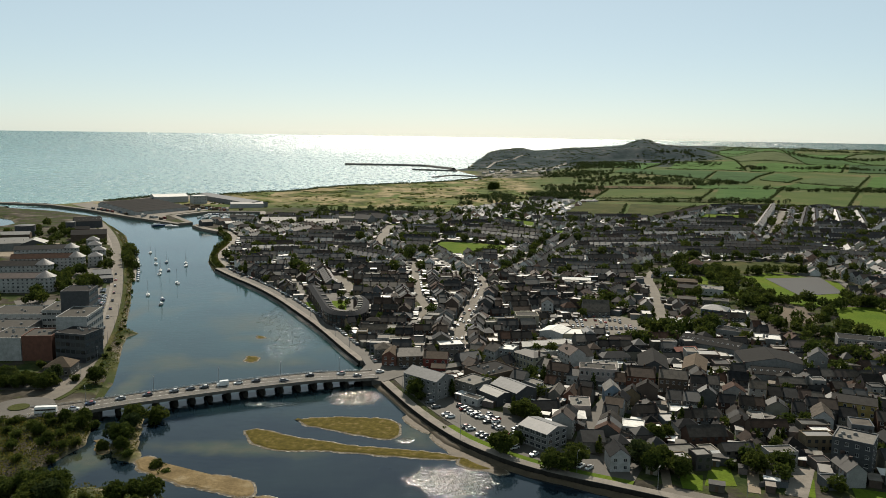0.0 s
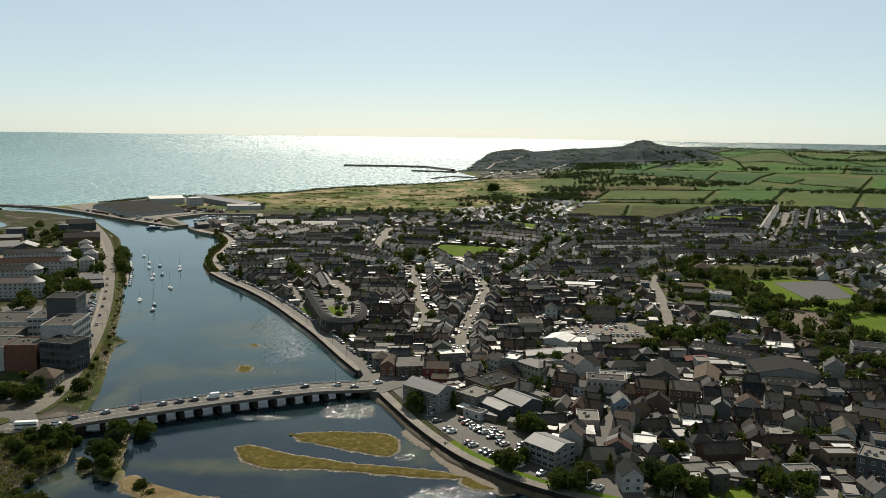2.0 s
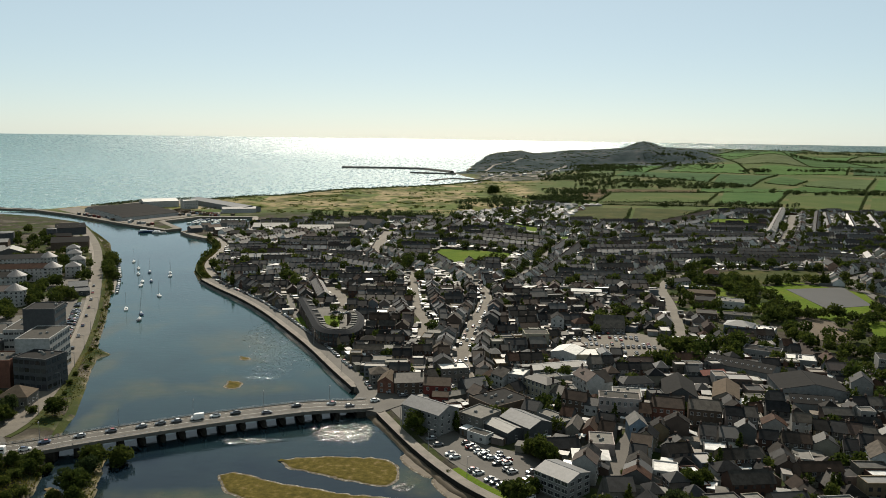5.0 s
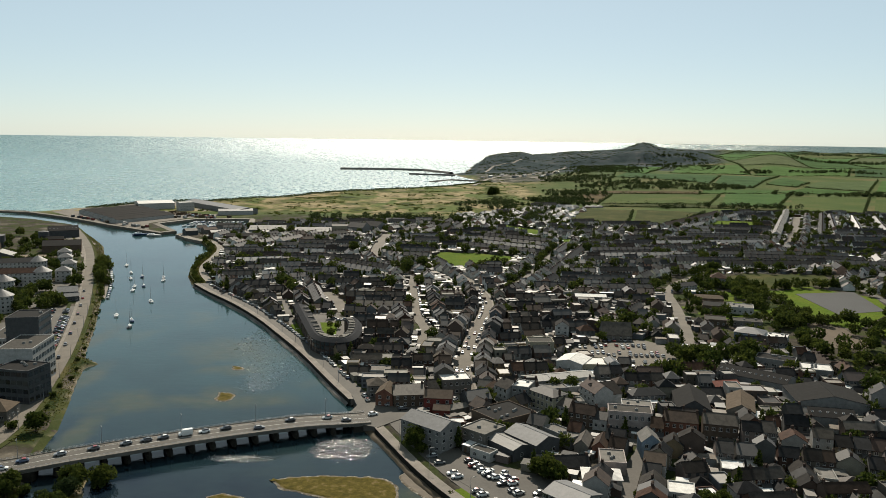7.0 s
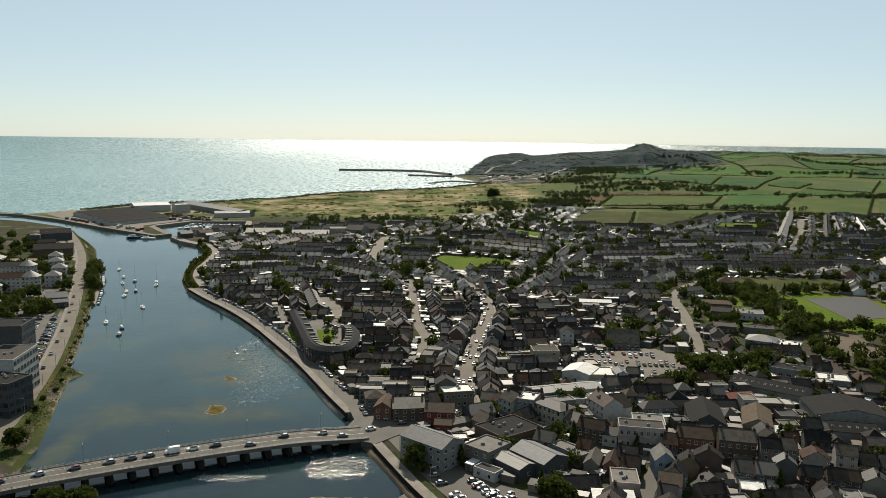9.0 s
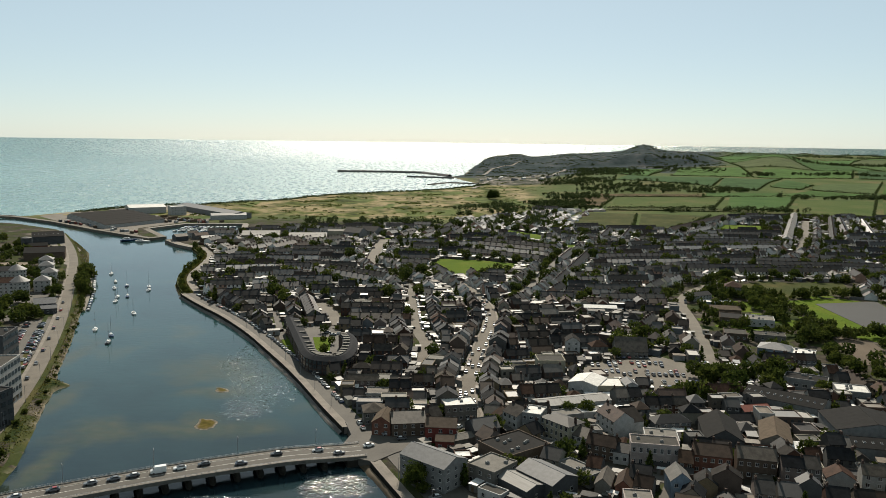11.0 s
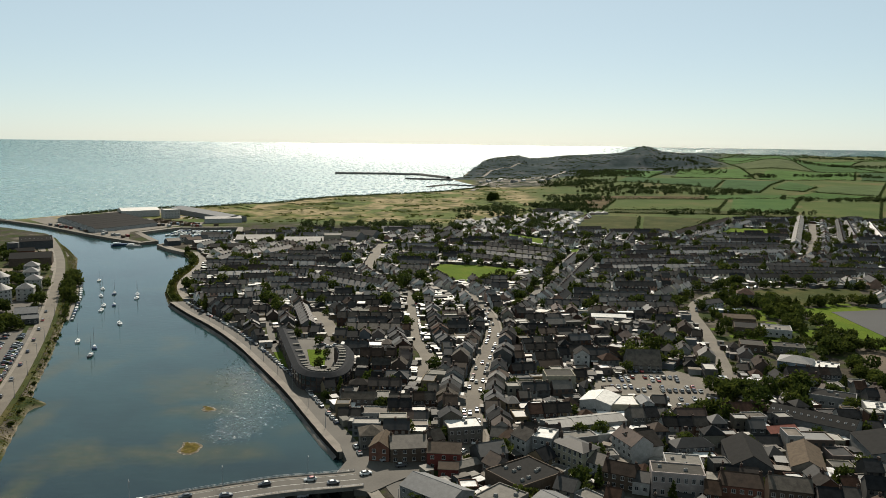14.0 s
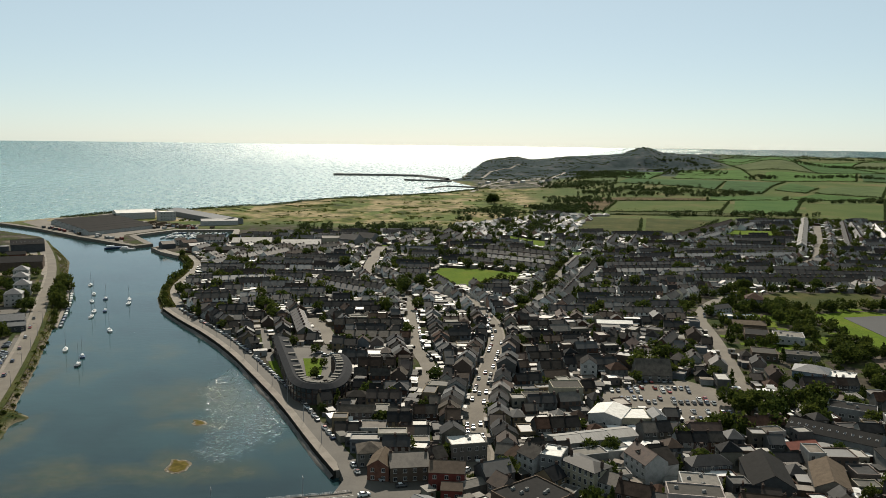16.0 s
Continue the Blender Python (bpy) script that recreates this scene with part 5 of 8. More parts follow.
def works_and_school():
    B = building
    B("warehouse", "long dark-roofed warehouse with rooflights", 132, 426, -39, 33, 15, 5.0, "gable_x", "grey", "darkfelt", 2.4, lights=12)
    B("warehouse", "wide dark-roofed warehouse with rooflights", 152, 382, -8, 30, 22, 5.2, "gable_y", "grey", "darkfelt", 3.0, units=0)
    B("warehouse", "dark-roofed warehouse with a row of rooflights", 150, 366, -12, 18, 12, 4.6, "gable_x", "grey", "darkfelt", 2.0, lights=6)
    B("red_roofed_shed", "low shed with a red roof", 125, 406, 12, 13, 7, 3.6, "gable_x", "stone", "redtile", 1.6)
    B("ridge_workshop", "grey gabled workshop with rooflights", 118, 372, -20, 11, 22, 4.6, "gable_y", "stone", "rust", 2.8)
    B("dark_gabled_store", "dark gabled store behind the street", 97, 372, -12, 14, 24, 4.8, "gable_y", "dark", "darkfelt", 4.0)
    B("brick_street_house", "red brick street house with a slate roof", 86, 352, -14, 13, 9, 7, "gable_x", "brick", "slate", 2.8, 5, 2, 2, chimneys=2)
    B("brick_street_house", "dark brown street house with slates", 100, 348, -14, 13, 9, 7.6, "gable_x", "brown", "slate", 2.8, 5, 2, 2, chimneys=2)
    B("flat_roofed_works", "works with a patched white flat roof", 177, 432, -18, 14, 12, 4.8, "flat", "grey", "whitefelt", 0, 4, 2, 1, WINDOW_WIDE, units=4)
    B("dark_roofed_works", "dark flat-roofed works with vents", 161, 451, -30, 19, 11, 5.0, "flat", "grey", "darkfelt", 0, 5, 2, 1, WINDOW_WIDE, units=3)
    B("school_hall", "pale school hall with a hipped grey roof", 169, 502, -30, 16, 13, 6.0, "hip", "blue", "metal", 2.4, 4, 3, 1)
    B("school_wing", "school wing with a white flat roof", 184, 496, -30, 12, 13, 4.6, "flat", "white", "whitefelt", 0, 3, 3, 1, units=4)
    B("school_block", "low brown school block with a flat roof", 165, 541, -17, 13, 13, 4.0, "flat", "brown", "greyfelt", 0, 4, 2, 1)
    B("school_block", "low school block with a flat roof", 182, 540, -17, 18, 10, 3.6, "flat", "stone", "greyfelt", 0, 5, 2, 1, units=2)
    B("school_block", "low school block with dark and white roofs", 177, 582, -19, 14, 17, 4.2, "flat", "brown", "darkfelt", 0, 4, 0, 1)
    B("school_block", "low school block with a pale roof", 192, 577, -19, 17, 14, 4.6, "flat", "white", "concrete", 0, 5, 2, 1, units=3)
    B("blue_trimmed_hall", "long low white hall with blue trim", 182, 632, -9, 21, 8, 3.8, "flat", "blue", "whitefelt", 0, 7, 0, 1)
    B("brown_roofed_hall", "low hall with a brown roof", 181, 611, -12, 20, 12, 3.6, "gable_x", "brown", "rust", 1.6)
    B("parish_house", "tall grey house with a hipped slate roof", 214, 676, -20, 12, 13, 7, "hip", "grey", "slate", 4.0, 4, 3, 2, chimneys=2)
    B("long_low_house", "long low house with a dark roof", 183, 652, 28, 18, 8, 3.8, "gable_x", "white", "slate", 2.0, 6)
    B("college_block", "modern dark-roofed block with rooftop panels", 223, 430, -20, 30, 13, 6, "flat", "grey", "darkfelt", 0, 8, 0, 2, WINDOW_WIDE, units=3)
    for k in range(5):
        B("gabled_house", "white gabled house in a row by the pitch", 337 + 0.6 * k, 655 - 11 * k, -80, 8, 9, 5.4, "gable_y", "white", "slate", 3.0, 2, 2, 2)
    B("white_gabled_house", "tall white gabled house with dark windows", 65, 502, -6, 7.5, 9, 8.0, "gable_y", "white", "slate", 2.6, 2, 2, 3)
    B("cream_hall", "cream hall with a plain grey flat roof", 45, 462, 2, 13.5, 11, 8.4, "flat", "cream", "greyfelt", 0, 0, 0, 1)
    B("cream_hall_annexe", "low cream annexe beside a hall", 32, 463, 2, 12.5, 7, 4, "flat", "cream", "greyfelt", 0, 3, 0, 1)
    B("long_white_roof_store", "long store with a white roof", 94, 606, -6, 22, 9, 4.5, "gable_x", "grey", "whitefelt", 1.2, 6)
    B("church_hall", "hall with a great dark slate roof", 92, 500, -4, 17, 15, 3.6, "gable_x", "stone", "slate", 6.0, 4)


works_and_school()


# ---- the crescent of apartments ----
def crescent():
    outer = rounded([(-95, 547), (-78, 490), (-72, 470), (-64, 461), (-51, 461), (-46, 474), (-47, 500), (-52, 515)], 2)
    n, p = normals(outer), np.array(outer, float)
    inner = p + n * 7.6
    k, h = len(outer), 7.4
    ob = Shape()
    vs = [(*p[i], 2.0) for i in range(k)] + [(*inner[i], 2.0) for i in range(k)] + [(*p[i], h + 2.7) for i in range(k)] + [(*inner[i], h + 2.7) for i in range(k)]
    fs = []
    for i in range(k - 1):
        fs += [(i, i + 1, 2 * k + i + 1, 2 * k + i), (k + i + 1, k + i, 3 * k + i, 3 * k + i + 1)]
    fs += [(k, 0, 2 * k, 3 * k), (k - 1, 2 * k - 1, 4 * k - 1, 3 * k - 1)]
    ob.add(vs, fs)
    root = tagged(new("crescent_building", ob.mesh("crescent_building", M["chimney"])), "curved brown brick apartment building with a grey metal roof", "apartments")
    o2, i2, mid = p - n * 0.3, inner + n * 0.2, p + n * 2.4
    r = Shape()
    vs = [(*o2[i], h + 2.6) for i in range(k)] + [(*mid[i], h + 4.3) for i in range(k)] + [(*i2[i], h + 3.3) for i in range(k)] + [(*o2[i], h + 2.4) for i in range(k)]
    fs = []
    for i in range(k - 1):
        fs += [(i, i + 1, k + i + 1, k + i), (k + i, k + i + 1, 2 * k + i + 1, 2 * k + i), (3 * k + i, 3 * k + i + 1, i + 1, i)]
    r.add(vs, fs)
    joined("roof", r.mesh("roof", M["zinc"]), root)
    for i in range(1, k - 1):
        ang = math.degrees(math.atan2(-n[i][1], -n[i][0])) + 90
        for f in range(3):
            joined("window", WINDOW_DARK, root, pose(p[i][0], p[i][1], 3.4 + f * 2.3, 0, 0, ang))
    for i in range(2, k - 2, 1):
        d = Shape()
        d.box(-0.8, 0.8, -1.6, 1.6, 0, 1.5)
        d.box(-0.95, 0.95, -1.75, 1.75, 1.5, 1.65)
        ang = math.degrees(math.atan2(n[i][1], n[i][0])) + 90
        q = p[i] + n[i] * 5.6
        joined("dormer", d.mesh("dormer", M["concrete"]), root, pose(q[0], q[1], h + 2.9, 0, 0, ang))
    occupy_poly([tuple(v) for v in p] + [tuple(v) for v in inner[::-1]], 1.0)
    occupy_poly([tuple(v) for v in p], 1.0)


crescent()


# ---- north bank ----
def north_bank():
    B = building
    B("office_block", "dark blue-grey office block with a flat roof", -194, 383, -12, 17, 14, 14.6, "flat", "dark", "darkfelt", 0, 6, 4, 4, WINDOW_DARK, units=5)
    B("white_framed_office", "office block with white-framed walls and a grey roof", -200, 396.5, 6, 15.4, 26, 19.2, "flat", "white", "greyfelt", 0, 0, 8, 5, WINDOW_DARK, units=2)
    B("office_tower", "tall dark office block with wide windows", -210.5, 424, 8, 15, 17, 27.0, "flat", "dark", "darkfelt", 0, 0, 6, 7, WINDOW_DARK, units=2)
    B("white_office_wing", "white-framed office wing with wide windows", -226, 433, 8, 13, 24, 14, "flat", "white", "greyfelt", 0, 5, 6, 4, WINDOW_WIDE, units=3)
    B("brick_block", "dark red brick block beside the offices", -211, 383, 6, 14.5, 16, 12.5, "flat", "brick", "greyfelt", 0, 0, 0, 1, units=3)
    B("white_block", "plain white block of a shopping centre", -227, 382, 4, 15.5, 22, 11.5, "flat", "white", "greyfelt", 0, units=6)
    B("shopping_centre", "shopping centre with a white-framed flat roof", -262, 440, 5, 36, 24, 9.5, "flat", "white", "greyfelt", 0, 8, 4, 2, WINDOW_WIDE, units=6)
    B("shopping_centre_wing", "low shopping centre wing with plant on its roof", -262, 402, 5, 38, 30, 8.5, "flat", "grey", "greyfelt", 0, 6, 0, 2, units=10)
    B("pavilion", "square pavilion with a hipped pale roof", -187, 357, 4, 12, 11, 5, "hip", "stone", "rust", 3.6, 3, 3, 1)
    for (x, y, rot, w) in ((-330, 541, 9, 44), (-352, 590, 13, 40), (-350, 626, 15, 46), (-372, 672, 20, 42)):
        B("apartment_terrace", "white four-storey apartment terrace with grey roofs", x, y, rot, w, 11, 10.5, "gable_x", "white", "slate", 3.0, int(w / 3), 3, 4)
        c, s_ = math.cos(radians(rot)), math.sin(radians(rot))
        t = Shape()
        t.tube(0, 0, -0.5, 11, 6.5, 6.5, 20)
        ex, ey = x + c * (w + 3) - s_ * 5, y + s_ * (w + 3) + c * 5
        o = tagged(new("corner_turret", t.mesh("corner_turret", M["white"])), "round white corner turret of an apartment terrace", "tower")
        o.location = (ex, ey, 2.7)
        r = Shape()
        r.tube(0, 0, 10.9, 15.0, 7.3, 0.3, 20)
        joined("roof", r.mesh("roof", M["metal"]), o, None, "pale conical metal roof")
        for f in range(4):
            for k in range(9):
                a = radians(-160 + k * 25)
                joined("window", WINDOW, o, pose(6.5 * math.cos(a), 6.5 * math.sin(a), 1 + f * 2.6, 0, 0, math.degrees(a) + 90))
        occupy(ex, ey, 0, -8, 8, -8, 8)
    for (x, y) in ((-300, 655), (-312, 690), (-330, 722), (-345, 752)):
        B("apartment_pavilion", "white apartment pavilion with a pale hipped roof", x, y, 20, 11, 11, 8.5, "hip", "white", "metal", 3.4, 3, 3, 3)
    B("boat_house", "dark boathouse with layered white-edged roofs", -267, 590, 24, 13, 12, 5.5, "gable_x", "dark", "metal", 2.8, 4, 2, 2)
    B("boat_house_wing", "low wing of a boathouse", -264, 583, 24, 14, 7, 3.6, "gable_x", "dark", "metal", 1.6, 4, 1, 1)
    B("warehouse", "brown gabled warehouse on the quay", -382, 798, 22, 34, 22, 7, "gable_x", "brown", "darkfelt", 4)
    B("open_warehouse", "dark warehouse with an open roof frame", -428, 905, 30, 30, 20, 8, "gable_x", "dark", "darkfelt", 4, lights=8)
    B("warehouse", "brown shed beside a yard", -410, 850, 24, 22, 10, 6, "gable_x", "brick", "darkfelt", 2.5)
    B("factory_shed", "long pale-roofed factory shed", -440, 722, 22, 48, 24, 7, "gable_x", "grey", "tin", 4, lights=6)
    B("factory_shed", "pale-roofed factory shed on the bank", -400, 735, 22, 22, 22, 6, "gable_y", "dark", "tin", 4)
    B("factory_shed", "low brown shed with a sheet roof", -470, 800, 20, 40, 16, 5, "gable_x", "brown", "tin", 2.5)
    for x, y, r, h in ((-448, 835, 10, 12), (-412, 862, 5, 13)):
        t = Shape()
        t.tube(0, 0, -0.5, h, r, r, 24)
        t.tube(0, 0, h, h + 0.9, r + 0.15, r * 0.3, 24)
        o = tagged(new("storage_tank", t.mesh("storage_tank", M["dark"])), "dark round storage tank with a pale lid", "tank")
        o.location = (x, y, 2.7)
        occupy(x, y, 0, -r, r, -r, r)


north_bank()


# ---- harbour ----
def harbour():
    B = building
    # saw-tooth factory along the channel
    for k in range(7):
        t = k / 7
        B("factory_bay", "pale-walled saw-tooth factory bay with a dark roof", -415 - 98 * t, 1052 + 122 * t, 60, 92, 17.5, 4.6, "gable_x", "white", "darkfelt", 2.8, category="factory")
    B("white_warehouse", "harbour warehouse with a bright white roof", -455, 1232, 30, 52, 40, 9, "gable_x", "white", "whitefelt", 3)
    B("white_office", "small white harbour office", -392, 1226, 33, 22, 18, 12, "flat", "white", "whitefelt", 0, 5, 2, 3)
    B("long_warehouse", "long warehouse with a pale grey roof", -414, 1322, -49, 185, 30, 7.5, "gable_x", "grey", "metal", 3)
    for k in range(16):
        s2 = Shape()
        for q in range(4):
            s2.box(-5, 5, -1.2 + q * 0.5, 1.2 - q * 0.3, q * 0.8, q * 0.8 + 0.78, 0, 0.1)
        o = tagged(new("timber_stack", s2.mesh("timber_stack", M["wood"])), "stack of sawn timber in the harbour yard", "timber stack", "stacks in the harbour yard")
        sx, sy = -392 + 10 * (k % 8), 1180 - 7 * (k % 8) + 16 * (k // 8)
        o.matrix_basis = pose(sx, sy, gz(sx, sy) + 0.2, 0, 0, 40 + 50 * (k % 2))
    B("harbour_shed", "pale harbour shed by the dock", -318, 1170, 20, 48, 18, 6, "gable_x", "white", "metal", 2.5)
    B("dock_warehouse", "wide dock warehouse with a pale sheet roof", -225, 962, 8, 42, 40, 5.5, "gable_x", "stone", "pale_sheet", 3, lights=9)
    B("dock_warehouse", "wide dock warehouse with a pale sheet roof", -170, 950, 7, 42, 38, 5.5, "gable_x", "stone", "pale_sheet", 3, lights=9)
    B("lit_warehouse", "cream warehouse with a flat roof", -132, 992, 8, 26, 22, 7.5, "flat", "cream", "concrete", 0)
    B("dock_store", "dark gabled dock store", -292, 945, 40, 14, 11, 5, "gable_x", "dark", "slate", 2.5)
    B("dock_store", "low stone dock store with a slate roof", -276, 962, 40, 16, 10, 4.5, "gable_x", "stone", "slate", 2.5)
    B("dock_store", "white dock office with a slate roof", -288, 975, 30, 11, 9, 5.5, "gable_x", "white", "slate", 2.2, 3, 1, 2)
    B("dock_store", "brown dock store with a sheet roof", -262, 940, 30, 18, 12, 4.5, "gable_x", "brown", "tin", 2.0)
    B("dock_store", "low pale-roofed dock store", -268, 1030, 15, 16, 10, 4.2, "gable_x", "grey", "pale_sheet", 1.8)
    r = random.Random(44)
    for k in range(44):
        t = k / 44
        s3 = Shape()
        side = [(-3.0 + q * 0.25, 1.18 + 0.05 * ((q // 2) % 2)) for q in range(25)]
        s3.prism([(x, -y) for x, y in side] + side[::-1], 0, 2.55)
        cx, cy = (-360 - 150 * t + r.uniform(-7, 7), 1000 + 122 * t + r.uniform(4, 12)) if k % 2 else (-400 + r.uniform(0, 105), 1150 + r.uniform(-8, 14) - 20 * t)
        o = tagged(new("shipping_container", s3.mesh("shipping_container", M[r.choice(("blue", "rust", "dark", "red", "grey", "white"))])), "ribbed steel shipping container on the quay", "container", "containers on the quay")
        o.matrix_basis = pose(cx, cy, gz(cx, cy) + 0.32, 0, 0, r.choice((-40, 50, -42)))
    B("dock_shed", "long low brown dock shed", -236, 905, 12, 38, 14, 5, "gable_x", "brown", "darkfelt", 2.5)
    B("dock_shed", "long low dock shed with a pale roof", -275, 1005, 6, 30, 16, 5, "gable_x", "grey", "darkfelt", 2.5)
    B("gabled_hall", "dark gabled hall at the street's end", -95, 985, 65, 18, 22, 7, "gable_y", "grey", "slate", 5)
    B("gabled_hall", "dark gabled hall at the street's end", -78, 1000, 65, 20, 22, 7, "gable_y", "grey", "slate", 5)
    for k in range(12):
        B("terrace_house", "white-walled terrace house in a long row with a grey roof", 398 + 11.6 * k, 974 + 24.2 * k, 64.4, 24, 10, 7.0, "gable_x", "white", "pale_sheet", 3.0, 5, 2, 2, left=2, chimneys=2, category="house")
    for k in range(14):
        B("quarry_works", "pale works shed at the foot of the hill", 112 + 17 * k + 9 * (k % 2), 2290 + 37 * (k % 5), 10 + 28 * (k % 3), 9 + 3 * (k % 3), 7 + 2 * (k % 2), 3.5 + (k % 3), "gable_x",
          ("white", "white", "grey")[k % 3], ("pale_sheet", "whitefelt", "darkfelt")[k % 3], 1.6)


harbour()

# ---- terraces and estates ----
for a in ((-182, 739, -142, 750), (-139, 655, -106, 669), (-75, 591, -26, 590), (-72, 566, -26, 564), (-103, 752, -48, 710), (-110, 735, -60, 692), (-78, 574, -92, 628)):
    terrace(*a, 6.2, 8.5, 2)
for x0, y0, x1, y1 in ((146, 760, 210, 770), (205, 772, 292, 774), (231, 896, 362, 917), (256, 757, 339, 761), (230, 860, 340, 872), (250, 820, 360, 828), (150, 800, 240, 812),
                       (150, 835, 230, 845), (245, 935, 380, 955), (290, 800, 400, 790), (360, 770, 440, 750)):
    terrace(x0, y0, x1, y1, 6.2, 8.5, 2)
for x0, y0, dx, dy, n, sx, sy in ((24, 872, 70, -48, 4, 9, 25), (66, 700, 60, 175, 2, 17, -5), (178, 985, 30, 90, 2, 24, -6), (283, 1071, 126, 162, 2, 22, -18),
                                  (449, 988, 122, 253, 1, 26, -12), (500, 1060, 75, 165, 3, 27, -12), (520, 960, 110, 150, 4, 26, -16), (430, 800, 120, 90, 5, 17, -24), (640, 1120, 110, 150, 4, 27, -18)):
    for k in range(n):
        terrace(x0 + sx * k, y0 + sy * k, x0 + sx * k + dx, y0 + sy * k + dy, 7.0, 8.5, 2, -1, "houses of an estate")

# ---- bungalows with pale tiled roofs near the links ----
PALE_HOUSES = Mass()


def bungalow(x, y, rot):
    if is_free(x, y, rot, -4.5, 4.5, -4, 4):
        occupy(x, y, rot, -6, 6, -5, 5)
        PALE_HOUSES.add(house_kit(rng.choice((9, 11, 13)), rng.choice((8, 9)), 1, rng.random() < 0.6, True)[0], pose(x, y, gz(x, y), 0, 0, rot + rng.choice((0, 0, 90)) + rng.uniform(-14, 14)), rng.random())


for q in ROADS:
    if "bungalows" in q[2]:
        for px, py in dense(q[0], 15.0):
            for off in (-16, 16, 34, -34, 52):
                bungalow(px + off * 0.93 + rng.uniform(-4, 4), py - off * 0.3 + rng.uniform(-5, 5), 70)
for k in range(8):
    bungalow(200 + 10.5 * k, 1362 + rng.uniform(-4, 4), 4)
    bungalow(60 + 10 * k, 1225 + 14 * k, 60)
for k in range(60):
    bungalow(rng.uniform(20, 75), rng.uniform(1050, 1230), rng.choice((20, 80)))
for k in range(80):          # hamlet under the hill
    y = rng.uniform(2040, 2430)
    bungalow(rng.uniform(0.055, 0.135) * y, y, rng.choice((10, 40, 100)))
M["pale_roof"] = palette("pale_concrete_tile", [(0.34, 0.33, 0.31), (0.20, 0.195, 0.185), (0.42, 0.40, 0.37), (0.10, 0.10, 0.098), (0.28, 0.25, 0.22), (0.14, 0.13, 0.12)], 0.5, 0.5, 0.35, 0.012, 0.5)
PALE_HOUSES.make("pale_bungalows", [M["hazed_wall"], M["glass"], M["pale_roof"], M["chimney"], M["felt"], M["hazed_wall"]], "low bungalows with pale tiled roofs near the links", "houses")

# ---- houses along the roads, then what fills the blocks ----
TOWN = [(-28, 388), (-52, 432), (-66, 458), (-86, 500), (-108, 542), (-160, 628), (-205, 700), (-212, 790), (-222, 850), (-250, 905), (-250, 1050), (-130, 1090), (60, 1120), (90, 1240),
        (170, 1390), (200, 1330), (165, 1180), (200, 1095), (290, 1090), (420, 1240), (560, 1290), (700, 1240), (760, 1050), (560, 800), (420, 600), (330, 400), (260, 245), (90, 248), (15, 310)]
segments = []
for line, w in [(MAIN, 10.0)] + [(l, w) for l, w, _ in ROADS] + [(QUAY_DOWN, 26)]:
    for (x0, y0), (x1, y1) in zip(line, line[1:]):
        segments.append((x0, y0, x1, y1, w))
seg = np.array(segments)


def street_angle(x, y):
    dx, dy = seg[:, 2] - seg[:, 0], seg[:, 3] - seg[:, 1]
    t = np.clip(((x - seg[:, 0]) * dx + (y - seg[:, 1]) * dy) / np.maximum(dx * dx + dy * dy, 1e-6), 0, 1)
    d = np.hypot(x - seg[:, 0] - t * dx, y - seg[:, 1] - t * dy)
    k = int(np.argmin(d))
    return math.degrees(math.atan2(dy[k], dx[k])), float(d[k])


def line_road(line, width, gap, gable=0.3):
    pts = dense(line, 1.0)
    for side in (1, -1):
        pos = 0.0
        while pos < len(pts) - 8:
            w, d = rng.choice((5, 6, 7)), rng.choice((7, 8, 9))
            i = int(pos + w / 2)
            if i + 1 >= len(pts):
                break
            (xa, ya), (xb, yb) = pts[max(0, i - 2)], pts[min(len(pts) - 1, i + 2)]
            ang = math.degrees(math.atan2(yb - ya, xb - xa))
            turn = rng.random() < gable
            off = width / 2 + 0.9 + (w / 2 if turn else d / 2) + (0 if gap < 1 else 3)
            x, y = pts[i][0] - math.sin(radians(ang)) * off * side, pts[i][1] + math.cos(radians(ang)) * off * side
            rot = ang + (90 if turn else 0)
            if is_free(x, y, rot, -w / 2 + 0.6, w / 2 - 0.6, -d / 2 + 0.6, d / 2 - 0.6):
                place_house(x, y, rot, w, d, rng.choice((2, 2, 2, 2, 3)) if y < 560 else rng.choice((1, 2, 2)))
                pos += (d if turn else w) + rng.choice((0, 0, gap))
            else:
                pos += 2.0


line_road(MAIN, 10.0, 0.3, 0.35)
for line, w, _ in ROADS[:4] + ROADS[5:]:
    line_road(line, w + 1.0, 1.5 if line[0][1] > 600 else 0.4, 0.25)
line_road(QUAY_DOWN[8:], 19.0, 2.0, 0.4)

inside = edge_distance(cell_x, cell_y, TOWN) > 0
spots = np.argwhere(inside & ~taken)
order = np.random.RandomState(3).permutation(len(spots))


def district(x, y):
    ang, dist = street_angle(x, y)
    return ang if dist < (26 if y > 620 or x > 90 else 13) else 4 + 5 * math.sin(x / 40.0) if y < 620 and x < 90 else 6 + 12 * math.sin(x / 85.0 + y / 160.0) + (65 if math.sin(x / 130.0 - y / 95.0) > 0.75 else 0)


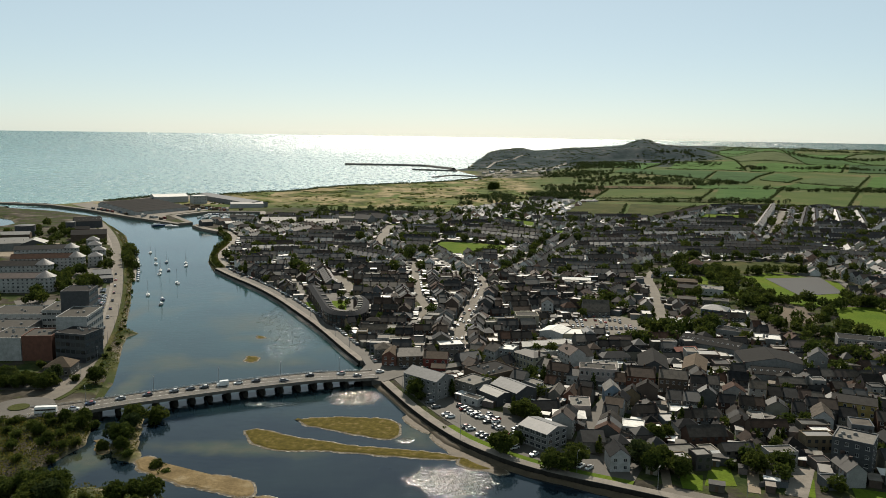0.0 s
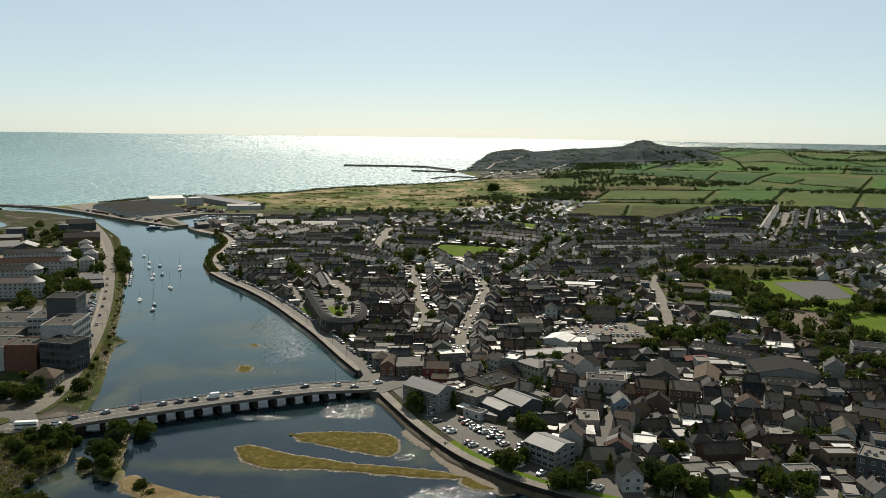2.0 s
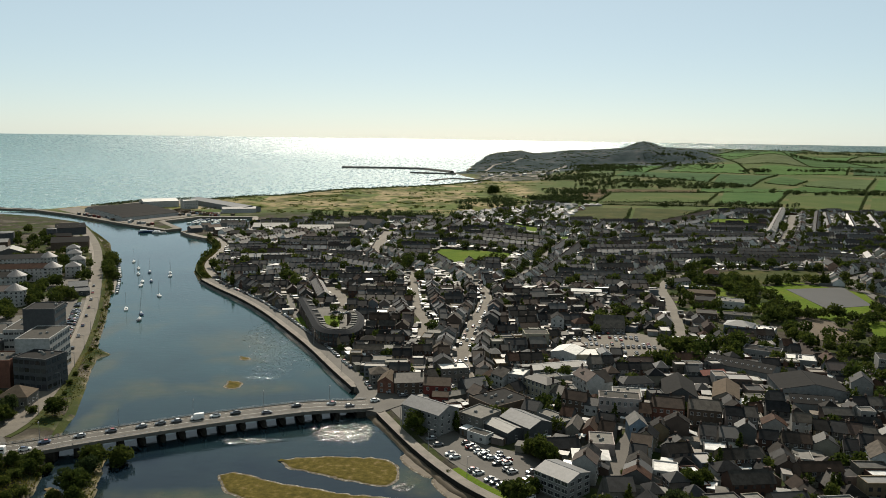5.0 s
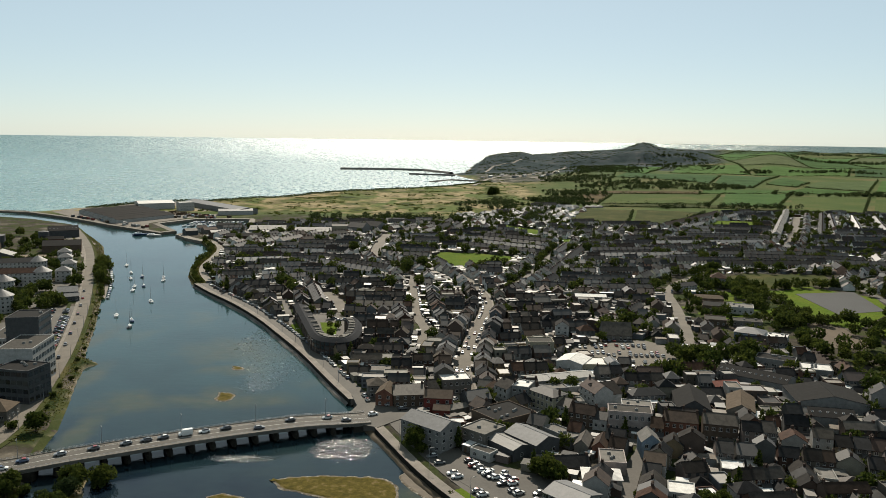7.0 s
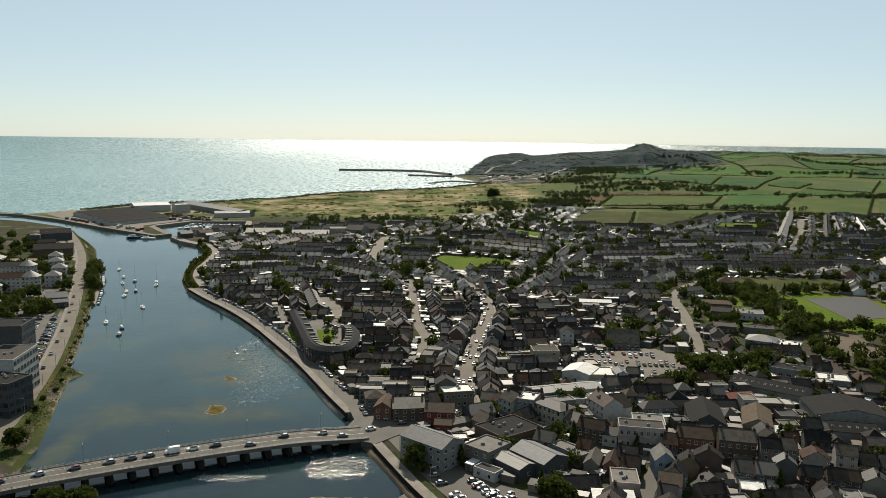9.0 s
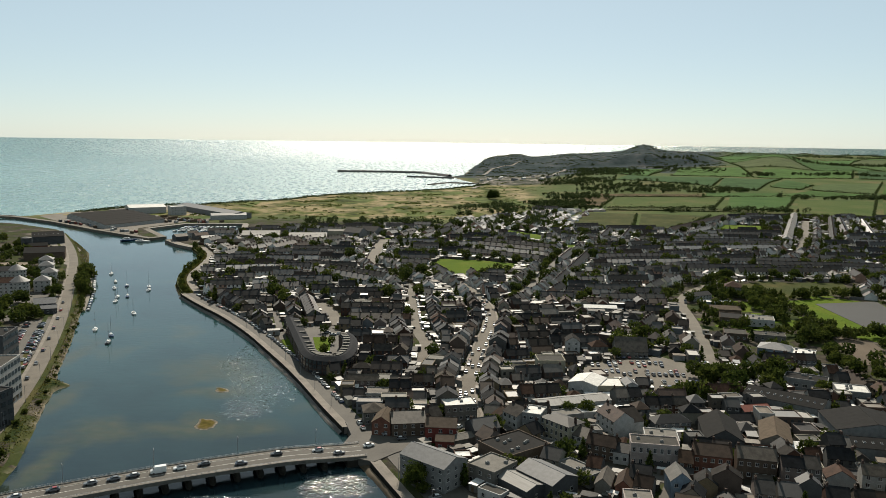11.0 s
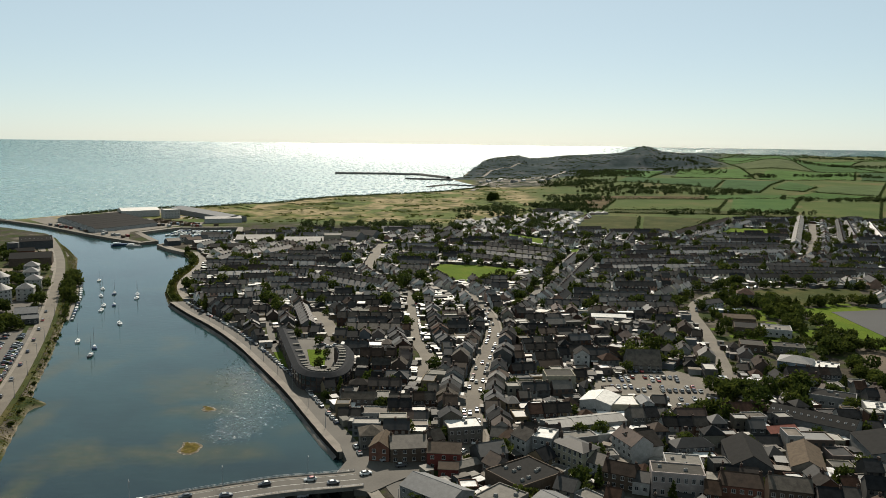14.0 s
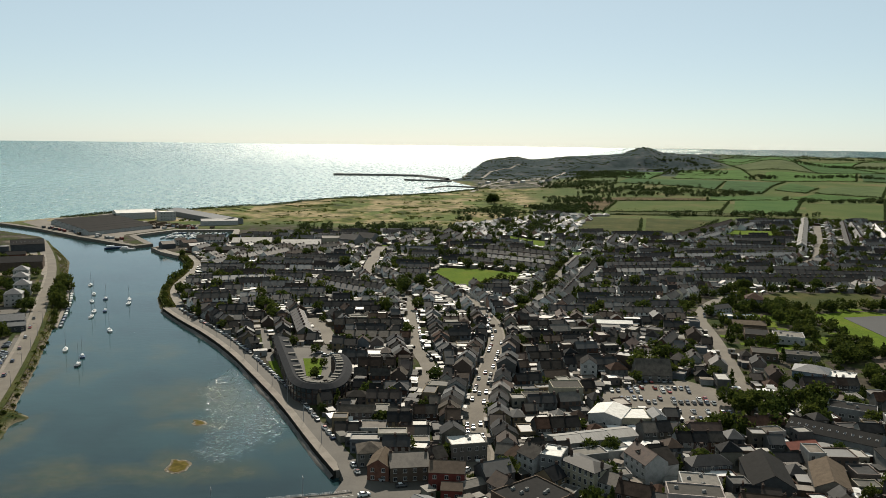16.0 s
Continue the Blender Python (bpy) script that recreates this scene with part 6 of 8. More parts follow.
for k in order:
    y, x = OY + (spots[k][0] + 0.5) * OC, OX + (spots[k][1] + 0.5) * OC
    if taken[spots[k][0], spots[k][1]] or (200 < x < 345 and 420 < y < 740) or (160 < x < 215 and 490 < y < 650):
        continue
    near = y < 640
    if rng.random() < (0.25 if near else 0.5):
        continue
    rot = district(x, y) + rng.uniform(-2, 2)
    q = rng.random()
    if near and q < 0.22:
        w, d = rng.choice((6, 8, 11)), rng.choice((6, 9))
        if is_free(x, y, rot, -w / 2 - 0.2, w / 2 + 0.2, -d / 2 - 0.7, d / 2 + 0.7):
            place_house(x, y, rot, w, d, rng.choice((1, 1, 2)), "flat")
        continue
    if near and q < 0.36:
        w, d = rng.choice((9, 12, 15)), rng.choice((6, 7, 8))
        if is_free(x, y, rot, -w / 2 - 0.2, w / 2 + 0.2, -d / 2 - 0.7, d / 2 + 0.7):
            place_house(x, y, rot, w, d, rng.choice((1, 2, 2)), rng.random() < 0.15)
        continue
    w, d = rng.choice(((5, 7), (6, 8), (6, 7)) if near else ((6, 8), (6.5, 8), (5.5, 8)))
    gap, c, sn = (2.6 if near else 8.0), math.cos(radians(rot)), math.sin(radians(rot))
    if near and x > 55 and rng.random() < 0.5:
        rot += 90
        c, sn = math.cos(radians(rot)), math.sin(radians(rot))
    for n in (rng.choice(((5, 4, 2, 1), (3, 2, 1), (2, 1), (1,))) if near else rng.choice(((10, 7, 5, 3, 2, 1), (6, 4, 2, 1), (4, 2, 1), (2, 1)))):
        if n < 3 and rng.random() < (0.3 if near else 0.7):
            break
        if is_free(x, y, rot, -w * n / 2 - (0.6 if near else 2.0), w * n / 2 + (0.6 if near else 2.0), -d / 2 - gap * 0.5, d / 2 + gap):
            st, roof = (rng.choice((1, 2, 2, 2)) if n > 1 else rng.choice((1, 2))), rng.uniform(0.01, 0.99)
            for k2 in range(n):
                u = (k2 - (n - 1) / 2) * w
                place_house(x + c * u, y + sn * u, rot, w, d, st, n == 1 and rng.random() < 0.5, roof=roof if n > 1 else None)
            break
GARDEN_WALLS.make("garden_walls", [M["wall"]], "rendered and block garden walls behind houses", "walls")
ESTATE_HOUSES.make("estate_houses", [M["hazed_wall"], M["glass"], M["hazed_roof"], M["chimney"], M["felt"], M["hazed_wall"]], "rendered estate houses and terraces far off, haze painted into their pale colours", "houses")
FAR_HOUSES.make("far_houses", [M["wall"], M["glass"], M["slate"], M["chimney"], M["felt"], M["wall"]], "rows of rendered houses with slate roofs farther off", "houses")

# ---- small lawns among the estates ----
LAWNS = Mass()
s = Shape()
s.box(-0.5, 0.5, -0.5, 0.5, -0.6, 0.14, 0, 0.02)
LAWN_KIT = (np.array(s.v), s.f, s.i)
spots = np.argwhere(inside & ~taken)
order = np.random.RandomState(12).permutation(len(spots))
count = 0
for k in order[:9000]:
    y, x = OY + (spots[k][0] + 0.5) * OC, OX + (spots[k][1] + 0.5) * OC
    w, d = rng.choice(((5, 7), (7, 9), (12, 8), (18, 9), (6, 6)))
    if count >= 420:
        break
    if y < 560 or rng.random() < 0.5:
        continue
    rot = street_angle(x, y)[0]
    if is_free(x, y, rot, -w / 2, w / 2, -d / 2, d / 2):
        LAWNS.add(LAWN_KIT, pose(x, y, gz(x, y), 0, 0, rot) @ Matrix.Diagonal((w, d, 1, 1)), rng.random())
        if rng.random() < 0.8:
            occupy(x, y, rot, -w / 2 + 1, w / 2 - 1, -d / 2 + 1, d / 2 - 1)
        count += 1
LAWNS.make("garden_lawns", [M["lawn"]], "small mown lawns behind and between far houses", "grass")

# ---- sheds and rear extensions with flat or sheet roofs ----
def shed_shape(w, d, h):
    s = wall_shape(w, d, h, 0)
    s.box(-w / 2 - 0.2, w / 2 + 0.2, -d / 2 - 0.2, d / 2 + 0.2, h - 0.05, h + 0.16, 1)
    s.box(-0.5, 0.5, -d / 2 - 0.06, -d / 2 + 0.04, 0.05, 2.0, 2)
    return s


DIMS = [(3.5, 3, 2.3), (5, 3.5, 2.5), (4, 6, 2.8), (6, 4, 2.7), (7, 4, 2.9), (3, 5, 2.6), (9, 5, 3.4)]
SHED_MATS = [M["wall"], M["felt"], M["wood"]]
SHED_SHAPES = [shed_shape(*q) for q in DIMS]
SHEDS = [q.mesh("garden_shed", *SHED_MATS) for q in SHED_SHAPES]
spots = np.argwhere(inside & ~taken)
order = np.random.RandomState(5).permutation(len(spots))
count = 0
for k in order:
    y, x = OY + (spots[k][0] + 0.5) * OC, OX + (spots[k][1] + 0.5) * OC
    if taken[spots[k][0], spots[k][1]] or (x > 160 and 420 < y < 740) or rng.random() < (0.45 if y > 560 else 0.4):
        continue
    i = rng.randrange(7)
    w, d, _ = DIMS[i]
    rot = street_angle(x, y)[0] + rng.choice((0, 90))
    if is_free(x, y, rot, -w / 2 - 0.2, w / 2 + 0.2, -d / 2 - 0.2, d / 2 + 0.2):
        occupy(x, y, rot, -w / 2, w / 2, -d / 2, d / 2)
        if y < 470 and count < 290:
            o = tagged(new("garden_shed", SHEDS[i]), "low shed or rear extension with a flat roof", "shed", "sheds behind the houses")
            o.matrix_basis = pose(x, y, gz(x, y), 0, 0, rot)
            count += 1
        else:
            FAR_SHEDS.add((np.array(SHED_SHAPES[i].v), SHED_SHAPES[i].f, SHED_SHAPES[i].i), pose(x, y, gz(x, y), 0, 0, rot), rng.random())
FAR_SHEDS.make("far_sheds", SHED_MATS, "low sheds and extensions behind far houses", "sheds")


# ---- the bridge ----
SPAN = rounded([(-170, 309), (-143, 317), (-97, 342), (-62, 357), (-32, 368)], 3)


def span_level(x):
    return 3.1 + 1.7 * float(ease(-168, -128, np.array(x))) - 1.6 * float(ease(-62, -30, np.array(x)))


def ribbon(line, left, right, top, thick, mat, name, parent=None, label=""):
    """A band along the bridge at a height over its road."""
    n, p = normals(line), np.array(line, float)
    a, b, k = p + n * left, p + n * right, len(line)
    z = [span_level(q[0]) + top for q in line]
    vs = [(*a[i], z[i]) for i in range(k)] + [(*b[i], z[i]) for i in range(k)] + [(*a[i], z[i] - thick) for i in range(k)] + [(*b[i], z[i] - thick) for i in range(k)]
    fs = []
    for i in range(k - 1):
        fs += [(k + i, k + i + 1, i + 1, i), (i, i + 1, 2 * k + i + 1, 2 * k + i), (k + i + 1, k + i, 3 * k + i, 3 * k + i + 1), (2 * k + i, 2 * k + i + 1, 3 * k + i + 1, 3 * k + i)]
    fs += [(0, 2 * k, 3 * k, k), (2 * k - 1, 4 * k - 1, 3 * k - 1, k - 1)]
    me = Shape().add(vs, fs).mesh(name, mat)
    return new(name, me) if parent is None else joined(name, me, parent, None, label)


RAIL_POST = Shape().box(-0.06, 0.06, -0.06, 0.06, 0, 0.68, 0, 0.01).mesh("post", M["galv"])


def bridge():
    root = tagged(new("road_bridge"), "long low road bridge of many concrete and stone piers", "bridge")
    ribbon(SPAN, 6.4, -6.4, -0.02, 0.9, M["concrete"], "deck", root)
    ribbon(SPAN, 4.4, -4.4, 0.03, 0.06, M["asphalt"], "carriageway", root, "worn grey asphalt carriageway")
    for side in (1, -1):
        lo, hi = sorted((4.4 * side, 6.0 * side))
        ribbon(SPAN, hi, lo, 0.16, 0.16, M["path"], "footway", root, "pale concrete footway")
        lo, hi = sorted((6.0 * side, 6.35 * side))
        ribbon(SPAN, hi, lo, 0.42, 0.5, M["concrete"], "parapet", root, "low concrete parapet")
        for top in (0.75, 1.1):
            lo, hi = sorted((6.14 * side, 6.22 * side))
            ribbon(SPAN, hi, lo, top, 0.07, M["galv"], "rail", root, "galvanised steel handrail")
        rail_pts = dense(SPAN, 4.0)
        for (px, py), nn in zip(rail_pts, normals(rail_pts)):
            joined("post", RAIL_POST, root, pose(px + nn[0] * 6.18 * side, py + nn[1] * 6.18 * side, span_level(px) + 0.4))
    for off in (-0.08, 4.1, -4.25):
        ribbon(SPAN, off + 0.15, off, 0.045, 0.02, M["line"], "road_line", root, "white painted road line")
    pts = dense(SPAN, 1.0)
    n = normals(pts)
    s = Shape()
    s.prism([(-0.85, -5.6), (0, -7.1), (0.85, -5.6), (0.85, 5.6), (0, 7.1), (-0.85, 5.6)], -3.0, 0.0)
    s.prism([(-1.05, -5.7), (0, -7.4), (1.05, -5.7), (1.05, 5.7), (0, 7.4), (-1.05, 5.7)], -3.2, -1.4)
    pier = s.mesh("pier", M["quay"])
    for i in range(24, len(pts) - 6, 7):
        ang = math.degrees(math.atan2(n[i][1], n[i][0])) - 90
        m = pose(pts[i][0], pts[i][1], span_level(pts[i][0]) - 0.9, 0, 0, ang)
        joined("pier", pier, root, m)
    for i in (22, len(pts) - 5):
        ang = math.degrees(math.atan2(n[i][1], n[i][0])) - 90
        ab = Shape()
        ab.box(-2.5, 2.5, -6.6, 6.6, -5.5, 0)
        joined("abutment", ab.mesh("abutment", M["quay"]), root, pose(pts[i][0], pts[i][1], span_level(pts[i][0]) - 0.95, 0, 0, ang))


bridge()


# ---- vehicles ----
def paint_mat():
    n = Nodes("car_paint", 0.28, 0.0, 0.6)
    cols = [(0.60, 0.60, 0.59), (0.028, 0.030, 0.034), (0.70, 0.70, 0.69), (0.66, 0.66, 0.65), (0.09, 0.095, 0.10), (0.22, 0.225, 0.23), (0.02, 0.022, 0.025), (0.28, 0.022, 0.018),
            (0.04, 0.065, 0.13), (0.45, 0.45, 0.44), (0.13, 0.135, 0.14), (0.03, 0.04, 0.06), (0.06, 0.06, 0.065)]
    n.b.inputs["Coat Weight"].default_value = 0.4
    return n.color(n.ramp(n.rnd(), [(i / len(cols), c) for i, c in enumerate(cols)], True))


M["paint"] = paint_mat()
M["van_white"] = worn("van_paint", (0.72, 0.72, 0.71), 0.35, amount=0.1)
M["tyre"] = worn("tyre_rubber", (0.02, 0.02, 0.02), 0.9)


def loft(name, sections, mat, smooth=False):
    """Joins cross-sections (x, half width, z bottom, z top) along a vehicle."""
    s = Shape()
    vs = []
    for x, hw, z0, z1 in sections:
        t = hw * 0.88
        vs += [(x, -hw, z0), (x, hw, z0), (x, hw, z0 + (z1 - z0) * 0.6), (x, t, z1), (x, -t, z1), (x, -hw, z0 + (z1 - z0) * 0.6)]
    n = len(sections)
    fs = [(6 * i + k, 6 * i + (k + 1) % 6, 6 * (i + 1) + (k + 1) % 6, 6 * (i + 1) + k) for i in range(n - 1) for k in range(6)]
    fs = [tuple(reversed(f)) for f in fs] + [tuple(range(6)), tuple(reversed(range(6 * n - 6, 6 * n)))]
    s.add(vs, fs)
    return s.mesh(name, mat, smooth=smooth)


def wheel_mesh():
    s = Shape()
    n = 10
    vs = [(0.32 * math.cos(k * math.tau / n), y, 0.32 * math.sin(k * math.tau / n)) for y in (-0.1, 0.1) for k in range(n)]
    s.add(vs, [tuple(range(n)), tuple(reversed(range(n, 2 * n)))] + [(k, n + k, n + (k + 1) % n, (k + 1) % n) for k in range(n)])
    return s.mesh("wheel", M["tyre"])


WHEEL = wheel_mesh()
CAR_BODY = loft("car", [(-2.1, 0.72, 0.35, 0.85), (-1.9, 0.84, 0.25, 0.98), (-0.6, 0.88, 0.22, 1.0), (0.9, 0.88, 0.22, 0.98), (1.8, 0.83, 0.24, 0.86), (2.12, 0.7, 0.32, 0.7)], M["paint"])
CAR_CABIN = loft("cabin_glass", [(-1.75, 0.72, 0.95, 1.02), (-1.2, 0.76, 0.95, 1.40), (0.1, 0.76, 0.95, 1.43), (1.05, 0.74, 0.95, 1.0)], M["glass"])
CAR_ROOF = loft("roof_panel", [(-1.15, 0.62, 1.36, 1.45), (-0.4, 0.64, 1.40, 1.48), (0.15, 0.62, 1.38, 1.45)], M["paint"])
VAN_BODY = loft("van", [(-2.6, 0.95, 0.3, 2.3), (-2.5, 1.0, 0.25, 2.4), (1.0, 1.0, 0.25, 2.4), (1.7, 0.98, 0.25, 1.6), (2.5, 0.92, 0.3, 1.1)], M["van_white"])
VAN_GLASS = loft("windscreen", [(1.05, 0.9, 1.45, 2.25), (1.75, 0.86, 1.3, 1.62)], M["glass"])
BUS_BODY = loft("bus", [(-4.2, 1.15, 0.35, 2.8), (-4.1, 1.2, 0.3, 2.9), (3.9, 1.2, 0.3, 2.9), (4.2, 1.15, 0.35, 2.7)], M["van_white"])
BUS_GLASS = loft("window_band", [(-4.0, 1.22, 1.4, 2.25), (4.0, 1.22, 1.4, 2.25)], M["glass"])


def vehicle(kind, x, y, z, rot, label="", group="cars of the town"):
    body, parts, wx, wy = {"car": (CAR_BODY, (("cabin_glass", CAR_CABIN), ("roof_panel", CAR_ROOF)), 1.3, 0.78), "van": (VAN_BODY, (("windscreen", VAN_GLASS),), 1.6, 0.9),
                           "bus": (BUS_BODY, (("window_band", BUS_GLASS),), 2.6, 1.1)}[kind]
    ob = tagged(new({"car": "car", "van": "delivery_van", "bus": "minibus"}[kind], body), label or {"car": "small family car on grey asphalt", "van": "white panel van on the road", "bus": "pale minibus on the road"}[kind],
                kind, group)
    ob.matrix_basis = pose(x, y, z, 0, 0, rot)
    for nm, me in parts:
        joined(nm, me, ob)
    for sx in (-wx, wx):
        for sy in (-wy, wy):
            joined("wheel", WHEEL, ob, pose(sx, sy, 0.32))
    return ob


def along(line, u):
    """The place and direction at u metres along a line."""
    for (x0, y0), (x1, y1) in zip(line, line[1:]):
        ln = math.hypot(x1 - x0, y1 - y0)
        if u <= ln:
            return x0 + (x1 - x0) * u / ln, y0 + (y1 - y0) * u / ln, math.degrees(math.atan2(y1 - y0, x1 - x0))
        u -= ln
    return x1, y1, math.degrees(math.atan2(y1 - y0, x1 - x0))


for u, lane, kind in ((18, -2, "car"), (24, 2, "car"), (36, 2, "car"), (47, 2, "car"), (58, 2, "car"), (65, 2, "car"), (71, 2, "car"), (79, 2, "van"), (86, 2, "car"), (94, 2, "car"),
                      (106, -2, "car"), (119, 2, "car"), (134, 2, "car"), (141, -2, "car")):
    x, y, a = along(SPAN, u)
    vehicle(kind, x - math.sin(radians(a)) * lane, y + math.cos(radians(a)) * lane, span_level(x) + 0.04, a + (0 if lane < 0 else 180), group="traffic on the bridge",
            label="small car crossing the bridge" if kind == "car" else "white van crossing the bridge")


def parked(line, offset, start, stop, gap, turn, z=None, skip=0.25, label="car parked at the kerb"):
    u = start
    while u < stop:
        if rng.random() > skip:
            x, y, a = along(line, u)
            px, py = x - math.sin(radians(a)) * offset, y + math.cos(radians(a)) * offset
            vehicle("car", px, py, (gz(px, py) + 0.22) if z is None else z, a + turn + rng.choice((0, 180)) + rng.uniform(-2, 2), label)
        u += gap


parked(MAIN, 2.7, 60, 330, 6.5, 0, None, 0.6)
parked(MAIN, -2.7, 60, 330, 7.0, 0, None, 0.6)
parked(MAIN, 0.3, 40, 300, 11, 0, None, 0.6, "car driving along the main street")
parked(QUAY_DOWN, -8.9, 30, 300, 5.4, 0, 2.82, 0.15, "car parked along the quay")
parked(QUAY_UP, -9.5, 165, 262, 3.3, 80, 2.82, 0.55, "car parked beside the river")
parked(QUAY_UP, -20.0, 185, 255, 3.3, 80, 2.82, 0.45, "car parked beside the river")
parked(LEFT_ROAD, 6.7, 40, 250, 6.2, 0, None, 0.3, "car parked in a roadside bay")
parked(LEFT_ROAD, 1.7, 60, 330, 26, 0, None, 0.2, "car driving along the river road")
for line, w, _ in ROADS[1:5]:
    parked(line, w / 2 - 1.0, 8, 180, 8, 0, None, 0.4)
for k, (x0, y0, x1, y1) in enumerate(((74, 499, 114, 499), (76, 489, 116, 488), (76, 484, 118, 483), (78, 473, 122, 472), (80, 468, 124, 467), (96, 456, 124, 455), (102, 447, 122, 446))):
    n = int(math.hypot(x1 - x0, y1 - y0) / 2.9)
    a = math.degrees(math.atan2(y1 - y0, x1 - x0))
    for i in range(n):
        if rng.random() < 0.72:
            vehicle("car", x0 + (x1 - x0) * i / n, y0 + (y1 - y0) * i / n, 2.88, a + 90 + rng.choice((0, 180)), "car parked in rows in a car park", "cars in the car park")
for k in range(22):
    t = k / 22
    for off in (0, 9):
        if rng.random() < 0.6:
            vehicle("car", -217 - 30 * t - off, 480 + 82 * t, 2.88, 15 + rng.choice((0, 180)), "car parked beside offices", "cars beside the offices")
for x, y, a in ((-70, 545, 20), (-66, 540, 20), (-62, 543, 15), (-58, 520, 100), (-57, 514, 100), (-56, 508, 100), (-63, 500, 60), (-66, 494, 60), (-62, 490, 80)):
    vehicle("car", x, y, 2.85, a, "car parked in the crescent's courtyard")
for k in range(9):
    for u, v_, tn in ((0, 0, 30), (7, -3, 30), (15, 3, 60)):
        if rng.random() < 0.4:
            vehicle("car", 10 + k * 2.6 + u * 0.7, 322 - k * 2.4 + v_ - u * 0.6, 2.9, tn + rng.choice((0, 180)), "car parked behind the river walk", "cars in the riverside car park")
for x, y, a_ in ((-24, 384, 30), (-18, 379, 20), (-30, 372, 25), (-34, 390, 110), (-36, 396, 110)):
    vehicle("car", x, y, 3.08, a_, "car waiting at the bridge junction")
vehicle("bus", -162, 309, 3.4, 10, "pale green minibus at the roundabout")
s = Shape()


# ---- boats ----
def hull(name, ln, beam, mat):
    s = Shape()
    sec = [(-0.5, 0.75), (-0.3, 0.95), (0.0, 1.0), (0.28, 0.72), (0.45, 0.3), (0.52, 0.02)]
    vs = []
    for x, k in sec:
        b = beam / 2 * k
        vs += [(x * ln, -b, 0.85), (x * ln, -b * 0.8, 0.1), (x * ln, 0, -0.4), (x * ln, b * 0.8, 0.1), (x * ln, b, 0.85)]
    fs = [(5 * i + k, 5 * i + k + 1, 5 * i + k + 6, 5 * i + k + 5) for i in range(5) for k in range(4)]
    fs += [(5 * i + 4, 5 * i, 5 * i + 5, 5 * i + 9) for i in range(5)] + [(4, 3, 2, 1, 0)]
    s.add(vs, fs)
    return s.mesh(name, mat)


M["hull"] = palette("boat_hull", [(0.74, 0.74, 0.73), (0.70, 0.71, 0.72), (0.03, 0.06, 0.14), (0.72, 0.70, 0.66), (0.06, 0.07, 0.08)], 0.35, 0.5, 0.15)
HULL, SKIFF = hull("sailing_boat", 8.5, 2.7, M["hull"]), hull("motor_boat", 6.0, 2.2, M["hull"])
s = Shape()
s.box(-1.8, 1.6, -0.85, 0.85, 0.8, 1.35, 0, 0.15)
s.box(-1.2, 1.2, -0.8, 0.8, 1.0, 1.2, 1)
BOAT_CABIN = s.mesh("cabin", M["van_white"], M["glass"])
s = Shape()
s.tube(0.6, 0, 0.8, 11.5, 0.09, 0.06, 6)
s.box(-3.2, 0.6, -0.07, 0.07, 1.9, 2.05)
s.box(0.56, 0.64, -0.7, 0.7, 6.4, 6.48)
MAST = s.mesh("mast", M["galv"])
s = Shape()
s.tube(0, 0, 0, 3.7, 0.16, 0.12, 6)
s.v = [(x - 3.1 + z * 0.98, y, 2.12 + x * 0.3) for x, y, z in s.v]
SAIL = s.mesh("furled_sail", M["van_white"])


def sailing_boat(x, y, rot):
    o = tagged(new("sailing_boat", HULL), "moored sailing boat with a bare mast", "boat", "boats moored in the river")
    o.matrix_basis = pose(x, y, 0.05, 0, 0, rot)
    joined("cabin", BOAT_CABIN, o)
    mast = joined("mast", MAST, o)
    joined("furled_sail", SAIL, mast)


for x, y in ((-283, 751), (-265, 715), (-255, 688), (-249, 698), (-239, 655), (-234, 639), (-233, 658), (-231, 696), (-226, 682), (-207, 602), (-213, 557), (-198, 544), (-193, 528)):
    sailing_boat(x, y, 110 + rng.uniform(-14, 14))
PONTOON = [(-245, 607), (-257, 640), (-273, 682), (-290, 722), (-305, 757)]
strip("pontoon", PONTOON, -1.0, -3.2, M["path"], 0.0, "floating pontoon along the north bank", 0.5, 0.7, kind="structure", category="pontoon", mark=False)
for k in range(17):
    x, y, a = along(PONTOON, 4 + 9.2 * k)
    o = tagged(new("motor_boat", SKIFF), "small motor boat tied to the pontoon", "boat", "boats along the pontoon")
    o.matrix_basis = pose(x + 5.0, y + 1.0, 0.05, 0, 0, a + rng.uniform(-8, 8))
    joined("cabin", BOAT_CABIN, o, Matrix.Scale(0.7, 4))
for k in range(48):
    o = tagged(new("motor_boat", SKIFF), "small boat berthed in the dock", "boat", "boats in the dock")
    o.matrix_basis = pose(-330 + 5.5 * (k % 12) + rng.uniform(-1, 1), 1058 + 15 * (k // 12) + rng.uniform(-2, 2), 0.05, 0, 0, 80 + rng.uniform(-10, 10)) @ Matrix.Scale(rng.uniform(1.2, 1.8), 4)
    joined("cabin", BOAT_CABIN, o, Matrix.Scale(0.7, 4))
for x, y, a, k in ((-350, 963, 40, 2.3), (-333, 957, 0, 1.9), (-228, 815, 170, 1.8), (-270, 950, 140, 1.6)):
    o = tagged(new("work_boat", HULL), "dark work boat lying at the quay", "boat")
    o.matrix_basis = pose(x, y, 0.1, 0, 0, a) @ Matrix.Scale(k, 4)
    joined("wheelhouse", BOAT_CABIN, o, pose(-1.5, 0, 0.3))


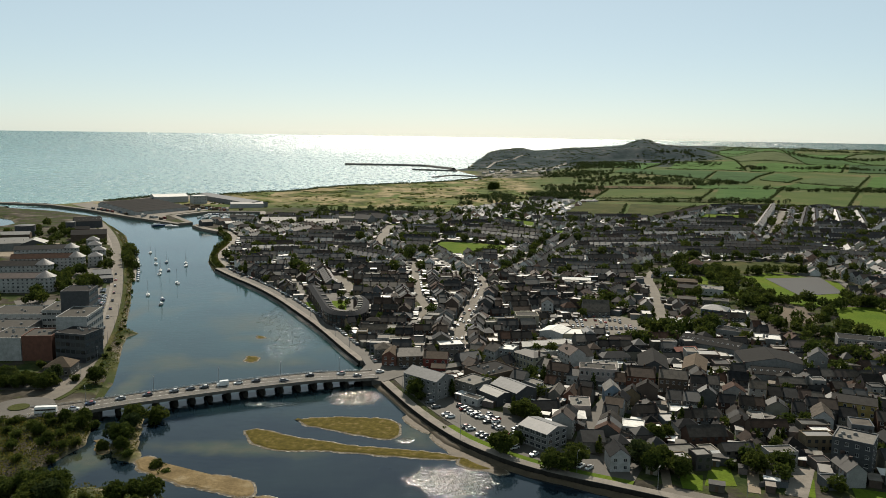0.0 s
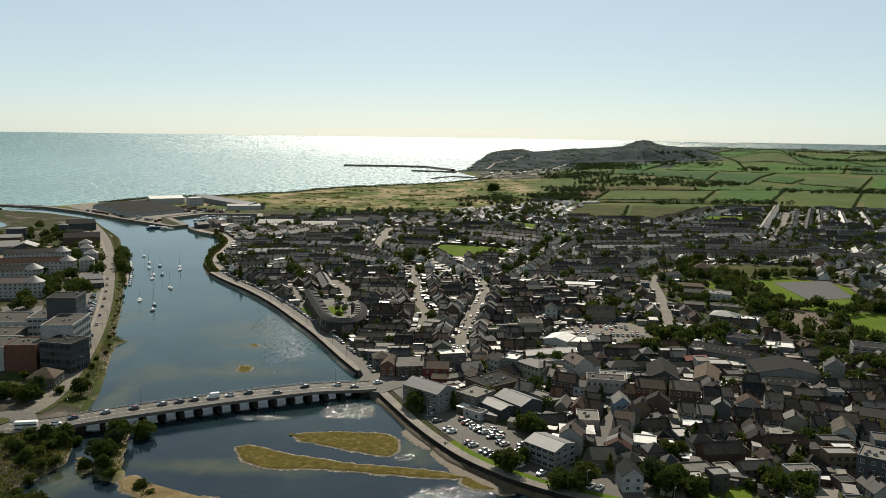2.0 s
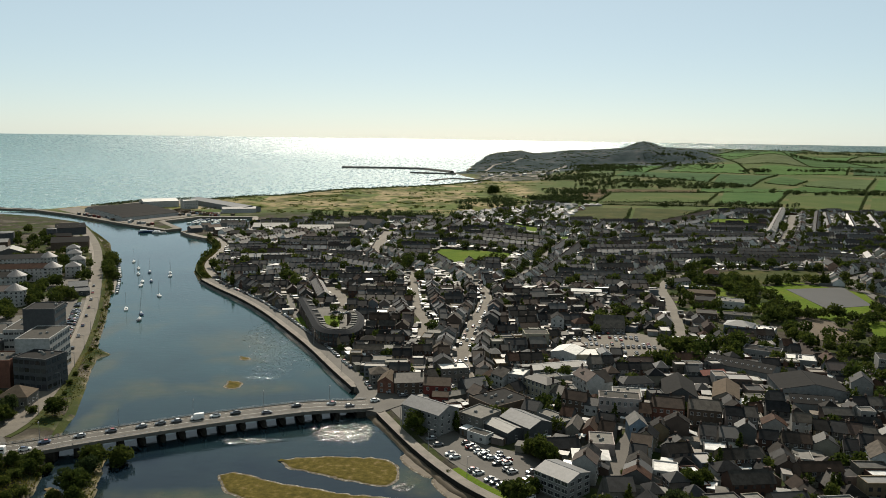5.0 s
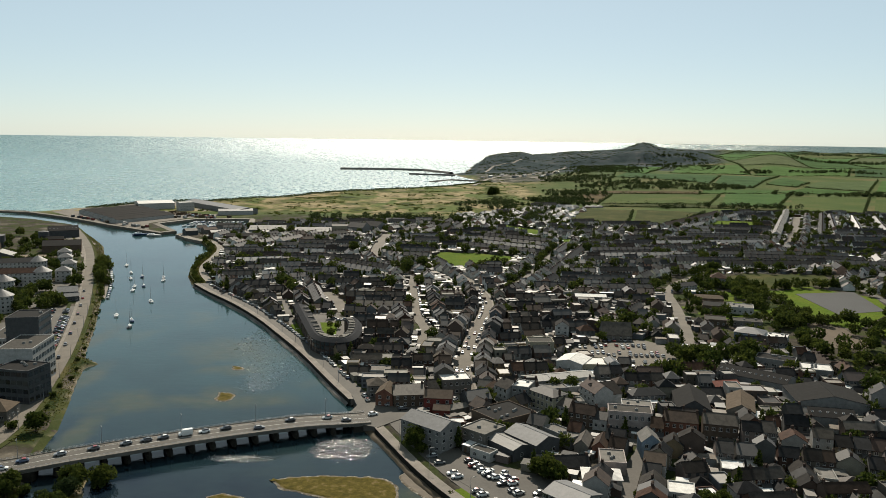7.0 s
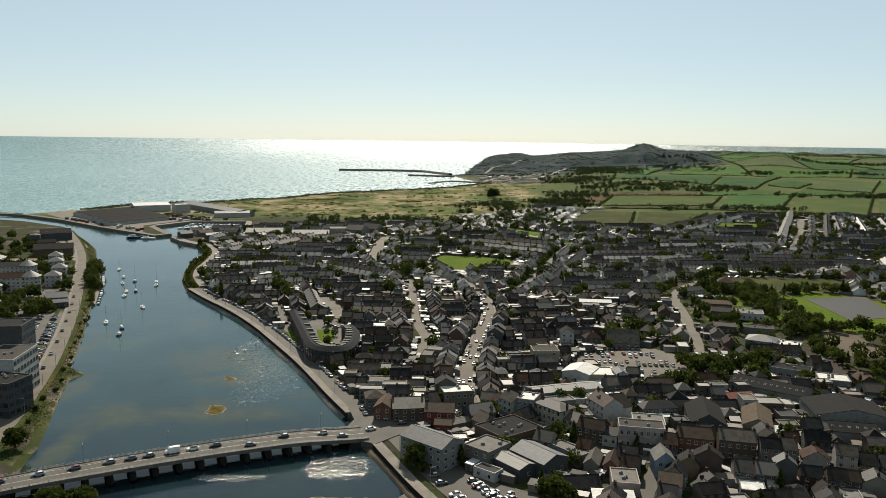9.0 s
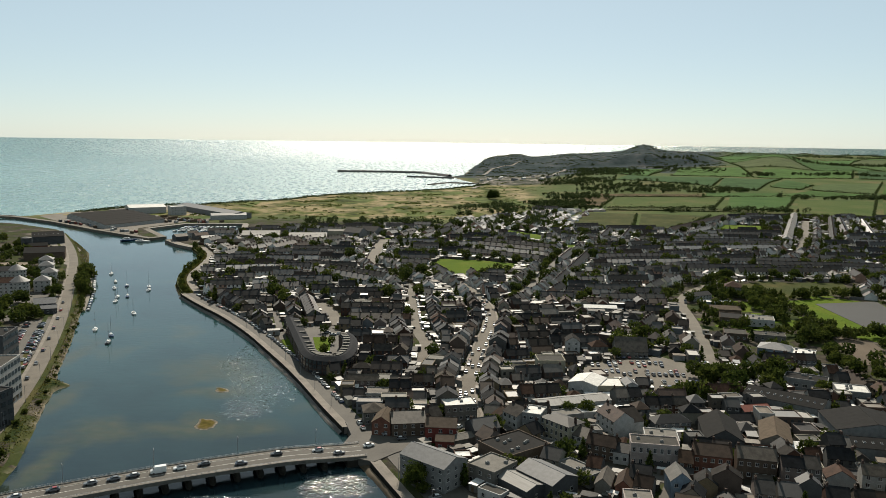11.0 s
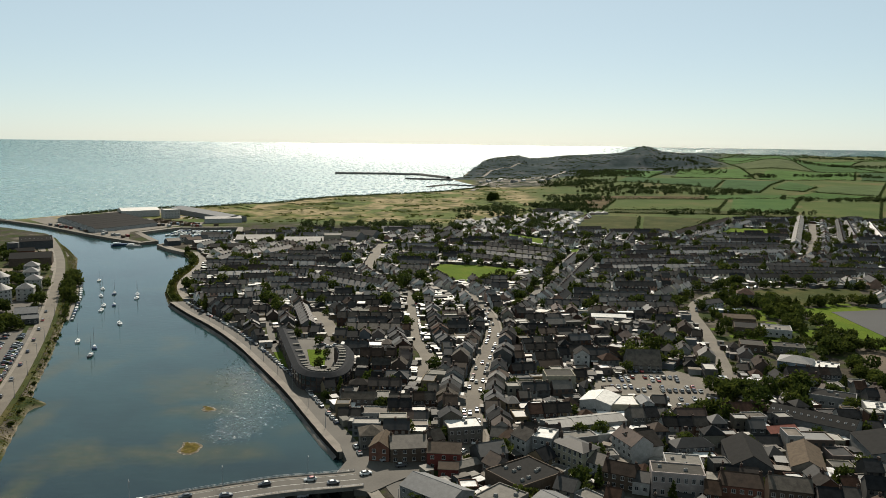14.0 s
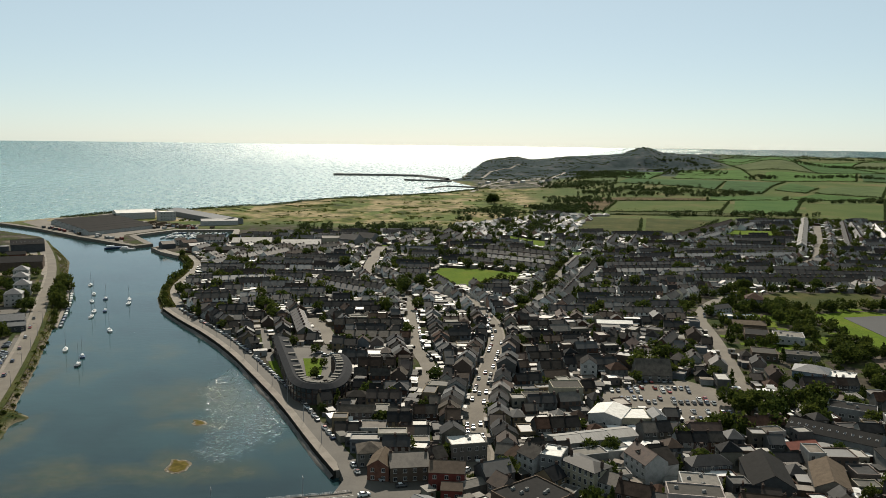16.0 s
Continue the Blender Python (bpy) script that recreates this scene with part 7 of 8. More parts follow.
# ---- street lamps ----
s = Shape()
s.tube(0, 0, 0, 7.6, 0.11, 0.06, 6)
LAMP_POLE = s.mesh("street_lamp", M["galv"])
s = Shape()
s.box(0, 1.6, -0.04, 0.04, 7.5, 7.6)
LAMP_ARM = s.mesh("arm", M["galv"])
s = Shape()
s.box(1.3, 2.1, -0.14, 0.14, 7.4, 7.6, 0, 0.05)
LAMP_HEAD = s.mesh("lamp_head", M["grey"])


def street_lamp(x, y, z, rot):
    o = tagged(new("street_lamp", LAMP_POLE), "tall galvanised steel street lamp", "street lamp", "street lamps")
    o.matrix_basis = pose(x, y, z, 0, 0, rot)
    arm = joined("arm", LAMP_ARM, o)
    joined("lamp_head", LAMP_HEAD, arm)


for u in (22, 50, 78, 106, 134):
    x, y, a = along(SPAN, u)
    street_lamp(x - math.sin(radians(a)) * 5.6, y + math.cos(radians(a)) * 5.6, span_level(x) + 0.1, a - 90)
for line, off, z, st, turn in ((QUAY_DOWN, -3.2, 2.95, 26, -90), (QUAY_UP, -4.2, 2.9, 28, -90), (LEFT_ROAD, -4.2, 2.8, 34, 90)):
    for k in range(1, 11):
        x, y, a = along(line, k * st)
        street_lamp(x - math.sin(radians(a)) * off, y + math.cos(radians(a)) * off, z, a + turn)
for k in range(10):
    x, y, a = along(MAIN, 60 + k * 28)
    street_lamp(x - math.sin(radians(a)) * 5.6 * (-1) ** k, y + math.cos(radians(a)) * 5.6 * (-1) ** k, 3.0, a + 90 * (1 if k % 2 else -1))


# ---- trees ----
def cards(centres, size, r, flat=0.0):
    """Small leaf sprays, each a bent four-sided piece turned at random."""
    n = len(centres)
    q = r.normal(size=(n, 3))
    q /= np.linalg.norm(q, axis=1)[:, None]
    t = np.cross(q, r.normal(size=(n, 3)))
    t /= np.maximum(np.linalg.norm(t, axis=1), 1e-6)[:, None]
    b = np.cross(q, t)
    sz = size * r.uniform(0.6, 1.4, (n, 1))
    v = np.stack([centres - t * sz, centres + b * sz * 0.6 + q * sz * 0.2, centres + t * sz, centres - b * sz * 0.6 + q * sz * 0.2], 1).reshape(-1, 3)
    f = np.arange(4 * n).reshape(n, 4)
    return v, f


def crown_mesh(seed, rad, hgt, base, leaves_, size, mat, cone=False):
    """A crown of leaf sprays on many clumps, uneven, with gaps."""
    r = np.random.RandomState(seed)
    pts = []
    clumps = 34
    for k in range(clumps):
        if cone:
            t = r.uniform(0, 1)
            rr = rad * (1 - t) * 0.9 + 0.2
            a = r.uniform(0, math.tau)
            c, cr = np.array([rr * 0.6 * math.cos(a), rr * 0.6 * math.sin(a), base + t * hgt]), rad * 0.42 * (1.15 - t)
        else:
            d = r.normal(size=3)
            d /= np.linalg.norm(d)
            d *= r.uniform(0.25, 0.8)
            c, cr = np.array([d[0] * rad, d[1] * rad, base + hgt * (0.5 + 0.5 * d[2])]), rad * r.uniform(0.26, 0.46)
        m = leaves_ // clumps
        q = r.normal(size=(m, 3))
        q /= np.linalg.norm(q, axis=1)[:, None]
        pts.append(c + q * cr * r.uniform(0.7, 1.08, (m, 1)) * np.array([1, 1, 0.85]))
    v, f = cards(np.concatenate(pts), size, r)
    return mesh_of("crown", v.tolist(), f.tolist(), [mat])


def trunk_mesh(seed, h, r0, rad, base, hgt):
    s, r = Shape(), random.Random(seed)
    s.tube(0, 0, -0.5, base + hgt * 0.35, r0, r0 * 0.5, 7)
    for k in range(5):
        a, t = k * math.tau / 5 + r.uniform(-.4, .4), base * r.uniform(0.75, 1.1)
        ex, ey, ez = rad * 0.6 * math.cos(a), rad * 0.6 * math.sin(a), base + hgt * r.uniform(0.4, 0.75)
        w = r0 * 0.35
        s.add([(w, 0, t), (-w * 0.5, w, t), (-w * 0.5, -w, t), (ex + w * .3, ey, ez), (ex - w * .2, ey + w * .3, ez), (ex - w * .2, ey - w * .3, ez)],
              [(0, 1, 4, 3), (1, 2, 5, 4), (2, 0, 3, 5), (3, 4, 5)])
    return s.mesh("tree", M["bark"])


TREES = []
for k, (rad, hgt, base, n, size, mat, cone) in enumerate(((4.2, 7.0, 1.0, 2000, 0.48, "leaf", 0), (3.2, 5.4, 0.8, 1500, 0.42, "leaf", 0), (5.2, 9.0, 1.2, 2600, 0.54, "leaf", 0), (4.6, 8.0, 0.6, 2200, 0.50, "leaf_dark", 0),
                                                       (2.6, 9.5, 1.2, 1300, 0.45, "leaf_dark", 1), (2.4, 3.0, 0.3, 800, 0.36, "leaf", 0), (1.6, 2.0, 0.1, 500, 0.3, "leaf", 0))):
    TREES.append((trunk_mesh(k, 0, 0.16 + rad * 0.045, rad, base, hgt), crown_mesh(k + 10, rad, hgt, base, n, size, M[mat], cone), rad))
TREE_LABEL = ["broad-leaved tree with a full green crown", "small broad-leaved tree with green crown", "large broad-leaved tree with a wide crown", "dark green tree with spreading crown", "dark green pointed conifer tree",
              "low rounded leafy green bush", "small green bush in a garden"]


TREE_COUNT = [0]


def far_crown(seed, rad, hgt, base, n, size, cone):
    r = np.random.RandomState(seed)
    q = r.normal(size=(n, 3))
    q /= np.linalg.norm(q, axis=1)[:, None]
    q *= r.uniform(0.6, 1.0, (n, 1)) * (1 + 0.25 * np.sin(q[:, :1] * 5 + seed) * np.cos(q[:, 1:2] * 6))
    z = base + hgt * (0.5 + 0.5 * q[:, 2])
    thin = np.clip(1.1 - (z - base) / hgt, 0.08, 1) if cone else 1.0
    v, f = cards(np.stack([q[:, 0] * rad * thin, q[:, 1] * rad * thin, z], -1), size, r)
    return v, f.tolist(), [0] * n


FAR_CROWNS = [far_crown(3, 4.2, 6.5, 1.6, 170, 0.95, 0), far_crown(4, 3.2, 5.0, 1.2, 140, 0.8, 0), far_crown(5, 5.2, 8.5, 1.6, 230, 1.05, 0), far_crown(6, 4.6, 7.2, 1.2, 200, 1.0, 0),
              far_crown(7, 2.6, 9.5, 0.6, 170, 0.8, 1), far_crown(8, 2.4, 3.0, 0.2, 110, 0.65, 0), far_crown(9, 1.6, 2.0, 0.0, 70, 0.5, 0)]


def tree(kind, x, y, k=1.0, z=None):
    tm, cm, rad = TREES[kind]
    TREE_COUNT[0] += 1
    if z is None and (y > 480 + 0.4 * max(0, x) or TREE_COUNT[0] > 420) and k < 1.5:
        FAR_TREES.add(FAR_CROWNS[kind], pose(x, y, gz(x, y), 0, 0, rng.uniform(0, 360)) @ Matrix.Scale(k * rng.uniform(0.85, 1.15), 4), rng.random())
        return
    nm = "tree" if kind < 5 else "bush"
    o = tagged(new(nm, tm), TREE_LABEL[kind], nm, "trees of the town")
    o.matrix_basis = pose(x, y, gz(x, y) if z is None else z, 0, 0, rng.uniform(0, 360)) @ Matrix.Scale(k * rng.uniform(0.85, 1.15), 4)
    joined("crown", cm, o)


# wooded spit and the marsh by the bridge
for x, y, k in ((-124, 304, 0), (-122, 296, 3), (-126, 289, 3), (-121, 284, 0), (-127, 281, 1), (-118, 277, 1), (-101, 266, 1), (-117, 311, 0), (-97, 262, 5), (-114, 272, 5)):
    tree(k, x, y)
for k in range(26):
    tree(rng.choice((0, 2, 3, 5)), rng.uniform(-142, -88), rng.uniform(212, 246))
for k in range(46):
    t = rng.random()
    x, y = -137 - 42 * rng.random() ** 1.6, 258 + 46 * t
    tree(rng.choice((5, 5, 6, 1, 5)), x, y)
# bank of the north road
for k in range(22):
    x, y, a = along(LEFT_ROAD, 45 + 14.5 * k)
    off = -6.0 - rng.random() * 4
    px, py = x - math.sin(radians(a)) * off, y + math.cos(radians(a)) * off
    tree(rng.choice((5, 6, 6, 6, 6)), px, py, 0.8)
for k in range(14):
    x, y, a = along(LEFT_ROAD, 300 + 11 * k)
    tree(rng.choice((5, 6, 1)), x - math.sin(radians(a)) * -10, y + math.cos(radians(a)) * -10)
for x, y in ((-160, 351), (-192, 350), (-200, 350), (-207, 352), (-214, 349), (-196, 372), (-222, 345), (-230, 350), (-185, 346), (-176, 347), (-170, 352)):
    tree(rng.choice((1, 0, 5)), x, y)
for k in range(240):
    x, y = (rng.uniform(-345, -225), rng.uniform(500, 740)) if k < 130 else (rng.uniform(-470, -330), rng.uniform(640, 960))
    if is_free(x, y, 0, -1, 1, -1, 1):
        tree(rng.choice((1, 5, 0, 3)), x, y)
for k in range(30):          # young trees along the north road
    x, y, a = along(LEFT_ROAD, 70 + 13 * k)
    off = 8.5 + rng.random() * 3
    px, py = x - math.sin(radians(a)) * off, y + math.cos(radians(a)) * off
    if is_free(px, py, 0, -1, 1, -1, 1):
        tree(rng.choice((5, 1, 6)), px, py, 0.75)
for k in range(18):          # tall trees between the road and the pontoon
    t = rng.random()
    tree(rng.choice((0, 2, 0, 1)), -262 - 48 * t + rng.uniform(-4, 4), 655 + 108 * t, 0.95)
for k in range(26):
    tree(rng.choice((0, 1, 0, 3)), rng.uniform(-214, -178), rng.uniform(340, 351), 0.9)
for k in range(22):
    tree(rng.choice((0, 1, 2)), -275 + rng.uniform(-30, 16), 560 + rng.uniform(-6, 26), 0.9)
# river walk upstream, quay park
for x, y, k in ((24, 277, 0), (21, 281, 1), (40, 264, 2), (45, 262, 0), (49, 266, 0), (2, 301, 6), (29, 284, 1), (-11, 338, 0), (-9, 334, 5), (35, 313, 0), (38, 309, 0), (32, 316, 1), (75, 262, 2), (79, 265, 2), (83, 258, 0), (82, 288, 0),
                (88, 292, 1), (20, 342, 1), (3, 350, 1), (16, 388, 1), (18, 385, 0), (6, 384, 5), (72, 268, 3), (68, 300, 1), (111, 262, 0), (116, 268, 5), (120, 262, 0), (104, 266, 5)):
    tree(k, x, y)
for k in range(44):
    x, y, a = along(QUAY_PARK, 4 + 6 * k)
    for off in (-3.0 - 3 * rng.random(), -19 - 14 * rng.random()):
        px, py = x - math.sin(radians(a)) * off, y + math.cos(radians(a)) * off
        tree(rng.choice((5, 6, 1, 5)), px, py, 0.9)
# the belts of trees round the sports fields and the school
for k in range(115):
    t = rng.random()
    if t < 0.34:
        x, y = rng.uniform(218, 246), rng.uniform(560, 690)
    elif t < 0.52:
        x, y = rng.uniform(236, 345), rng.uniform(672, 695)
    elif t < 0.8:
        x, y = rng.uniform(205, 262), rng.uniform(440, 560)
    else:
        x, y = rng.uniform(255, 320), rng.uniform(528, 556)
    if is_free(x, y, 0, -1, 1, -1, 1) or (x > 246 and y < 560):
        tree(rng.choice((2, 0, 3, 0, 3)), x, y, 0.85)
for k in range(26):
    tree(rng.choice((0, 2, 1)), rng.uniform(122, 165), rng.uniform(440, 470))
for k in range(22):
    tree(rng.choice((0, 1, 5)), rng.uniform(100, 130), rng.uniform(424, 440))
for k in range(20):
    tree(rng.choice((2, 0, 3)), rng.uniform(190, 250), rng.uniform(350, 420))
for k in range(20):
    tree(rng.choice((0, 1, 5)), rng.uniform(96, 130), rng.uniform(515, 545))
for k in range(34):
    x, y, a = along(ROADS[4][0], 60 + 4 * k)
    off = rng.choice((-1, 1)) * rng.uniform(7, 16)
    px, py = x - math.sin(radians(a)) * off, y + math.cos(radians(a)) * off
    if is_free(px, py, 0, -1, 1, -1, 1):
        tree(rng.choice((1, 0, 5, 5)), px, py)
for k in range(26):          # round the school
    x, y = rng.uniform(158, 222), rng.uniform(485, 655)
    if is_free(x, y, 0, -1.5, 1.5, -1.5, 1.5):
        tree(rng.choice((0, 1, 5, 5, 2, 3)), x, y, 0.9)
for x, y in ((-70, 528), (-67, 512), (-66, 500), (-72, 545), (-64, 520)):
    tree(rng.choice((1, 5)), x, y, 0.8)
# gardens
spots = np.argwhere(inside & ~taken)
order = np.random.RandomState(9).permutation(len(spots))
count = 0
for k in order:
    if count > 2600:
        break
    y, x = OY + (spots[k][0] + 0.5) * OC, OX + (spots[k][1] + 0.5) * OC
    m = 1.2 if count < 700 else 0.55
    if wobble(np.array(x), np.array(y), 24.0, 2.5) < -0.15 and rng.random() < 0.75:
        continue
    if is_free(x, y, 0, -m, m, -m, m):
        tree(rng.choice((1, 5, 5, 0, 3, 6, 4)) if y < 700 else rng.choice((0, 1, 3, 5, 5, 1, 2, 4)), x, y, rng.uniform(0.7, 1.1) if y > 620 else 0.8)
        occupy(x, y, 0, -2, 2, -2, 2)
        count += 1


def undergrowth():
    """Reeds, brambles and rank grass on the banks."""
    r = np.random.RandomState(31)
    cs = []
    x, y = r.uniform(-185, -134, 15000), r.uniform(222, 306, 15000)
    cs.append((x, y, 1.9))
    x, y = r.uniform(-150, -55, 12000), r.uniform(195, 252, 12000)
    cs.append((x, y, 2.0))
    x, y = r.uniform(-134, -112, 2600), r.uniform(262, 315, 2600)
    cs.append((x, y, 1.3))
    q = np.array(dense(LEFT_ROAD, 2.0))[10:]
    n = normals(q.tolist())
    t = r.randint(0, len(q), 8000)
    off = r.uniform(-13, -5.0, 8000)
    cs.append((q[t, 0] + n[t, 0] * off + r.normal(0, 0.6, 8000), q[t, 1] + n[t, 1] * off, 0.6))
    q = np.array(dense(QUAY_PARK, 2.0))
    n = normals(q.tolist())
    t = r.randint(0, len(q), 7000)
    off = r.uniform(-9, 0, 7000)
    cs.append((q[t, 0] + n[t, 0] * off, q[t, 1] + n[t, 1] * off, 1.5))
    out = []
    for x, y, tall in cs:
        z = height(x, y)
        hump = 0.55 + 0.45 * wobble(x, y, 3.2, 2.0)
        keep = z > 0.35
        out.append(np.stack([x, y, z + np.clip(hump, 0.1, 1.2) * tall * r.uniform(0.1, 1, len(x))], -1)[keep])
    v, f = cards(np.concatenate(out), 0.38, r)
    tagged(new("undergrowth", mesh_of("undergrowth", v.tolist(), f.tolist(), [M["leaf_bank"]])), "rank grass, reeds and brambles on the river banks", "undergrowth", kind="stuff")


undergrowth()
FAR_TREES.make("far_trees", [M["leaf"]], "green garden and park trees farther off", "trees")


# ---- fields, hedges and far woods ----
def field(corners, n=14, label="pasture field between hedges", mat=None, dz=1.0):
    (ax, ay), (bx, by), (cx, cy), (dx, dy) = corners
    u, v = np.meshgrid(np.linspace(0.015, 0.985, n), np.linspace(0.02, 0.98, n))
    x = (ax * (1 - u) + bx * u) * (1 - v) + (dx * (1 - u) + cx * u) * v
    y = (ay * (1 - u) + by * u) * (1 - v) + (dy * (1 - u) + cy * u) * v
    z = height(x, y) + dz
    k = np.arange(n * n).reshape(n, n)
    f = np.stack([k[:-1, :-1], k[:-1, 1:], k[1:, 1:], k[1:, :-1]], -1).reshape(-1, 4)
    me = mesh_of("field", np.stack([x, y, z], -1).reshape(-1, 3).tolist(), f.tolist(), [mat or M["field"]], None, True)
    return tagged(new("field", me), label, "field", kind="structure")


M["marsh_field"] = grass("hay_grass", (0.054, 0.084, 0.026), (0.076, 0.100, 0.032), (0.104, 0.104, 0.042), 0.012)
M["lawn_field"] = grass("pasture_grass", (0.042, 0.088, 0.026), (0.056, 0.106, 0.030), (0.072, 0.112, 0.036), 0.02)
M["earth_field"] = grass("weedy_soil", (0.06, 0.056, 0.026), (0.095, 0.07, 0.038), (0.13, 0.10, 0.052), 0.02)
hedge_lines = []
for q, label, mat in (([(280, 1431), (466, 1423), (561, 1642), (355, 1653)], "yellow-green hay field", "marsh_field"),
                      ([(483, 1414), (568, 1379), (736, 1712), (582, 1671)], "bright green pasture field", "lawn_field"),
                      ([(551, 1295), (649, 1261), (862, 1636), (693, 1614)], "yellow stubble field in sun", "marsh_field"),
                      ([(660, 1255), (800, 1230), (1000, 1600), (872, 1636)], "yellow stubble field in sun", "marsh_field"),
                      ([(169, 1122), (246, 1097), (307, 1317), (213, 1347)], "dry brown rough pasture field", "rough_grass"),
                      ([(253, 1097), (286, 1077), (411, 1284), (315, 1325)], "dry brown rough pasture field", "rough_grass"),
                      ([(270, 1385), (480, 1345), (478, 1405), (280, 1424)], "dry olive rough pasture field", "rough_grass"),
                      ([(321, 1668), (525, 1655), (545, 1716), (330, 1740)], "reddish brown weedy field", "earth_field"),
                      ([(235, 1490), (275, 1440), (345, 1650), (300, 1690)], "reddish brown weedy field", "earth_field"),
                      ([(530, 1663), (687, 1690), (739, 1787), (569, 1775)], "bright green pasture field", "lawn_field"),
                      ([(575, 1310), (548, 1300), (480, 1340), (490, 1400)], "dry olive rough pasture field", "rough_grass"),
                      ([(449, 2116), (643, 1945), (745, 2160), (506, 2231)], "pasture field between hedges", "field"),
                      ([(650, 1935), (705, 1840), (944, 2260), (756, 2188)], "pasture field between hedges", "field"),
                      ([(770, 1925), (815, 1864), (900, 1981), (926, 2190)], "pasture field between hedges", "field"),
                      ([(834, 1868), (934, 1772), (1139, 2112), (948, 2035)], "pasture field between hedges", "field"),
                      ([(884, 2285), (1132, 2247), (1325, 2610), (1031, 2600)], "pasture field between hedges", "field"),
                      ([(444, 2309), (555, 2198), (740, 2670), (589, 2719)], "pasture field between hedges", "field"),
                      ([(634, 2264), (880, 2300), (1010, 2740), (786, 2690)], "pasture field between hedges", "field"),
                      ([(1145, 2240), (1300, 2200), (1500, 2540), (1335, 2610)], "pasture field between hedges", "field"),
                      ([(700, 1725), (830, 1700), (925, 1755), (830, 1850)], "pasture field between hedges", "field"),
                      ([(940, 1760), (1080, 1720), (1280, 2080), (1145, 2105)], "pasture field between hedges", "field"),
                      ([(400, 2120), (440, 2080), (480, 2240), (420, 2300)], "pasture field between hedges", "field")):
    field(q, 18, label, M[mat])
    hedge_lines += [(q[0], q[1]), (q[1], q[2])]
ROWS = [2680, 2980, 3330, 3720, 4180, 4700]
r2 = random.Random(21)
COLS = 6


def corner(i, j):
    q = random.Random(i * 131 + j * 17)
    y = ROWS[j] + 70 * math.sin(i * 1.3 + j) + q.uniform(-30, 30)
    a = 0.16 + 0.092 * i + 0.03 * math.sin(j * 1.7 + i * 0.6) + q.uniform(-0.008, 0.008)
    return a * y, min(y, 4780)


for j in range(len(ROWS) - 1):
    for i in range(COLS):
        q = [corner(i, j), corner(i + 1, j), corner(i + 1, j + 1), corner(i, j + 1)]
        ax = sum(p[0] / p[1] for p in q) / 4
        if ax < 0.35:
            continue
        if r2.random() < 0.93:
            field(q, 14)
        hedge_lines.append((q[0], q[1]))
        hedge_lines.append((q[0], q[3]))
        if r2.random() < 0.3:
            m1 = ((q[0][0] + q[1][0]) / 2, (q[0][1] + q[1][1]) / 2)
            m2 = ((q[3][0] + q[2][0]) / 2, (q[3][1] + q[2][1]) / 2)
            hedge_lines.append((m1, m2))

rr = np.random.RandomState(4)


def hedge_cloud():
    cs, sz = [], []
    for (x0, y0), (x1, y1) in hedge_lines:
        ln = math.hypot(x1 - x0, y1 - y0)
        n = int(ln * 2.6)
        t = rr.uniform(0, 1, n)
        gap = wobble(t * ln, np.full(n, x0), 22.0) > -0.75
        tall = 2.2 + 2.6 * np.clip(wobble(t * ln, np.full(n, y0), 9.0), -0.5, 1.2) + (rr.uniform(0, 1, n) < 0.08) * 4
        x, y = x0 + (x1 - x0) * t + rr.normal(0, 1.2, n), y0 + (y1 - y0) * t + rr.normal(0, 1.2, n)
        z = height(x, y) + rr.uniform(0.1, 1, n) * tall
        c = np.stack([x, y, z], -1)[gap]
        cs.append(c)
    return np.concatenate(cs)


def wood_cloud(places, rad, hgt, per):
    cs = []
    levels = height([q[0] for q in places], [q[1] for q in places])
    for (x, y), z0 in zip(places, levels):
        k = rr.uniform(0.6, 1.25)
        q = rr.normal(size=(per, 3))
        q /= np.linalg.norm(q, axis=1)[:, None]
        q *= rr.uniform(0.55, 1.0, (per, 1))
        c = np.stack([x + q[:, 0] * rad * k, y + q[:, 1] * rad * k, z0 + hgt * k * (0.55 + 0.5 * q[:, 2])], -1)
        cs.append(c)
    return np.concatenate(cs)


v, f = cards(hedge_cloud(), 1.3, rr)
tagged(new("hedgerow", mesh_of("hedgerow", v.tolist(), f.tolist(), [M["leaf_hedge"]])), "dark green hedgerows between fields", "hedge", kind="stuff")
far = []
for (a0, a1, y0, y1, n) in ((0.20, 0.30, 1870, 2050, 50), (0.13, 0.24, 2230, 2420, 70), (0.17, 0.24, 2350, 2560, 60), (0.26, 0.34, 2500, 3000, 110), (0.10, 0.17, 1150, 1250, 0),
                            (0.36, 0.60, 2350, 2420, 120), (0.44, 0.56, 2900, 3000, 110), (0.31, 0.62, 3600, 4650, 320), (0.14, 0.20, 1620, 1760, 60), (0.24, 0.42, 1345, 1375, 30), (0.18, 0.36, 1760, 1930, 170), (0.125, 0.165, 1400, 1540, 110),
                            (0.13, 0.22, 1930, 2200, 110), (0.16, 0.24, 2250, 2700, 120), (0.40, 0.56, 1640, 1700, 60)):
    for k in range(n // 6):
        y = rr.uniform(y0, y1)
        x = rr.uniform(a0, a1) * y
        far += [(x + rr.normal(0, 20), y + rr.normal(0, 6)) for _ in range(9)]
for k in range(150):          # behind the beach road
    y = rr.uniform(1110, 1170)
    far.append((rr.uniform(-0.16, 0.14) * y, y))
for k in range(34):          # clumps along the links
    y = rr.uniform(1190, 1500)
    x = rr.uniform(0.02, 0.14) * y
    far += [(x + rr.normal(0, 7), y + rr.normal(0, 4)) for _ in range(4)]
v, f = cards(wood_cloud(far, 4.2, 8.0, 60), 1.15, rr)
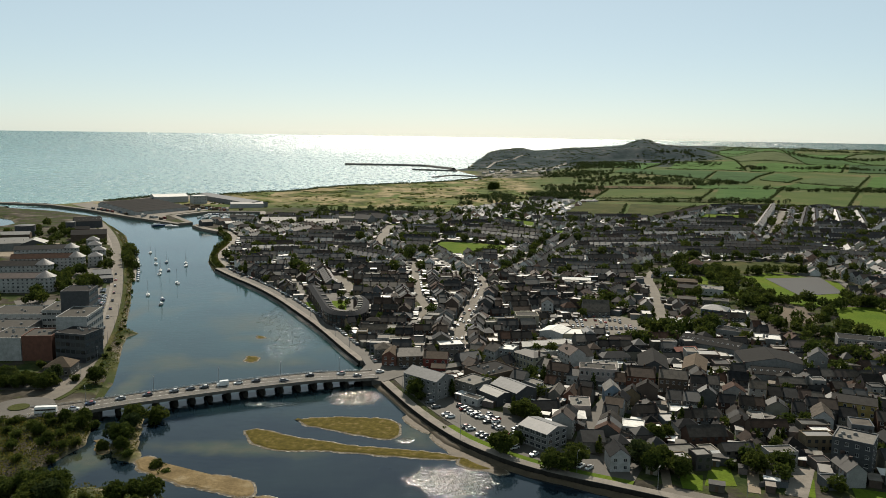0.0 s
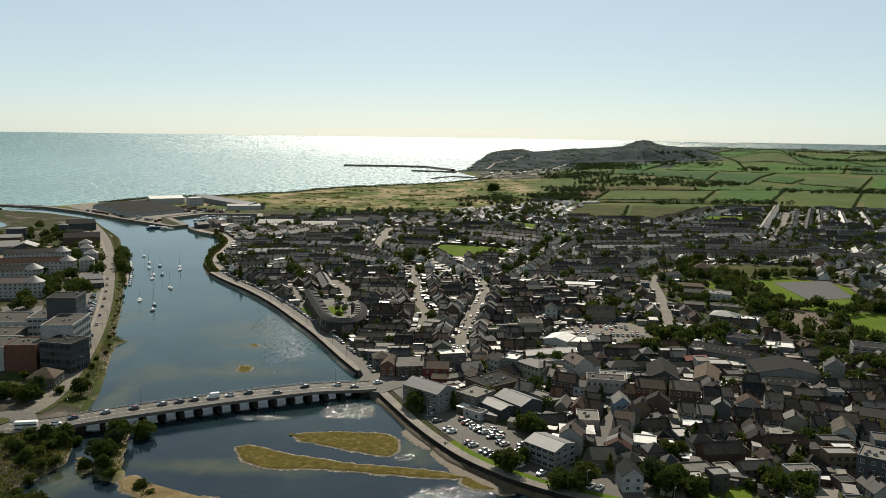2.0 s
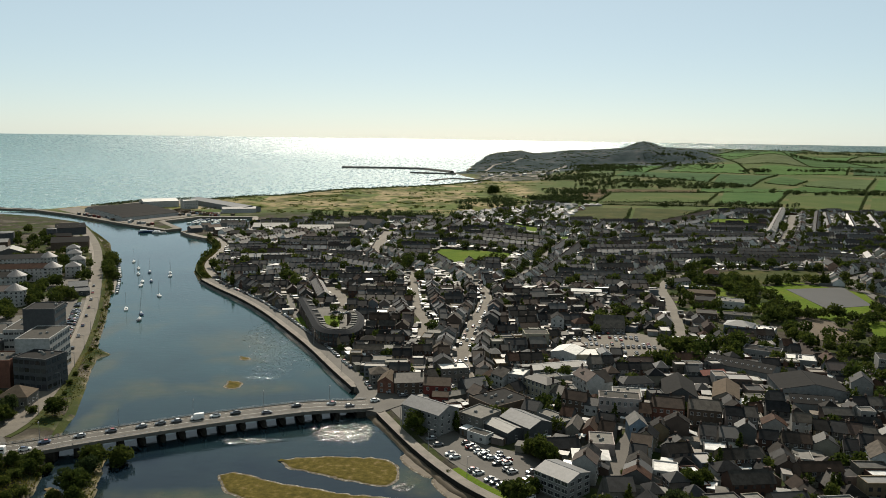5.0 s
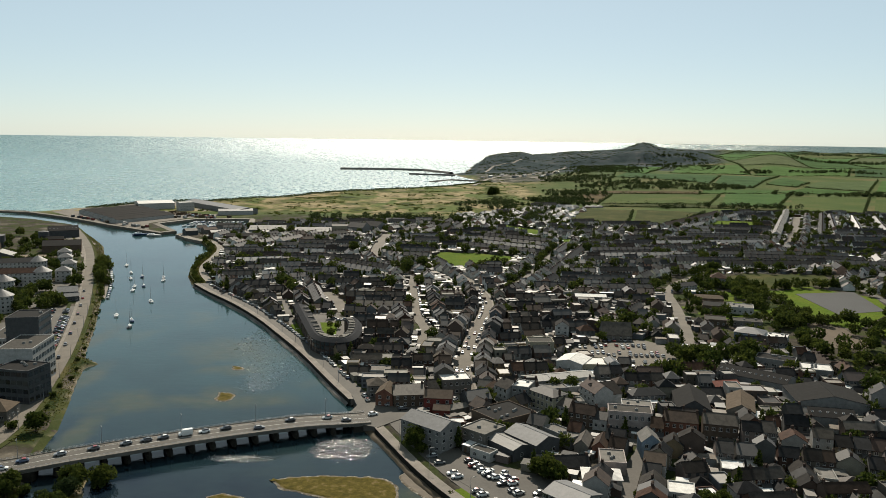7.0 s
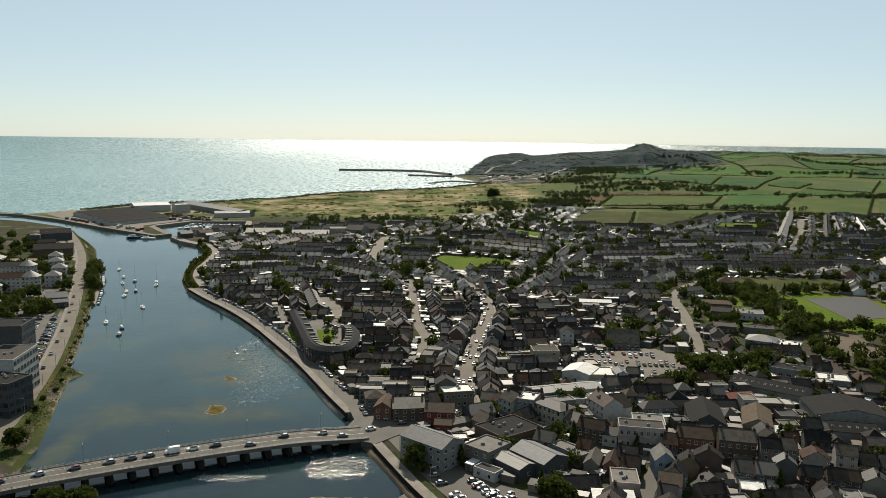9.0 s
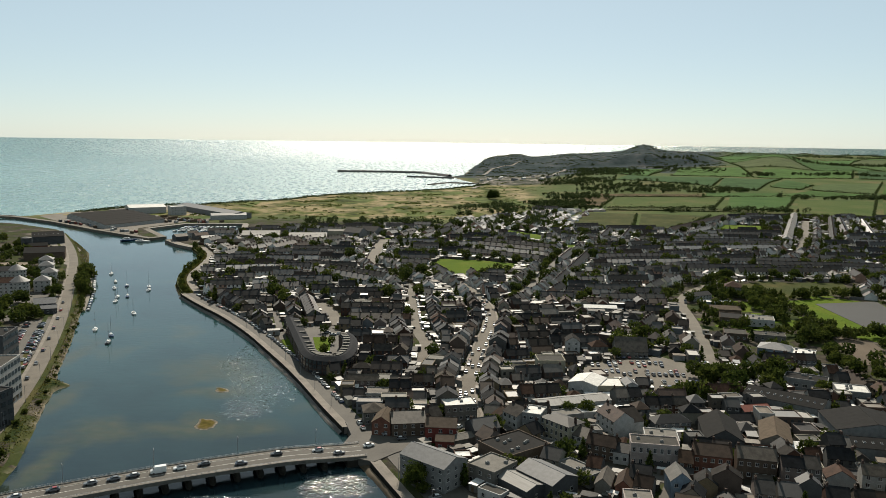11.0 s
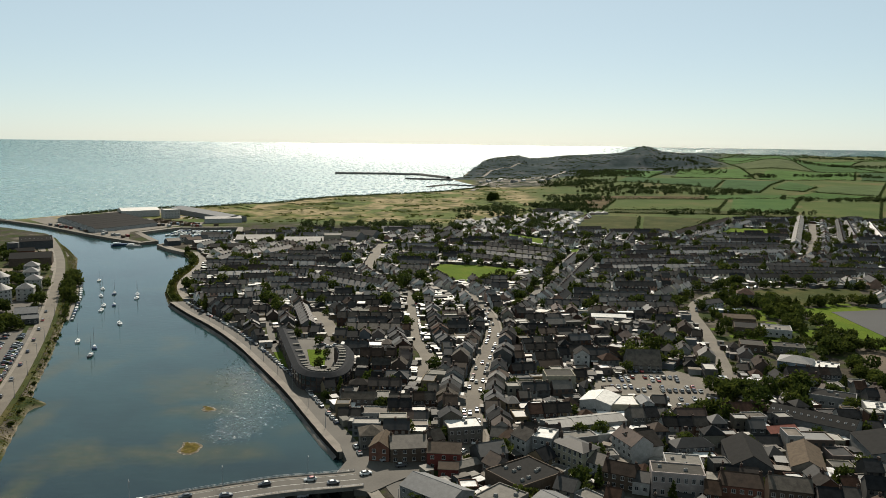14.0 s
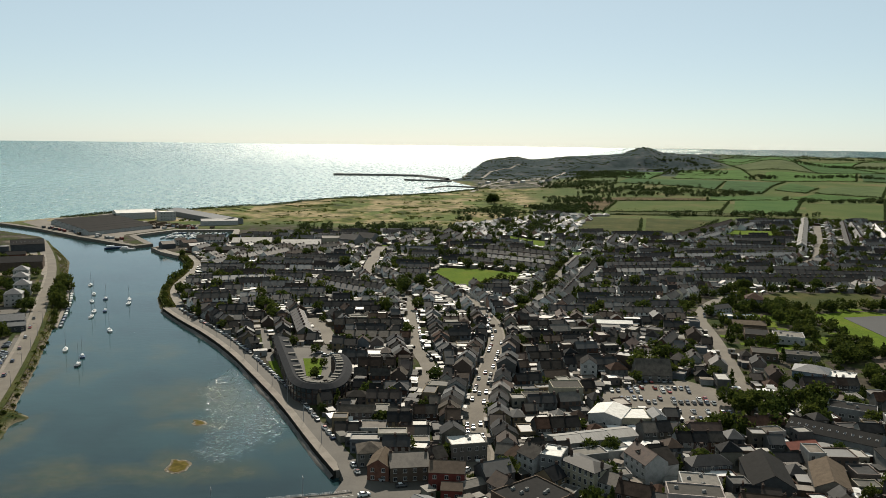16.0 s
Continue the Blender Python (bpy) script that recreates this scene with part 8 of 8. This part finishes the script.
scrub = []
for k in range(2600):
    y, aa = rr.uniform(2480, 3300), rr.uniform(0.03, 0.35)
    if wobble(np.array(aa * y), np.array(y), 45.0, 9.0) > -0.1:
        scrub.append((aa * y, y))
v2, f2 = cards(wood_cloud(scrub, 5.0, 1.5, 16), 1.4, rr)
ly, la = rr.uniform(1180, 2350, 3000), rr.uniform(-0.30, 0.13, 3000)
keep = (wobble(la * ly, ly, 26.0, 3.0) > 0.12) & (land_edge(la * ly, ly) > 20)
links = list(zip((la * ly)[keep].tolist(), ly[keep].tolist()))
v3, f3 = cards(wood_cloud(links, 4.5, 1.1, 14), 1.2, rr)
coast = np.array(dense([(-560, 1270), (-519, 1360), (-446, 1412), (-318, 1535), (-227, 1687), (-112, 1809), (-3, 1900), (60, 2020), (105, 2140)], 2.0))
side = -normals(coast.tolist())
t = rr.randint(0, len(coast), 9000)
off = 12 + rr.uniform(0, 1, 9000) ** 1.5 * 16
px, py = coast[t, 0] + side[t, 0] * off, coast[t, 1] + side[t, 1] * off
v4, f4 = cards(np.stack([px, py, height(px, py) + rr.uniform(0, 3.2, 9000) * np.clip(0.7 + 0.5 * wobble(px, py, 14.0, 8.0), 0.1, 1.2)], -1), 1.1, rr)
tagged(new("shore_scrub", mesh_of("shore_scrub", v4.tolist(), f4.tolist(), [M["leaf_dark"]])), "dark scrub on the bank behind the beach", "scrub", kind="stuff")
tagged(new("links_scrub", mesh_of("links_scrub", v3.tolist(), f3.tolist(), [M["leaf"]])), "low olive scrub and marram over the dunes", "scrub", kind="stuff")
tagged(new("hill_scrub", mesh_of("hill_scrub", v2.tolist(), f2.tolist(), [M["leaf_dark"]])), "dark gorse and scrub over the rocky hill", "scrub", kind="stuff")
tagged(new("far_woods", mesh_of("far_woods", v.tolist(), f.tolist(), [M["leaf_dark"]])), "dark scattered trees and scrub far off", "woodland", kind="stuff")
for x, y, k in ((100, 1621, 2.3), (106, 1625, 1.8), (95, 1617, 1.6)):
    tree(2, x, y, k)
